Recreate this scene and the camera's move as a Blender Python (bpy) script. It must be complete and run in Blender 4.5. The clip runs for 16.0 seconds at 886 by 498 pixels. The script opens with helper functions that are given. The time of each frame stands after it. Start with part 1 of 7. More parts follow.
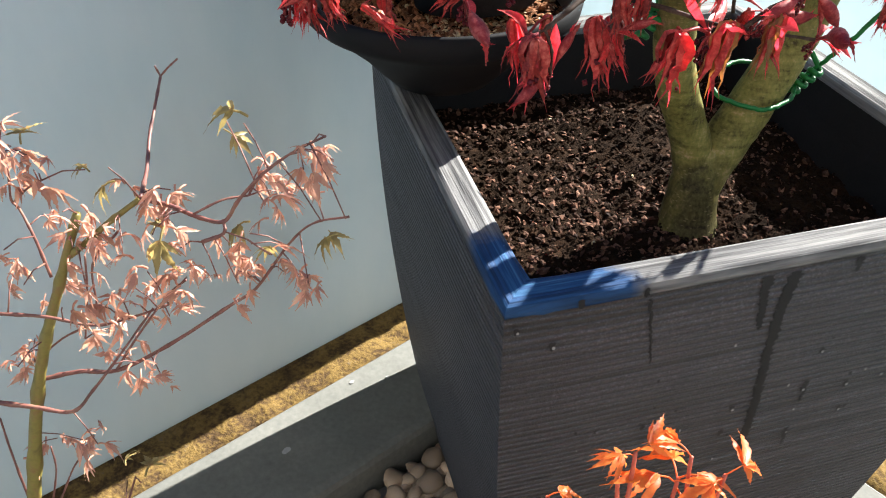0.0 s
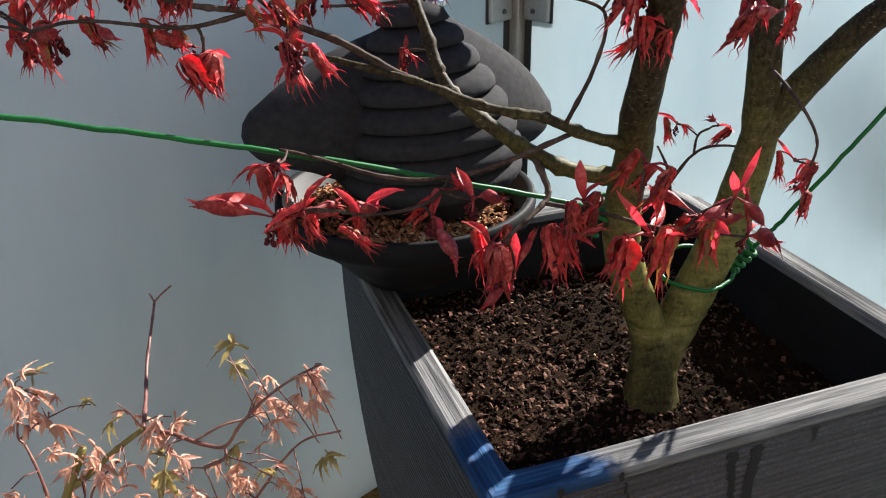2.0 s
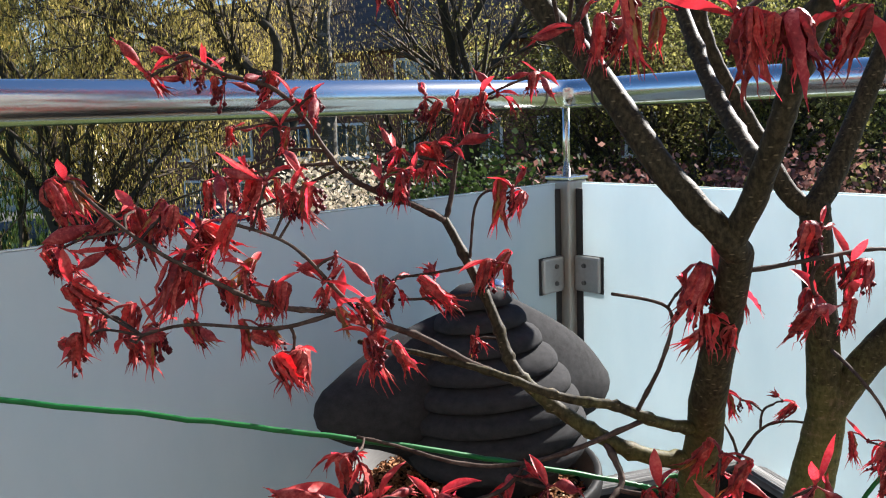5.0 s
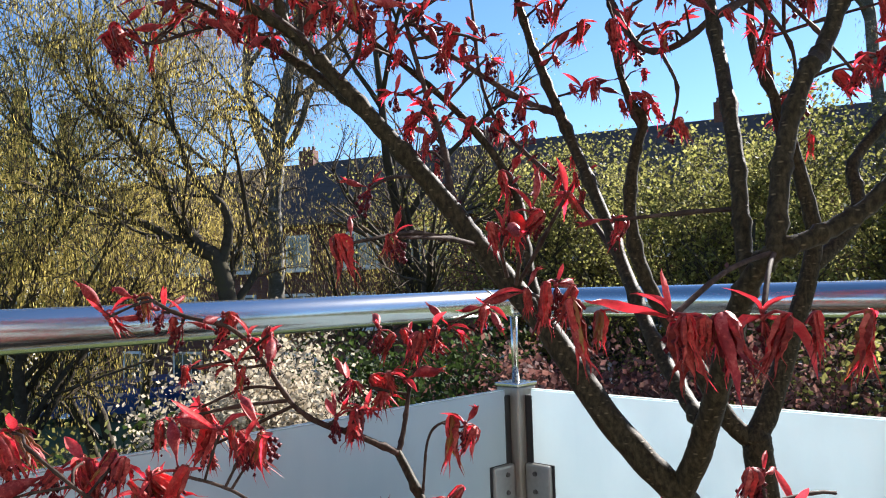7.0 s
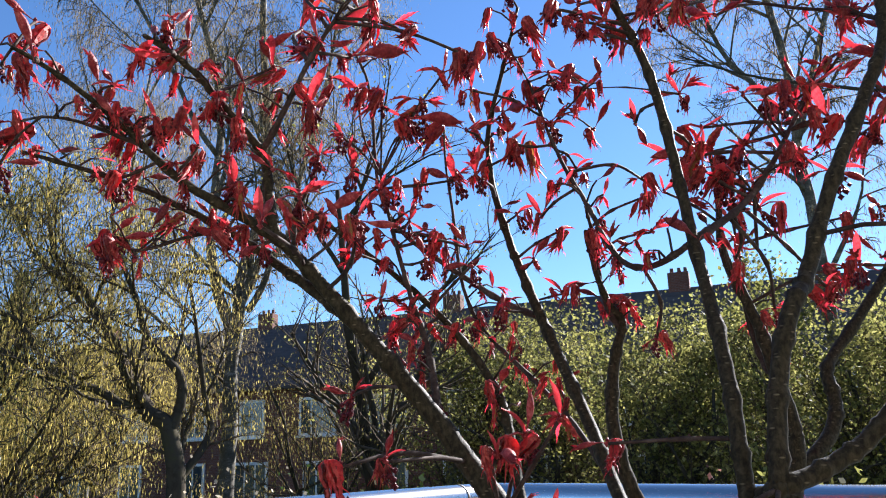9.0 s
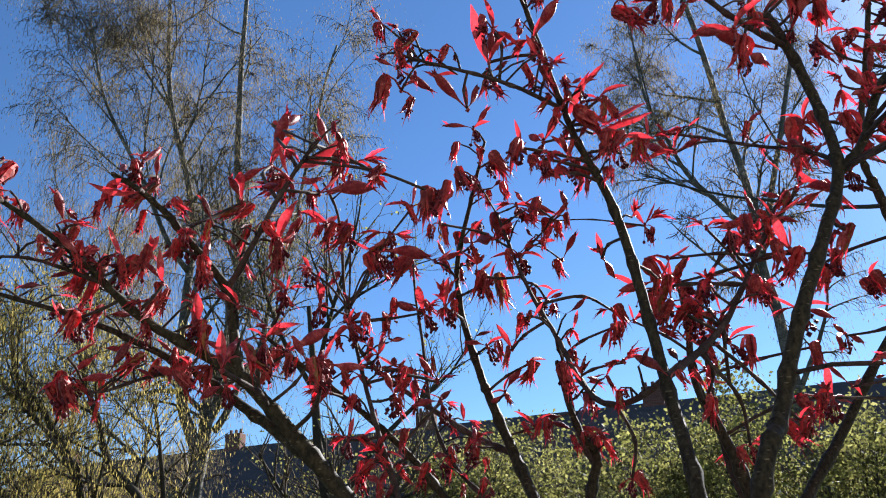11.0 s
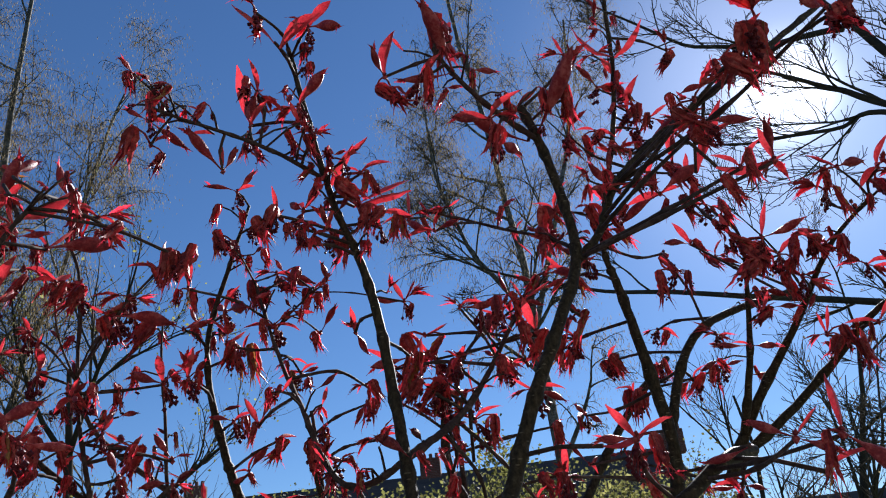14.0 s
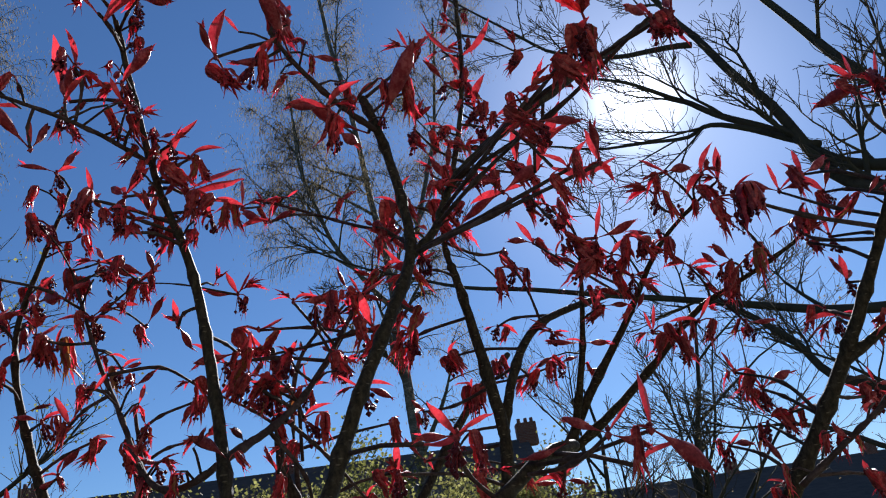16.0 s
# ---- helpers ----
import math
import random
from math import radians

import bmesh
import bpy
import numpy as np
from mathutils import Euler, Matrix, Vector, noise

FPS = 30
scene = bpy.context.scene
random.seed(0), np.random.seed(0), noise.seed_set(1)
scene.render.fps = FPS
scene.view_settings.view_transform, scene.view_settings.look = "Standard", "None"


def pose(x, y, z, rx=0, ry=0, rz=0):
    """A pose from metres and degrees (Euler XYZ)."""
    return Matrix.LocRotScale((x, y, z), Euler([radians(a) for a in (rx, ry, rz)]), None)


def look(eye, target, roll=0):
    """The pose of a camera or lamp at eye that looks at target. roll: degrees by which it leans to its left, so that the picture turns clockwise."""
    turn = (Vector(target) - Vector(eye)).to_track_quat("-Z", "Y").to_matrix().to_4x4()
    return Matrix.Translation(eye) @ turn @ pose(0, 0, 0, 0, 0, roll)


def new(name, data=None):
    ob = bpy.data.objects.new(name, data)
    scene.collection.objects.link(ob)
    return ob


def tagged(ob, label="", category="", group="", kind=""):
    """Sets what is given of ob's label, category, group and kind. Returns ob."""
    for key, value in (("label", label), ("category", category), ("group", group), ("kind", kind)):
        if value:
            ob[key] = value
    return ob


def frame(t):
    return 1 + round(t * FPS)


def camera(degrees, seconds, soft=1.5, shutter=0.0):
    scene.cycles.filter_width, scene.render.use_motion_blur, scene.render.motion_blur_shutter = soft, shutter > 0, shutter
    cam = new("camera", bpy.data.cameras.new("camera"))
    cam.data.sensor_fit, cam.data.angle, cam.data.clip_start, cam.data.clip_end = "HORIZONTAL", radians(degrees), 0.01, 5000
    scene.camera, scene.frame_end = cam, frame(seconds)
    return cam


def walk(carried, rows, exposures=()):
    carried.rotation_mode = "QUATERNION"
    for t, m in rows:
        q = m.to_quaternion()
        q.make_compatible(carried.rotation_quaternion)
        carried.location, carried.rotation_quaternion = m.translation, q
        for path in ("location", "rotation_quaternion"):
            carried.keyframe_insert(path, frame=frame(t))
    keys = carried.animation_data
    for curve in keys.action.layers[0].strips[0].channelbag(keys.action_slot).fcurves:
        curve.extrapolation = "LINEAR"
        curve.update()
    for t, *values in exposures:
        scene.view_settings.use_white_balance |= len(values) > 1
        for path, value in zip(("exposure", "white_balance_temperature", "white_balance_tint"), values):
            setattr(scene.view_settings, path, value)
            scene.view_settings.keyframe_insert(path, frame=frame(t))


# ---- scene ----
cam = camera(57.2, 16.0, 1.1)
PATH = [
    (0, (0.0, -0.009, 0.901), (-0.003, 1.571, -0.326), 0.3),
    (0.5, (0.0, -0.012, 0.92), (0.038, 1.607, -0.254), -0.0),
    (1, (0.004, -0.012, 0.93), (0.079, 1.663, -0.16), -0.6),
    (1.5, (0.002, -0.023, 0.94), (0.098, 1.711, -0.052), -1.2),
    (2, (-0.014, -0.029, 0.95), (0.093, 1.759, 0.06), -1.1),
    (2.5, (-0.026, -0.031, 0.961), (0.079, 1.802, 0.168), -1.0),
    (3, (-0.031, -0.035, 0.964), (0.056, 1.84, 0.274), -1.2),
    (3.5, (-0.039, -0.033, 0.968), (0.026, 1.878, 0.381), -1.3),
    (3.7, (-0.042, -0.039, 0.97), (0.001, 1.886, 0.427), -1.6),
    (5.8, (-0.04, -0.043, 1.012), (0.006, 1.95, 0.844), -2.5),
    (6, (-0.041, -0.044, 1.018), (0.031, 1.951, 0.897), -2.2),
    (6.5, (-0.042, -0.048, 1.036), (0.085, 1.948, 1.018), -2.2),
    (7, (-0.045, -0.057, 1.052), (0.133, 1.933, 1.142), -1.8),
    (7.5, (-0.048, -0.051, 1.057), (0.19, 1.925, 1.247), -1.3),
    (8, (-0.056, -0.052, 1.069), (0.214, 1.91, 1.35), -1.3),
    (8.5, (-0.057, -0.056, 1.08), (0.228, 1.886, 1.464), -1.4),
    (9, (-0.067, -0.056, 1.091), (0.213, 1.864, 1.577), -1.5),
    (9.2, (-0.072, -0.056, 1.093), (0.199, 1.856, 1.613), -1.3),
    (11.3, (-0.058, -0.055, 1.115), (0.314, 1.745, 1.904), -2.8),
    (11.5, (-0.053, -0.054, 1.118), (0.345, 1.729, 1.933), -2.8),
    (12, (-0.043, -0.05, 1.123), (0.422, 1.696, 1.981), -3.2),
    (12.5, (-0.046, -0.055, 1.125), (0.495, 1.657, 2.008), -3.8),
    (13, (-0.037, -0.052, 1.122), (0.603, 1.623, 2.007), -4.7),
    (13.5, (-0.033, -0.053, 1.12), (0.705, 1.583, 2.003), -5.5),
    (14, (-0.028, -0.049, 1.119), (0.794, 1.554, 1.988), -6.2),
    (14.5, (-0.02, -0.05, 1.124), (0.879, 1.517, 1.981), -6.9),
    (15, (-0.017, -0.053, 1.126), (0.957, 1.47, 1.981), -7.6),
    (15.5, (-0.009, -0.054, 1.128), (1.041, 1.423, 1.974), -8.4),
    (16, (0.002, -0.049, 1.122), (1.114, 1.399, 1.939), -9.1),
]
walk(cam, [(t, look(eye, target, roll)) for t, eye, target, roll in PATH],
     [(0, 2.53, 6350, 10), (1, 2.28, 6350, 10), (2, 1.85, 6350, 12), (3.5, 1.82, 6300, 13), (6, 2.0, 6300, 13), (7.5, 1.97, 6300, 14), (9, 1.88, 6050, 14), (11.5, 1.47, 5980, 11), (13, 1.10, 5900, 12), (16, 0.84, 5900, 13)])

# ---- light ----
SUN_EL, SUN_AZ = radians(31.0), radians(54.8)
SUN_LAMP = radians(49.0)
SUN = Vector((math.sin(SUN_AZ) * math.cos(SUN_EL), math.cos(SUN_AZ) * math.cos(SUN_EL), math.sin(SUN_EL)))
world = bpy.data.worlds.new("sky")
scene.world = world
world.use_nodes = True
wn, wl = world.node_tree.nodes, world.node_tree.links
sky = wn.new("ShaderNodeTexSky")
sky.sky_type, sky.sun_disc = "NISHITA", False
sky.sun_elevation, sky.sun_rotation = SUN_EL, SUN_AZ
sky.air_density, sky.dust_density, sky.ozone_density = 1.0, 0.1, 6.0
wn["Background"].inputs["Strength"].default_value = 0.0515
# the sun's own blaze
wtc, wdot = wn.new("ShaderNodeTexCoord"), wn.new("ShaderNodeVectorMath")
wdot.operation = "DOT_PRODUCT"
wdot.inputs[1].default_value = SUN
wl.new(wtc.outputs["Generated"], wdot.inputs[0])
wmap = wn.new("ShaderNodeMapRange")
wmap.inputs[1].default_value, wmap.inputs[2].default_value = math.cos(radians(9.0)), 1.0
wmap.inputs[3].default_value, wmap.inputs[4].default_value = 0.0, 1.0
wl.new(wdot.outputs["Value"], wmap.inputs[0])
wpow, wmul = wn.new("ShaderNodeMath"), wn.new("ShaderNodeMath")
wpow.operation, wmul.operation = "POWER", "MULTIPLY"
wpow.inputs[1].default_value, wmul.inputs[1].default_value = 15.0, 27.0
wl.new(wmap.outputs[0], wpow.inputs[0])
wl.new(wpow.outputs[0], wmul.inputs[0])
# and the bright haze round it
wide, wide_pow, wide_mul, wide_add = [wn.new("ShaderNodeMapRange")] + [wn.new("ShaderNodeMath") for _ in range(3)]
wide.inputs[1].default_value, wide.inputs[2].default_value = math.cos(radians(25.0)), 1.0
wl.new(wdot.outputs["Value"], wide.inputs[0])
wide_pow.operation, wide_mul.operation, wide_add.operation = "POWER", "MULTIPLY", "ADD"
wide_pow.inputs[1].default_value, wide_mul.inputs[1].default_value = 5.0, 3.5
wl.new(wide.outputs[0], wide_pow.inputs[0])
wl.new(wide_pow.outputs[0], wide_mul.inputs[0])
wl.new(wide_mul.outputs[0], wide_add.inputs[0])
wl.new(wmul.outputs[0], wide_add.inputs[1])
wadd = wn.new("ShaderNodeVectorMath")
deep = wn.new("ShaderNodeHueSaturation")
deep.inputs["Saturation"].default_value = 1.05
wl.new(sky.outputs[0], deep.inputs["Color"])
wl.new(deep.outputs[0], wadd.inputs[0])
wl.new(wide_add.outputs[0], wadd.inputs[1])
wl.new(wadd.outputs[0], wn["Background"].inputs["Color"])
sun = new("sun", bpy.data.lights.new("sun", "SUN"))
sun.data.energy, sun.data.angle, sun.data.color = 5.0, radians(0.53), (1.0, 0.95, 0.86)
sun.matrix_world = look(Vector((math.sin(SUN_LAMP) * math.cos(SUN_EL), math.cos(SUN_LAMP) * math.cos(SUN_EL), math.sin(SUN_EL))) * 50, (0, 0, 0))

# ---- materials ----
MATS = {}


def nodes_of(name):
    m = bpy.data.materials.new(name)
    m.use_nodes = True
    MATS[name] = m
    return m, m.node_tree.nodes, m.node_tree.links, m.node_tree.nodes["Principled BSDF"]


def ramp(n, stops):
    r = n.new("ShaderNodeValToRGB")
    el = r.color_ramp.elements
    while len(el) < len(stops):
        el.new(0.5)
    for e, (pos, col) in zip(el, stops):
        e.position, e.color = pos, (*col, 1)
    return r


def mapped(n, l, kind="Object", scale=(1, 1, 1), turn=(0, 0, 0)):
    tc, mp = n.new("ShaderNodeTexCoord"), n.new("ShaderNodeMapping")
    mp.inputs["Scale"].default_value, mp.inputs["Rotation"].default_value = scale, turn
    l.new(tc.outputs[kind], mp.inputs["Vector"])
    return mp.outputs[0]


def noise_tex(n, l, vec, scale, detail=4, rough=0.55):
    t = n.new("ShaderNodeTexNoise")
    t.inputs["Scale"].default_value, t.inputs["Detail"].default_value, t.inputs["Roughness"].default_value = scale, detail, rough
    l.new(vec, t.inputs["Vector"])
    return t


def bumped(n, l, bsdf, height, strength, dist):
    b = n.new("ShaderNodeBump")
    b.inputs["Strength"].default_value, b.inputs["Distance"].default_value = strength, dist
    l.new(height, b.inputs["Height"])
    l.new(b.outputs[0], bsdf.inputs["Normal"])
    return b


def mat(name, cols, scale, rough=0.6, metal=0.0, bump=0.3, dist=0.002, fine=None, stretch=(1, 1, 1), lit=0.0, lit_col=None, rand=0.0, per="object", spec=0.5, lit_var=0.0):
    """A noise-coloured surface with two scales of variation and relief; lit: the share of light it lets through."""
    m, n, l, p = nodes_of(name)
    v = mapped(n, l, "Object", stretch)
    a = noise_tex(n, l, v, scale, 6, 0.6)
    b = noise_tex(n, l, v, fine or scale * 7, 4, 0.6)
    add = n.new("ShaderNodeMix")
    add.data_type, add.inputs[0].default_value = "FLOAT", 0.4
    l.new(a.outputs[0], add.inputs[2])
    l.new(b.outputs[0], add.inputs[3])
    k = len(cols)
    r = ramp(n, [(0.3 + 0.4 * i / max(1, k - 1), c) for i, c in enumerate(cols)])
    l.new(add.outputs[0], r.inputs[0])
    col = r.outputs[0]
    if rand:
        src = n.new("ShaderNodeObjectInfo").outputs["Random"] if per == "object" else n.new("ShaderNodeNewGeometry").outputs["Random Per Island"]
        mr = n.new("ShaderNodeMapRange")
        mr.inputs[3].default_value, mr.inputs[4].default_value = 1 - rand, 1 + rand
        l.new(src, mr.inputs[0])
        hs = n.new("ShaderNodeHueSaturation")
        l.new(mr.outputs[0], hs.inputs["Value"])
        l.new(col, hs.inputs["Color"])
        col = hs.outputs[0]
    l.new(col, p.inputs["Base Color"])
    p.inputs["Roughness"].default_value, p.inputs["Metallic"].default_value = rough, metal
    p.inputs["Specular IOR Level"].default_value = spec
    if bump:
        bumped(n, l, p, add.outputs[0], bump, dist)
    if lit:
        tr, mx = n.new("ShaderNodeBsdfTranslucent"), n.new("ShaderNodeMixShader")
        mx.inputs[0].default_value = lit
        if lit_var:
            # thick crumpled parts pass less light than thin ones
            isl, mul, rr = n.new("ShaderNodeNewGeometry"), n.new("ShaderNodeMath"), n.new("ShaderNodeMapRange")
            mul.operation = "MULTIPLY"
            l.new(a.outputs[0], mul.inputs[0])
            l.new(isl.outputs["Random Per Island"], mul.inputs[1])
            rr.inputs[1].default_value, rr.inputs[2].default_value = 0.16, 0.46
            rr.inputs[3].default_value, rr.inputs[4].default_value = max(0.0, lit - lit_var), lit + lit_var
            l.new(mul.outputs[0], rr.inputs[0])
            l.new(rr.outputs[0], mx.inputs[0])
        if lit_col:
            tr.inputs["Color"].default_value = (*lit_col, 1)
        else:
            l.new(col, tr.inputs["Color"])
        l.new(p.outputs[0], mx.inputs[1])
        l.new(tr.outputs[0], mx.inputs[2])
        l.new(mx.outputs[0], n["Material Output"].inputs["Surface"])
    return m


STEEL = mat("brushed_steel", [(0.56, 0.55, 0.52), (0.70, 0.69, 0.66)], 6, 0.2, 1.0, 0.08, 0.0006, stretch=(1, 1, 14))
POST = mat("weathered_steel", [(0.27, 0.245, 0.21), (0.44, 0.41, 0.365)], 14, 0.5, 0.55, 0.15, 0.0006, stretch=(1, 1, 0.25))
BOLT = mat("bolt_steel", [(0.10, 0.095, 0.09), (0.2, 0.19, 0.18)], 60, 0.5, 0.8, 0.1)
CLAMP = mat("satin_clamp_steel", [(0.34, 0.33, 0.31), (0.46, 0.45, 0.43)], 20, 0.45, 0.75, 0.1, 0.0005)
GASKET = mat("rubber", [(0.015, 0.015, 0.016), (0.03, 0.03, 0.03)], 30, 0.7)
MOSS = mat("mossy_concrete", [(0.012, 0.009, 0.006), (0.060, 0.038, 0.020), (0.16, 0.105, 0.035), (0.11, 0.085, 0.065)], 26, 0.95, 0, 0.9, 0.006, fine=160, spec=0.05)
FLASH = mat("zinc_sheet", [(0.085, 0.088, 0.080), (0.125, 0.128, 0.117), (0.17, 0.17, 0.156)], 9, 0.7, 0.0, 0.15, 0.001, fine=130, spec=0.3)
PEBBLE = mat("river_pebble", [(0.26, 0.165, 0.10), (0.42, 0.30, 0.20), (0.58, 0.50, 0.41)], 40, 0.6, 0, 0.25, 0.001, rand=0.55, per="object")
PEBBLES = mat("river_gravel", [(0.24, 0.155, 0.095), (0.40, 0.285, 0.19), (0.56, 0.48, 0.39)], 30, 0.6, 0, 0.25, 0.001, rand=0.55, per="island")
SOIL = mat("potting_soil", [(0.005, 0.003, 0.0018), (0.013, 0.0075, 0.0045), (0.034, 0.018, 0.010)], 55, 0.95, 0, 1.0, 0.006, fine=420, spec=0.03)
CHIP = mat("bark_chips", [(0.024, 0.011, 0.007), (0.070, 0.034, 0.022), (0.17, 0.10, 0.07)], 220, 0.85, 0, 0.4, 0.001, rand=0.85, per="island", spec=0.1)
# brighter than bark_chips: the sunlight the pot misses is put into the colour
MULCH = mat("sunlit_bark_mulch", [(0.07, 0.028, 0.012), (0.22, 0.095, 0.045), (0.42, 0.25, 0.13)], 220, 0.85, 0, 0.4, 0.001, rand=0.7, per="island", spec=0.1)
GRIT = mat("pale_grit", [(0.36, 0.26, 0.14), (0.58, 0.45, 0.26)], 200, 0.8, 0, 0.3, 0.001, rand=0.3, per="island")
WIRE = mat("green_wire", [(0.003, 0.075, 0.014), (0.006, 0.14, 0.030)], 120, 0.45, 0, 0.1, 0.0005, spec=0.3)
POTMAT = mat("black_plastic", [(0.005, 0.005, 0.006), (0.009, 0.009, 0.010)], 40, 0.65, 0, 0.1, 0.0005, fine=500, spec=0.12)
POTIN = mat("grey_plastic_rim", [(0.12, 0.12, 0.12), (0.20, 0.20, 0.195)], 30, 0.4, 0, 0.15, 0.0005, stretch=(1, 1, 30))
STONE = mat("charcoal_stoneware", [(0.018, 0.018, 0.019), (0.042, 0.042, 0.044)], 90, 0.9, 0, 0.6, 0.0014, fine=900, spec=0.08)
TWIG = mat("maple_twig", [(0.018, 0.012, 0.009), (0.052, 0.035, 0.028), (0.125, 0.092, 0.075)], 50, 0.75, 0, 0.4, 0.0008, fine=300, spec=0.12)
RED = mat("red_leaf", [(0.045, 0.005, 0.008), (0.38, 0.042, 0.038), (0.74, 0.21, 0.165)], 95, 0.5, 0, 0.6, 0.0012, fine=460, lit=0.32, lit_col=(0.95, 0.050, 0.095), rand=0.6, per="island", spec=0.18, lit_var=0.29)
SCALE = mat("maroon_leaf_sheath", [(0.050, 0.006, 0.011), (0.21, 0.024, 0.028), (0.52, 0.15, 0.13)], 90, 0.5, 0, 0.7, 0.0015, fine=500, lit=0.12, lit_col=(0.85, 0.04, 0.07), rand=0.55, per="island", spec=0.2, lit_var=0.11)
PETAL = mat("scarlet_bract", [(0.22, 0.018, 0.022), (0.52, 0.055, 0.055), (0.72, 0.23, 0.20)], 70, 0.45, 0, 0.5, 0.0012, fine=460, lit=0.31, lit_col=(0.90, 0.045, 0.070), rand=0.4, per="island", spec=0.2, lit_var=0.24)
AMBER = mat("gold_leaf", [(0.13, 0.035, 0.012), (0.26, 0.10, 0.03), (0.40, 0.28, 0.07)], 60, 0.45, 0, 0.6, 0.0015, lit=0.32, lit_col=(0.45, 0.17, 0.04), rand=0.45, per="island")
BUD = mat("flower_bud", [(0.035, 0.003, 0.006), (0.11, 0.007, 0.013)], 200, 0.5, 0, 0.2, 0.0005, spec=0.2)
PINK = mat("pink_leaf", [(0.46, 0.17, 0.11), (0.60, 0.32, 0.23), (0.62, 0.44, 0.24)], 45, 0.5, 0, 0.5, 0.001, lit=0.42, rand=0.35, per="island")
OLIVE = mat("olive_leaf", [(0.20, 0.15, 0.05), (0.32, 0.25, 0.09), (0.42, 0.20, 0.08)], 30, 0.5, 0, 0.4, 0.001, lit=0.4, rand=0.35, per="island")
FLAME = mat("orange_leaf", [(0.66, 0.07, 0.03), (0.80, 0.19, 0.035), (0.82, 0.30, 0.06)], 60, 0.45, 0, 0.4, 0.001, lit=0.5, rand=0.25, per="island")
FLAMESTEM = mat("red_stalk", [(0.40, 0.05, 0.03), (0.55, 0.12, 0.06)], 60, 0.45, 0, 0.3, 0.0006)
GREENSTEM = mat("green_twig", [(0.070, 0.052, 0.014), (0.17, 0.145, 0.030), (0.16, 0.065, 0.036)], 40, 0.5, 0, 0.4, 0.001, fine=300)
PINKSTEM = mat("pinkish_twig", [(0.045, 0.018, 0.014), (0.14, 0.050, 0.040), (0.24, 0.12, 0.075)], 60, 0.55, 0, 0.3, 0.0006)
FARBARK = mat("far_bark", [(0.022, 0.018, 0.013), (0.055, 0.046, 0.034), (0.060, 0.056, 0.026)], 2.0, 0.9, 0, 0.4, 0.02, spec=0.1)
FARTWIG = mat("far_twigs", [(0.050, 0.039, 0.028), (0.12, 0.094, 0.066)], 2.0, 0.9, 0, 0, spec=0.1)
BIRCH = mat("birch_bark", [(0.030, 0.027, 0.020), (0.075, 0.068, 0.050), (0.30, 0.28, 0.25)], 3.4, 0.85, 0, 0.3, 0.01, stretch=(1, 1, 2))
CATKIN = mat("catkins", [(0.21, 0.165, 0.050), (0.38, 0.305, 0.085), (0.48, 0.37, 0.17)], 1.3, 0.8, 0, 0, lit=0.6, rand=0.45, per="island", spec=0.05)
BIRCHLEAF = mat("birch_catkins", [(0.16, 0.125, 0.065), (0.29, 0.225, 0.125)], 1.0, 0.8, 0, 0, lit=0.55, rand=0.4, per="island", spec=0.05)
FRESH = mat("fresh_leaves", [(0.085, 0.095, 0.024), (0.195, 0.19, 0.055), (0.35, 0.31, 0.125)], 0.9, 0.6, 0, 0, lit=0.55, rand=0.6, per="island", spec=0.08)
DARKLEAF = mat("evergreen_leaves", [(0.022, 0.040, 0.010), (0.055, 0.085, 0.022)], 1.2, 0.7, 0, 0, lit=0.3, rand=0.5, per="island", spec=0.08)
COPPER = mat("copper_leaves", [(0.085, 0.032, 0.030), (0.19, 0.085, 0.070), (0.33, 0.20, 0.155)], 1.2, 0.7, 0, 0, lit=0.35, rand=0.5, per="island", spec=0.08)
BLOSSOM = mat("cream_blossom", [(0.36, 0.30, 0.21), (0.52, 0.46, 0.36)], 2.0, 0.8, 0, 0, lit=0.45, rand=0.35, per="island", spec=0.1)
GRASS = mat("lawn", [(0.03, 0.05, 0.012), (0.06, 0.085, 0.02), (0.09, 0.08, 0.035)], 0.35, 0.95, 0, 0.6, 0.05, fine=6)
RENDERW = mat("pale_render", [(0.42, 0.40, 0.36), (0.52, 0.50, 0.46)], 0.6, 0.9, 0, 0.2, 0.01)
ROOF = mat("slate_roof", [(0.075, 0.062, 0.058), (0.13, 0.108, 0.098)], 1.4, 1.0, 0, 0.4, 0.02, stretch=(1, 1, 6), spec=0.02)
WHITE = mat("white_window_paint", [(0.68, 0.68, 0.66), (0.8, 0.8, 0.78)], 5, 0.4, 0, 0.05)
ASPHALT = mat("asphalt", [(0.04, 0.04, 0.042), (0.065, 0.064, 0.062)], 1.2, 0.9, 0, 0.3, 0.01)
CARBLUE = mat("blue_car_paint", [(0.012, 0.045, 0.17), (0.018, 0.07, 0.24)], 2, 0.3, 0.2, 0)
TYRE = mat("tyre_rubber", [(0.012, 0.012, 0.012), (0.02, 0.02, 0.02)], 20, 0.8)
BALCONY = mat("wall_render", [(0.23, 0.22, 0.20), (0.30, 0.29, 0.265)], 4, 0.9, 0, 0.4, 0.003)


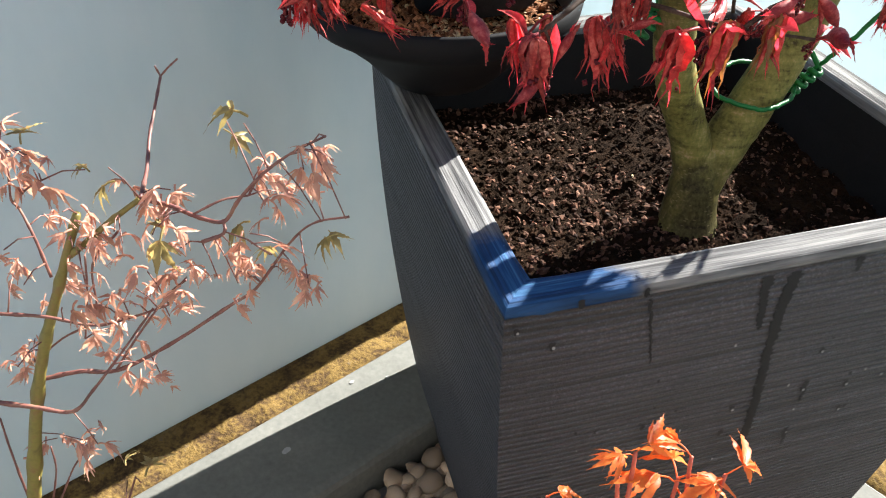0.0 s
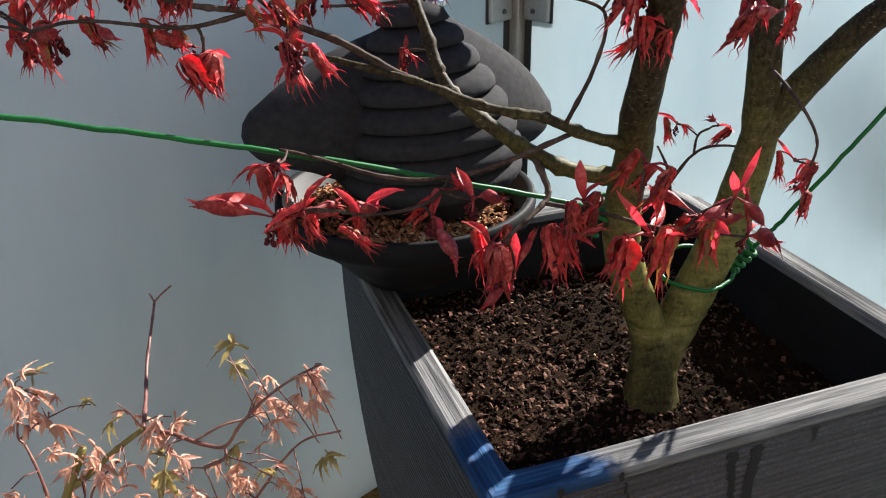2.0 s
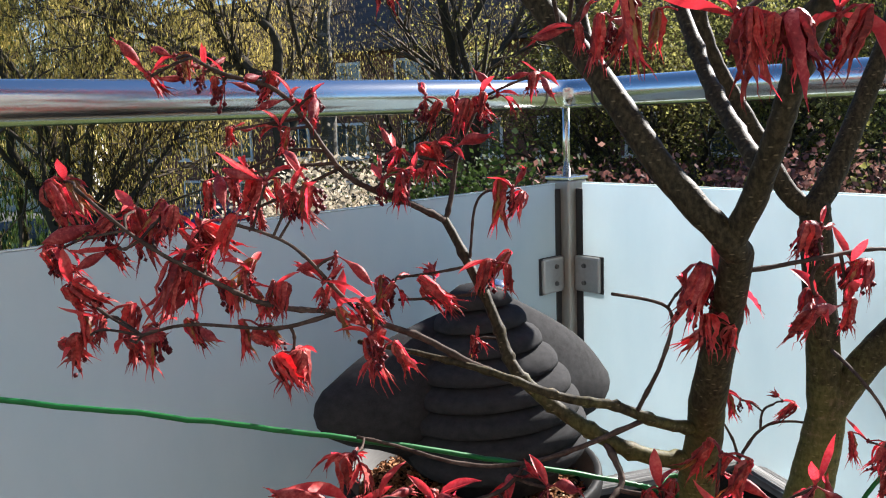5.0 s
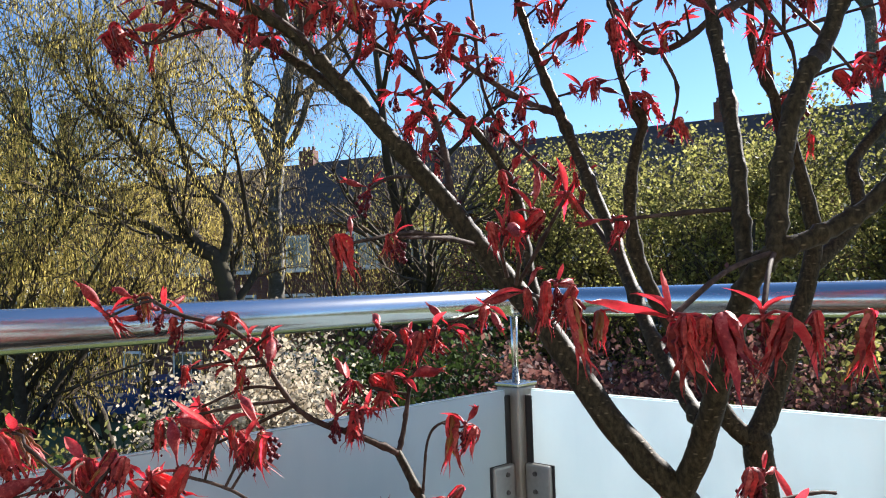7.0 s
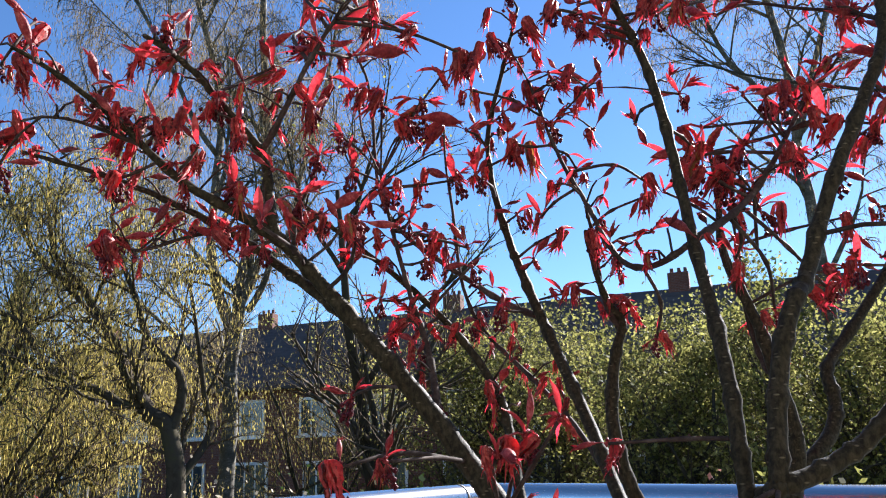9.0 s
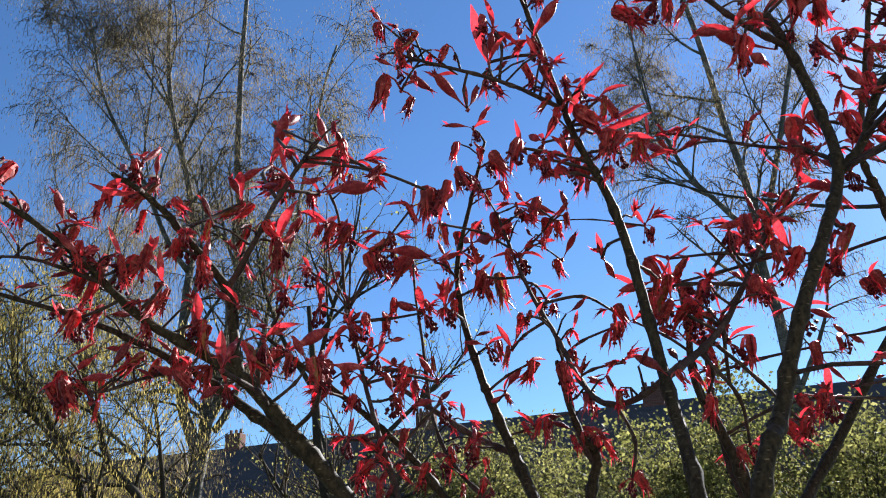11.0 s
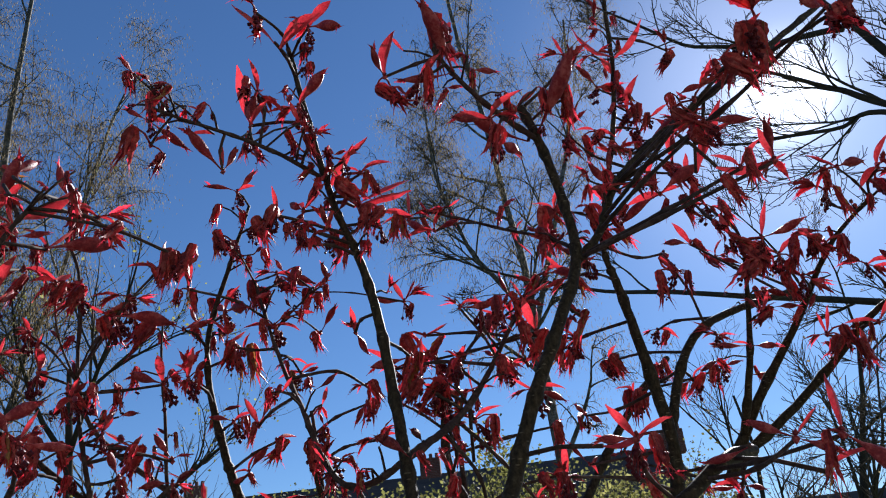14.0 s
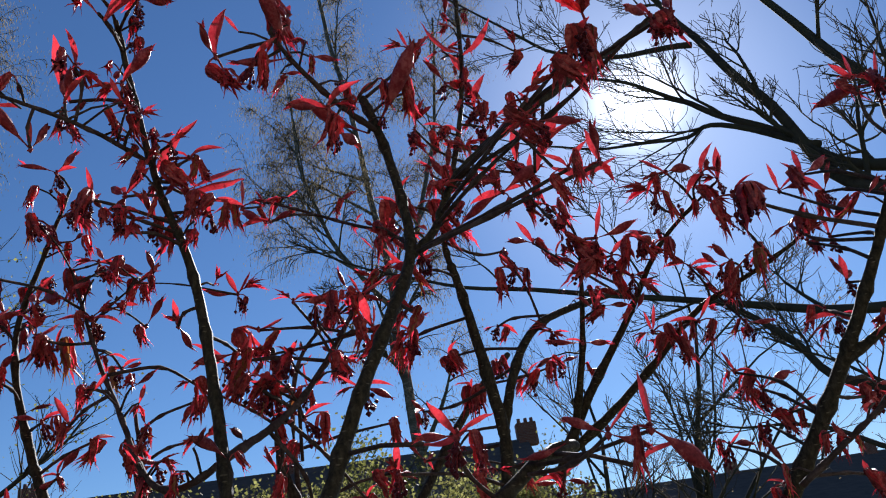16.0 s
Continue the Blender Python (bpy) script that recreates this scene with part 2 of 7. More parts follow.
def brick_material():
    m, n, l, p = nodes_of("red_brick")
    v = mapped(n, l, "Object", (1, 1, 1), (radians(90), 0, 0))
    b = n.new("ShaderNodeTexBrick")
    b.inputs["Color1"].default_value, b.inputs["Color2"].default_value = (0.16, 0.055, 0.035, 1), (0.24, 0.09, 0.055, 1)
    b.inputs["Mortar"].default_value, b.inputs["Scale"].default_value = (0.26, 0.23, 0.2, 1), 4.0
    b.inputs["Mortar Size"].default_value = 0.012
    l.new(v, b.inputs["Vector"])
    t = noise_tex(n, l, v, 0.8, 5)
    mx = n.new("ShaderNodeMix")
    mx.data_type, mx.blend_type, mx.inputs[0].default_value = "RGBA", "MULTIPLY", 0.5
    l.new(b.outputs[0], mx.inputs[6])
    l.new(t.outputs[0], mx.inputs[7])
    l.new(mx.outputs[2], p.inputs["Base Color"])
    p.inputs["Roughness"].default_value = 0.9
    bumped(n, l, p, b.outputs[1], -0.3, 0.01)
    return m


def frosted_material():
    """Etched safety glass: a pale satin face with a faint sheen, and light scattered through it; cloudy tones painted
    in for stains and soft reflections.
    """
    m, n, l, p = nodes_of("frosted_glass")
    v = mapped(n, l, "Object")
    a = noise_tex(n, l, v, 2.2, 3, 0.5)
    c = noise_tex(n, l, mapped(n, l, "Object", (1, 1, 0.35)), 14, 5, 0.65)
    bl = n.new("ShaderNodeMix")
    bl.data_type, bl.inputs[0].default_value = "FLOAT", 0.3
    l.new(a.outputs[0], bl.inputs[2])
    l.new(c.outputs[0], bl.inputs[3])
    # soft cloud reflections are put into this colour, along with water stains
    r = ramp(n, [(0.34, (0.62, 0.79, 0.865)), (0.66, (0.80, 0.915, 0.95))])
    l.new(bl.outputs[0], r.inputs[0])
    l.new(r.outputs[0], p.inputs["Base Color"])
    p.inputs["Roughness"].default_value, p.inputs["Specular IOR Level"].default_value = 0.6, 0.15
    tr, mx = n.new("ShaderNodeBsdfTranslucent"), n.new("ShaderNodeMixShader")
    r2 = ramp(n, [(0.3, (0.15, 0.185, 0.20)), (0.7, (0.23, 0.265, 0.28))])
    l.new(bl.outputs[0], r2.inputs[0])
    l.new(r2.outputs[0], tr.inputs["Color"])
    mx.inputs[0].default_value = 0.34
    l.new(p.outputs[0], mx.inputs[1])
    l.new(tr.outputs[0], mx.inputs[2])
    l.new(mx.outputs[0], n["Material Output"].inputs["Surface"])
    return m


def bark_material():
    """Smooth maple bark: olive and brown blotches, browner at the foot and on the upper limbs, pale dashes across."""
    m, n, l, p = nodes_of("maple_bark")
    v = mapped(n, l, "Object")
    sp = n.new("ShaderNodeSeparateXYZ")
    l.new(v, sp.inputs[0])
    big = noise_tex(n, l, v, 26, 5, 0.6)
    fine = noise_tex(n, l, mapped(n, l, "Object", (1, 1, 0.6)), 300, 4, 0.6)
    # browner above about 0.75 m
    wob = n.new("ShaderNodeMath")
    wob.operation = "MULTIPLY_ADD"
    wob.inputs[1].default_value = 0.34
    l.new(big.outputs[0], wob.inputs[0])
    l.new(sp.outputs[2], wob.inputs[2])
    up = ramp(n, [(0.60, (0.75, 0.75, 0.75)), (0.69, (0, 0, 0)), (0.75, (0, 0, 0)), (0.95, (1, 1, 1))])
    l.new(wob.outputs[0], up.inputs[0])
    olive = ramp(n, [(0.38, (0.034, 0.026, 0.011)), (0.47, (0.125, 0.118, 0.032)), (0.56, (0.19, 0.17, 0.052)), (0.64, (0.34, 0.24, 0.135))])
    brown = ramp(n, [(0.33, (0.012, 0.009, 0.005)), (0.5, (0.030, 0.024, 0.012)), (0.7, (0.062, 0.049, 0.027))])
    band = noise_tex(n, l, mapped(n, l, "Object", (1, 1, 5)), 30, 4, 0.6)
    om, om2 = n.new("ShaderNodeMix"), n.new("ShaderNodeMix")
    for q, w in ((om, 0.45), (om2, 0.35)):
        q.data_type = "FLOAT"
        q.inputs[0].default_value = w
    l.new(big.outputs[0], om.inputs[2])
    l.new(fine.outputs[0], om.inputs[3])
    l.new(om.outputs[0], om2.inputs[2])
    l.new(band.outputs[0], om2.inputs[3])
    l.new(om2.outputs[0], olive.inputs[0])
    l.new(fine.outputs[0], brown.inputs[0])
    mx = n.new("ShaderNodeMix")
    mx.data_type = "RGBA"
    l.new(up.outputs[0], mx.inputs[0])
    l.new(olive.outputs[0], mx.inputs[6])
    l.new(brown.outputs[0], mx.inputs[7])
    # lenticels
    vo = n.new("ShaderNodeTexVoronoi")
    vo.inputs["Scale"].default_value = 190
    l.new(mapped(n, l, "Object", (0.55, 0.55, 1.5)), vo.inputs["Vector"])
    lent = ramp(n, [(0.10, (1, 1, 1)), (0.22, (0, 0, 0))])
    l.new(vo.outputs["Distance"], lent.inputs[0])
    lm = n.new("ShaderNodeMath")
    lm.operation = "MULTIPLY"
    l.new(lent.outputs[0], lm.inputs[0])
    l.new(big.outputs[0], lm.inputs[1])
    m2 = n.new("ShaderNodeMix")
    m2.data_type = "RGBA"
    m2.inputs[7].default_value = (0.36, 0.29, 0.17, 1)
    soft = n.new("ShaderNodeMath")
    soft.operation = "MULTIPLY"
    soft.inputs[1].default_value = 0.55
    l.new(lm.outputs[0], soft.inputs[0])
    l.new(soft.outputs[0], m2.inputs[0])
    l.new(mx.outputs[2], m2.inputs[6])
    l.new(m2.outputs[2], p.inputs["Base Color"])
    p.inputs["Roughness"].default_value, p.inputs["Specular IOR Level"].default_value = 0.6, 0.12
    hs = n.new("ShaderNodeMath")
    hs.operation = "ADD"
    l.new(fine.outputs[0], hs.inputs[0])
    l.new(lm.outputs[0], hs.inputs[1])
    bumped(n, l, p, hs.outputs[0], 0.35, 0.0012)
    return m


def glass_material():
    m, n, l, p = nodes_of("window_glass")
    p.inputs["Base Color"].default_value = (0.03, 0.045, 0.06, 1)
    p.inputs["Roughness"].default_value, p.inputs["Specular IOR Level"].default_value = 0.05, 0.8
    v = mapped(n, l, "Object")
    bumped(n, l, p, noise_tex(n, l, v, 1.5, 2).outputs[0], 0.1, 0.02)
    return m


def planter_material(name, base, rim):
    """Moulded plastic with a combed wood grain that runs along the side; the rim is rubbed paler."""
    m, n, l, p = nodes_of(name)
    v = mapped(n, l, "Object", (1.2, 1.2, 62))
    g = noise_tex(n, l, v, 2.2, 5, 0.62)
    v2 = mapped(n, l, "Object", (1, 1, 1))
    s = noise_tex(n, l, v2, 9, 6, 0.6)
    f = noise_tex(n, l, v2, 700, 2, 0.5)
    r = ramp(n, [(0.34, base[0]), (0.62, base[1])])
    l.new(g.outputs[0], r.inputs[0])
    mx = n.new("ShaderNodeMix")
    mx.data_type, mx.blend_type, mx.inputs[0].default_value = "RGBA", "OVERLAY", 0.45
    l.new(r.outputs[0], mx.inputs[6])
    l.new(s.outputs[0], mx.inputs[7])
    l.new(mx.outputs[2], p.inputs["Base Color"])
    p.inputs["Roughness"].default_value = 0.55 if rim else 0.62
    wave = n.new("ShaderNodeTexWave")
    wave.wave_type, wave.bands_direction = "BANDS", "Z"
    wave.inputs["Scale"].default_value, wave.inputs["Distortion"].default_value = 44.0, 1.6
    wave.inputs["Detail"].default_value, wave.inputs["Detail Scale"].default_value = 3.0, 0.25
    l.new(mapped(n, l, "Object", (0.35, 0.35, 1)), wave.inputs["Vector"])
    mw = n.new("ShaderNodeMix")
    mw.data_type, mw.blend_type, mw.inputs[0].default_value = "RGBA", "MULTIPLY", 0.45
    l.new(mx.outputs[2], mw.inputs[6])
    l.new(wave.outputs[0], mw.inputs[7])
    # pits and pale specks in the plastic
    sk = ramp(n, [(0.38, (0.45, 0.45, 0.45)), (0.50, (1, 1, 1)), (0.58, (1.0, 1.0, 1.0)), (0.66, (2.8, 2.8, 2.9))])
    l.new(noise_tex(n, l, v2, 520, 2, 0.6).outputs[0], sk.inputs[0])
    ms = n.new("ShaderNodeMix")
    ms.data_type, ms.blend_type, ms.inputs[0].default_value = "RGBA", "MULTIPLY", 0.8
    l.new(mw.outputs[2], ms.inputs[6])
    l.new(sk.outputs[0], ms.inputs[7])
    l.new(ms.outputs[2], p.inputs["Base Color"])
    sm = n.new("ShaderNodeMath")
    sm.operation = "MULTIPLY_ADD"
    sm.inputs[1].default_value = 1.1
    l.new(wave.outputs[1], sm.inputs[0])
    l.new(g.outputs[0], sm.inputs[2])
    add = n.new("ShaderNodeMath")
    add.operation = "MULTIPLY_ADD"
    add.inputs[1].default_value = 0.3
    l.new(f.outputs[0], add.inputs[0])
    l.new(sm.outputs[0], add.inputs[2])
    bumped(n, l, p, add.outputs[0], 1.0, 0.0026)
    return m


def rim_material():
    """The planter's rim: combed grain worn pale, with a blue patch at the front corner."""
    m, n, l, p = nodes_of("planter_rim")
    # grain that follows each side of the square
    tc, sp = n.new("ShaderNodeTexCoord"), n.new("ShaderNodeSeparateXYZ")
    l.new(tc.outputs["Object"], sp.inputs[0])
    ax, ay = [n.new("ShaderNodeMath") for _ in range(2)]
    for q, o in ((ax, 0), (ay, 1)):
        q.operation = "ABSOLUTE"
        l.new(sp.outputs[o], q.inputs[0])
    far = n.new("ShaderNodeMath")
    far.operation = "MAXIMUM"
    l.new(ax.outputs[0], far.inputs[0])
    l.new(ay.outputs[0], far.inputs[1])
    near = n.new("ShaderNodeMath")
    near.operation = "MINIMUM"
    l.new(ax.outputs[0], near.inputs[0])
    l.new(ay.outputs[0], near.inputs[1])
    cb = n.new("ShaderNodeCombineXYZ")
    fm, nm = n.new("ShaderNodeMath"), n.new("ShaderNodeMath")
    for q, src, k in ((fm, far, 170.0), (nm, near, 4.0)):
        q.operation = "MULTIPLY"
        q.inputs[1].default_value = k
        l.new(src.outputs[0], q.inputs[0])
    l.new(fm.outputs[0], cb.inputs[0])
    l.new(nm.outputs[0], cb.inputs[1])
    g = noise_tex(n, l, cb.outputs[0], 1.6, 4, 0.6)
    r = ramp(n, [(0.36, (0.035, 0.035, 0.037)), (0.5, (0.11, 0.11, 0.112)), (0.68, (0.21, 0.207, 0.20))])
    l.new(g.outputs[0], r.inputs[0])
    # blue patch round the front corner, with an uneven edge
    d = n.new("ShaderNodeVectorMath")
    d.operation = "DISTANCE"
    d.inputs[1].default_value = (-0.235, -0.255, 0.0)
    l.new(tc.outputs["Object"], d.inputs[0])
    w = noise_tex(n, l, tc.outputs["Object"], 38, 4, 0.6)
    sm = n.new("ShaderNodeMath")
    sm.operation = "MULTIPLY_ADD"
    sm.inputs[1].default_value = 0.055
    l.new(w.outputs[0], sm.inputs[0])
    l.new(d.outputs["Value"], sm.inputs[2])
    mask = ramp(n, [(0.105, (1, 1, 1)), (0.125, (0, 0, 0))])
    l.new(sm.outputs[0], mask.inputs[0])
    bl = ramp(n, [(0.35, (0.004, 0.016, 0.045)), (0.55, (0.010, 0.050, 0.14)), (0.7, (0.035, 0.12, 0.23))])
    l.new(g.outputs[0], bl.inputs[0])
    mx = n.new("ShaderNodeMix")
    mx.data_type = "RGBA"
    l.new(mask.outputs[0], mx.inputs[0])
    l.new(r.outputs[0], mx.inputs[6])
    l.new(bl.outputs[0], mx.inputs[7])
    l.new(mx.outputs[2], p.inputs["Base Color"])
    p.inputs["Roughness"].default_value, p.inputs["Specular IOR Level"].default_value = 0.72, 0.2
    bumped(n, l, p, g.outputs[0], 0.8, 0.002)
    return m


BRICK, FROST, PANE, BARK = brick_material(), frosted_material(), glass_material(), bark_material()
SIDE = planter_material("planter_side", ((0.0155, 0.0145, 0.0165), (0.049, 0.045, 0.053)), False)
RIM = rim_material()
EDGE = mat("polished_glass_edge", [(0.62, 0.74, 0.72), (0.74, 0.84, 0.82)], 30, 0.15, 0, 0, spec=0.8)
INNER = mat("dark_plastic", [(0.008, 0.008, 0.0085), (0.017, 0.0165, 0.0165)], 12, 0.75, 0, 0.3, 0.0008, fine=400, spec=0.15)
WETMARK = mat("wet_streak", [(0.004, 0.004, 0.005), (0.010, 0.010, 0.011)], 60, 0.5, 0, 0.2, 0.0006, spec=0.2)
DROP = mat("dried_splash", [(0.24, 0.24, 0.24), (0.36, 0.36, 0.35)], 200, 0.5)

# ---- mesh helpers ----


def mesh_of(name, verts, faces, material, smooth=True, mats=(), index=None):
    me = bpy.data.meshes.new(name)
    me.from_pydata([tuple(v) for v in verts], [], faces)
    me.materials.append(material)
    for m in mats:
        me.materials.append(m)
    if index is not None:
        me.polygons.foreach_set("material_index", index)
    me.polygons.foreach_set("use_smooth", [smooth] * len(me.polygons))
    me.update()
    return me


def part(name, me, parent=None, label="", m=None):
    ob = new(name, me)
    if m is not None:
        ob.matrix_basis = m
    ob.parent = parent
    if label:
        ob["label"] = label
    return ob


def thing(name, label, category, m=None, group="", kind=""):
    ob = new(name)
    ob.empty_display_size = 0.05
    if m is not None:
        ob.matrix_basis = m
    return tagged(ob, label, category, group, kind)


def bm_mesh(name, bm, material, smooth=False, bevel=0.0, seg=2):
    if bevel:
        bmesh.ops.bevel(bm, geom=list(bm.edges), offset=bevel, segments=seg, affect="EDGES", profile=0.5)
    bmesh.ops.recalc_face_normals(bm, faces=list(bm.faces))
    me = bpy.data.meshes.new(name)
    bm.to_mesh(me)
    bm.free()
    me.materials.append(material)
    for p in me.polygons:
        p.use_smooth = smooth
    return me


def box(name, sx, sy, sz, material, bevel=0.002, at=(0, 0, 0)):
    """A bevelled block of that size, its middle at the given place."""
    bm = bmesh.new()
    bmesh.ops.create_cube(bm, size=1.0)
    bmesh.ops.scale(bm, vec=(sx, sy, sz), verts=bm.verts)
    bmesh.ops.translate(bm, vec=at, verts=bm.verts)
    return bm_mesh(name, bm, material, False, bevel)


def spline(pts, per=5):
    """Catmull-Rom through rows of equal length."""
    a = np.array(pts, float)
    p = np.vstack([2 * a[0] - a[1], a, 2 * a[-1] - a[-2]])
    out = []
    for i in range(1, len(p) - 2):
        for k in range(per):
            t = k / per
            out.append(0.5 * (2 * p[i] + (p[i + 1] - p[i - 1]) * t + (2 * p[i - 1] - 5 * p[i] + 4 * p[i + 1] - p[i + 2]) * t * t
                              + (3 * p[i] - p[i - 1] - 3 * p[i + 1] + p[i + 2]) * t ** 3))
    out.append(p[-2])
    return np.array(out)


class Tubes:
    """Gathers tapered tubes into one mesh."""

    def __init__(self):
        self.v, self.f = [], []

    def add(self, rows, sides=6, knob=0.0, rng=None):
        rows = np.asarray(rows, float)
        c, r = rows[:, :3], rows[:, 3]
        d = np.gradient(c, axis=0)
        d /= np.linalg.norm(d, axis=1)[:, None] + 1e-9
        ref = np.array([0.0, 0.0, 1.0]) if abs(d[0][2]) < 0.9 else np.array([1.0, 0.0, 0.0])
        u = np.cross(d, ref)
        u /= np.linalg.norm(u, axis=1)[:, None] + 1e-9
        w = np.cross(d, u)
        base, n = len(self.v), len(rows)
        ang = np.linspace(0, 2 * np.pi, sides, endpoint=False)
        for i in range(n):
            for a in ang:
                k = 1.0
                if rng is not None:
                    k += knob * rng.uniform(-1, 1)
                self.v.append(c[i] + r[i] * k * (np.cos(a) * u[i] + np.sin(a) * w[i]))
        for i in range(n - 1):
            for j in range(sides):
                q = (j + 1) % sides
                self.f.append((base + i * sides + j, base + i * sides + q, base + (i + 1) * sides + q, base + (i + 1) * sides + j))
        self.f.append(tuple(base + j for j in range(sides))[::-1])
        self.f.append(tuple(base + (n - 1) * sides + j for j in range(sides)))

    def mesh(self, name, material):
        return mesh_of(name, self.v, self.f, material)


def lathe(name, prof, material, sides=64, closed=True):
    v, f = [], []
    for r, z in prof:
        for k in range(sides):
            a = 2 * math.pi * k / sides
            v.append((r * math.cos(a), r * math.sin(a), z))
    for i in range(len(prof) - 1):
        for k in range(sides):
            q = (k + 1) % sides
            f.append((i * sides + k, i * sides + q, (i + 1) * sides + q, (i + 1) * sides + k))
    if closed:
        f.append(tuple(range(sides))[::-1])
        f.append(tuple((len(prof) - 1) * sides + k for k in range(sides)))
    return mesh_of(name, v, f, material)


def pebble_mesh(name, rng, material):
    bm = bmesh.new()
    bmesh.ops.create_icosphere(bm, subdivisions=2, radius=1.0)
    o = Vector((rng.random() * 50, rng.random() * 50, rng.random() * 50))
    for v in bm.verts:
        v.co *= 1 + 0.35 * noise.noise(v.co * 0.9 + o)
        v.co.z *= 0.62
        v.co.x *= 1.18
    return bm_mesh(name, bm, material, True)


def flecks(name, material, centres, sizes, rng, tilt=0.6, lift=0.0):
    """Many small uneven five-sided chips in one mesh."""
    v, f = [], []
    for (x, y, z), s in zip(centres, sizes):
        m = Euler((rng.uniform(-tilt, tilt), rng.uniform(-tilt, tilt), rng.uniform(0, 6.28))).to_matrix()
        b = len(v)
        asp = rng.uniform(0.35, 0.9)
        for k in range(5):
            a = 2 * math.pi * k / 5 + rng.uniform(-0.3, 0.3)
            q = m @ Vector((s * math.cos(a), s * asp * math.sin(a), 0))
            v.append((x + q.x, y + q.y, z + q.z + lift))
        q = m @ Vector((0, 0, s * 0.45))
        v.append((x + q.x, y + q.y, z + q.z + lift))
        for k in range(5):
            f.append((b + k, b + (k + 1) % 5, b + 5))
        f.append(tuple(b + k for k in range(5))[::-1])
    return mesh_of(name, v, f, material, False)

# ---- balcony: edge, balustrade, rail ----
FLOOR = -0.11
CORNER = Vector((0.187, 1.272, 0.0))
ALONG_L = Vector((-0.762, -0.648, 0.0))
ALONG_R = Vector((0.648, -0.762, 0.0))


def along(side, s, inward, z):
    a = ALONG_L if side == "L" else ALONG_R
    n = ALONG_R if side == "L" else ALONG_L
    p = CORNER + a * s + n * inward
    return Vector((p.x, p.y, z))


def strip(name, side, s0, s1, prof, material, steps=40, rough=0.0, seed=1):
    """A moulding along one side of the balcony: prof lists (inward, height) points."""
    rng = random.Random(seed)
    v, f, n = [], [], len(prof)
    for i in range(steps + 1):
        s = s0 + (s1 - s0) * i / steps
        for k, (w, z) in enumerate(prof):
            p = along(side, s, w, z)
            if rough:
                p.z += rough * noise.noise(p * 40) + rough * 0.7 * noise.noise(p * 110)
            v.append(p)
    for i in range(steps):
        for k in range(n - 1):
            f.append((i * n + k, i * n + k + 1, (i + 1) * n + k + 1, (i + 1) * n + k))
    f.append(tuple(range(n)))
    f.append(tuple(steps * n + k for k in range(n))[::-1])
    me = mesh_of(name, v, f, material, rough > 0)
    bm = bmesh.new()
    bm.from_mesh(me)
    bmesh.ops.recalc_face_normals(bm, faces=list(bm.faces))
    bm.to_mesh(me)
    bm.free()
    return new(name, me)


def footing(name, label, z0, z1, category):
    b = new(name, box(name, 4.6, 4.2, z1 - z0, BALCONY, 0.0, (0, 0, (z0 + z1) / 2)))
    b.matrix_basis = Matrix.Translation(along("L", 2.18, 1.98, 0)) @ Euler((0, 0, math.atan2(ALONG_L.y, ALONG_L.x))).to_matrix().to_4x4()
    tagged(b, label, category, kind="structure")


footing("floor", "pale concrete balcony slab under the gravel", FLOOR - 0.215, FLOOR - 0.015, "floor")
footing("wall_below", "grey rendered wall of the storey below the balcony", -3.8, FLOOR - 0.219, "wall")

for side, label in (("L", "one"), ("R", "two")):
    s0 = -0.16
    tagged(strip("parapet_moss", side, s0, 2.6, [(-0.13, -0.4), (-0.13, -0.050), (-0.06, -0.042), (0.0, -0.040), (0.05, -0.041), (0.092, -0.044), (0.092, -0.4)], MOSS, 190, 0.006),
           "mossy brown concrete edge below the glass", "parapet", kind="structure")
    tagged(strip("parapet_flashing", side, 0.05, 2.6, [(0.087, -0.075), (0.087, -0.033), (0.091, -0.030), (0.15, -0.037), (0.222, -0.045), (0.232, -0.048), (0.236, -0.056), (0.236, FLOOR - 0.01)], FLASH, 60),
           "dull grey zinc flashing along the balcony edge", "flashing", kind="structure")

# dried drops on the zinc sheet
drop_rng = random.Random(17)
for s_, w_, r_ in ((0.665, 0.150, 0.0085), (0.80, 0.165, 0.0045), (0.52, 0.105, 0.005), (0.47, 0.13, 0.004)):
    ring = [along("L", s_ + r_ * math.cos(a) * drop_rng.uniform(0.6, 1), w_ + 0.7 * r_ * math.sin(a) * drop_rng.uniform(0.6, 1), -0.0290 - 0.105 * (w_ - 0.091)) for a in np.linspace(0, 6.28, 13)[:-1]]
    me = mesh_of("dried_drop", ring, [tuple(range(12))], DROP, False)
    tagged(new("dried_drop", me), "pale dried splash on the zinc sheet", "stain")

# walls that close the balcony behind the viewer
for nm, p0, sz in (("wall_house", (0.2, -2.25, 0.6), (9.0, 0.2, 8.8)),):
    w = new(nm, box(nm, *sz, BALCONY, 0.0))
    w.matrix_basis = Matrix.Translation(p0)
    tagged(w, "grey rendered house wall behind the balcony", "wall", kind="structure")


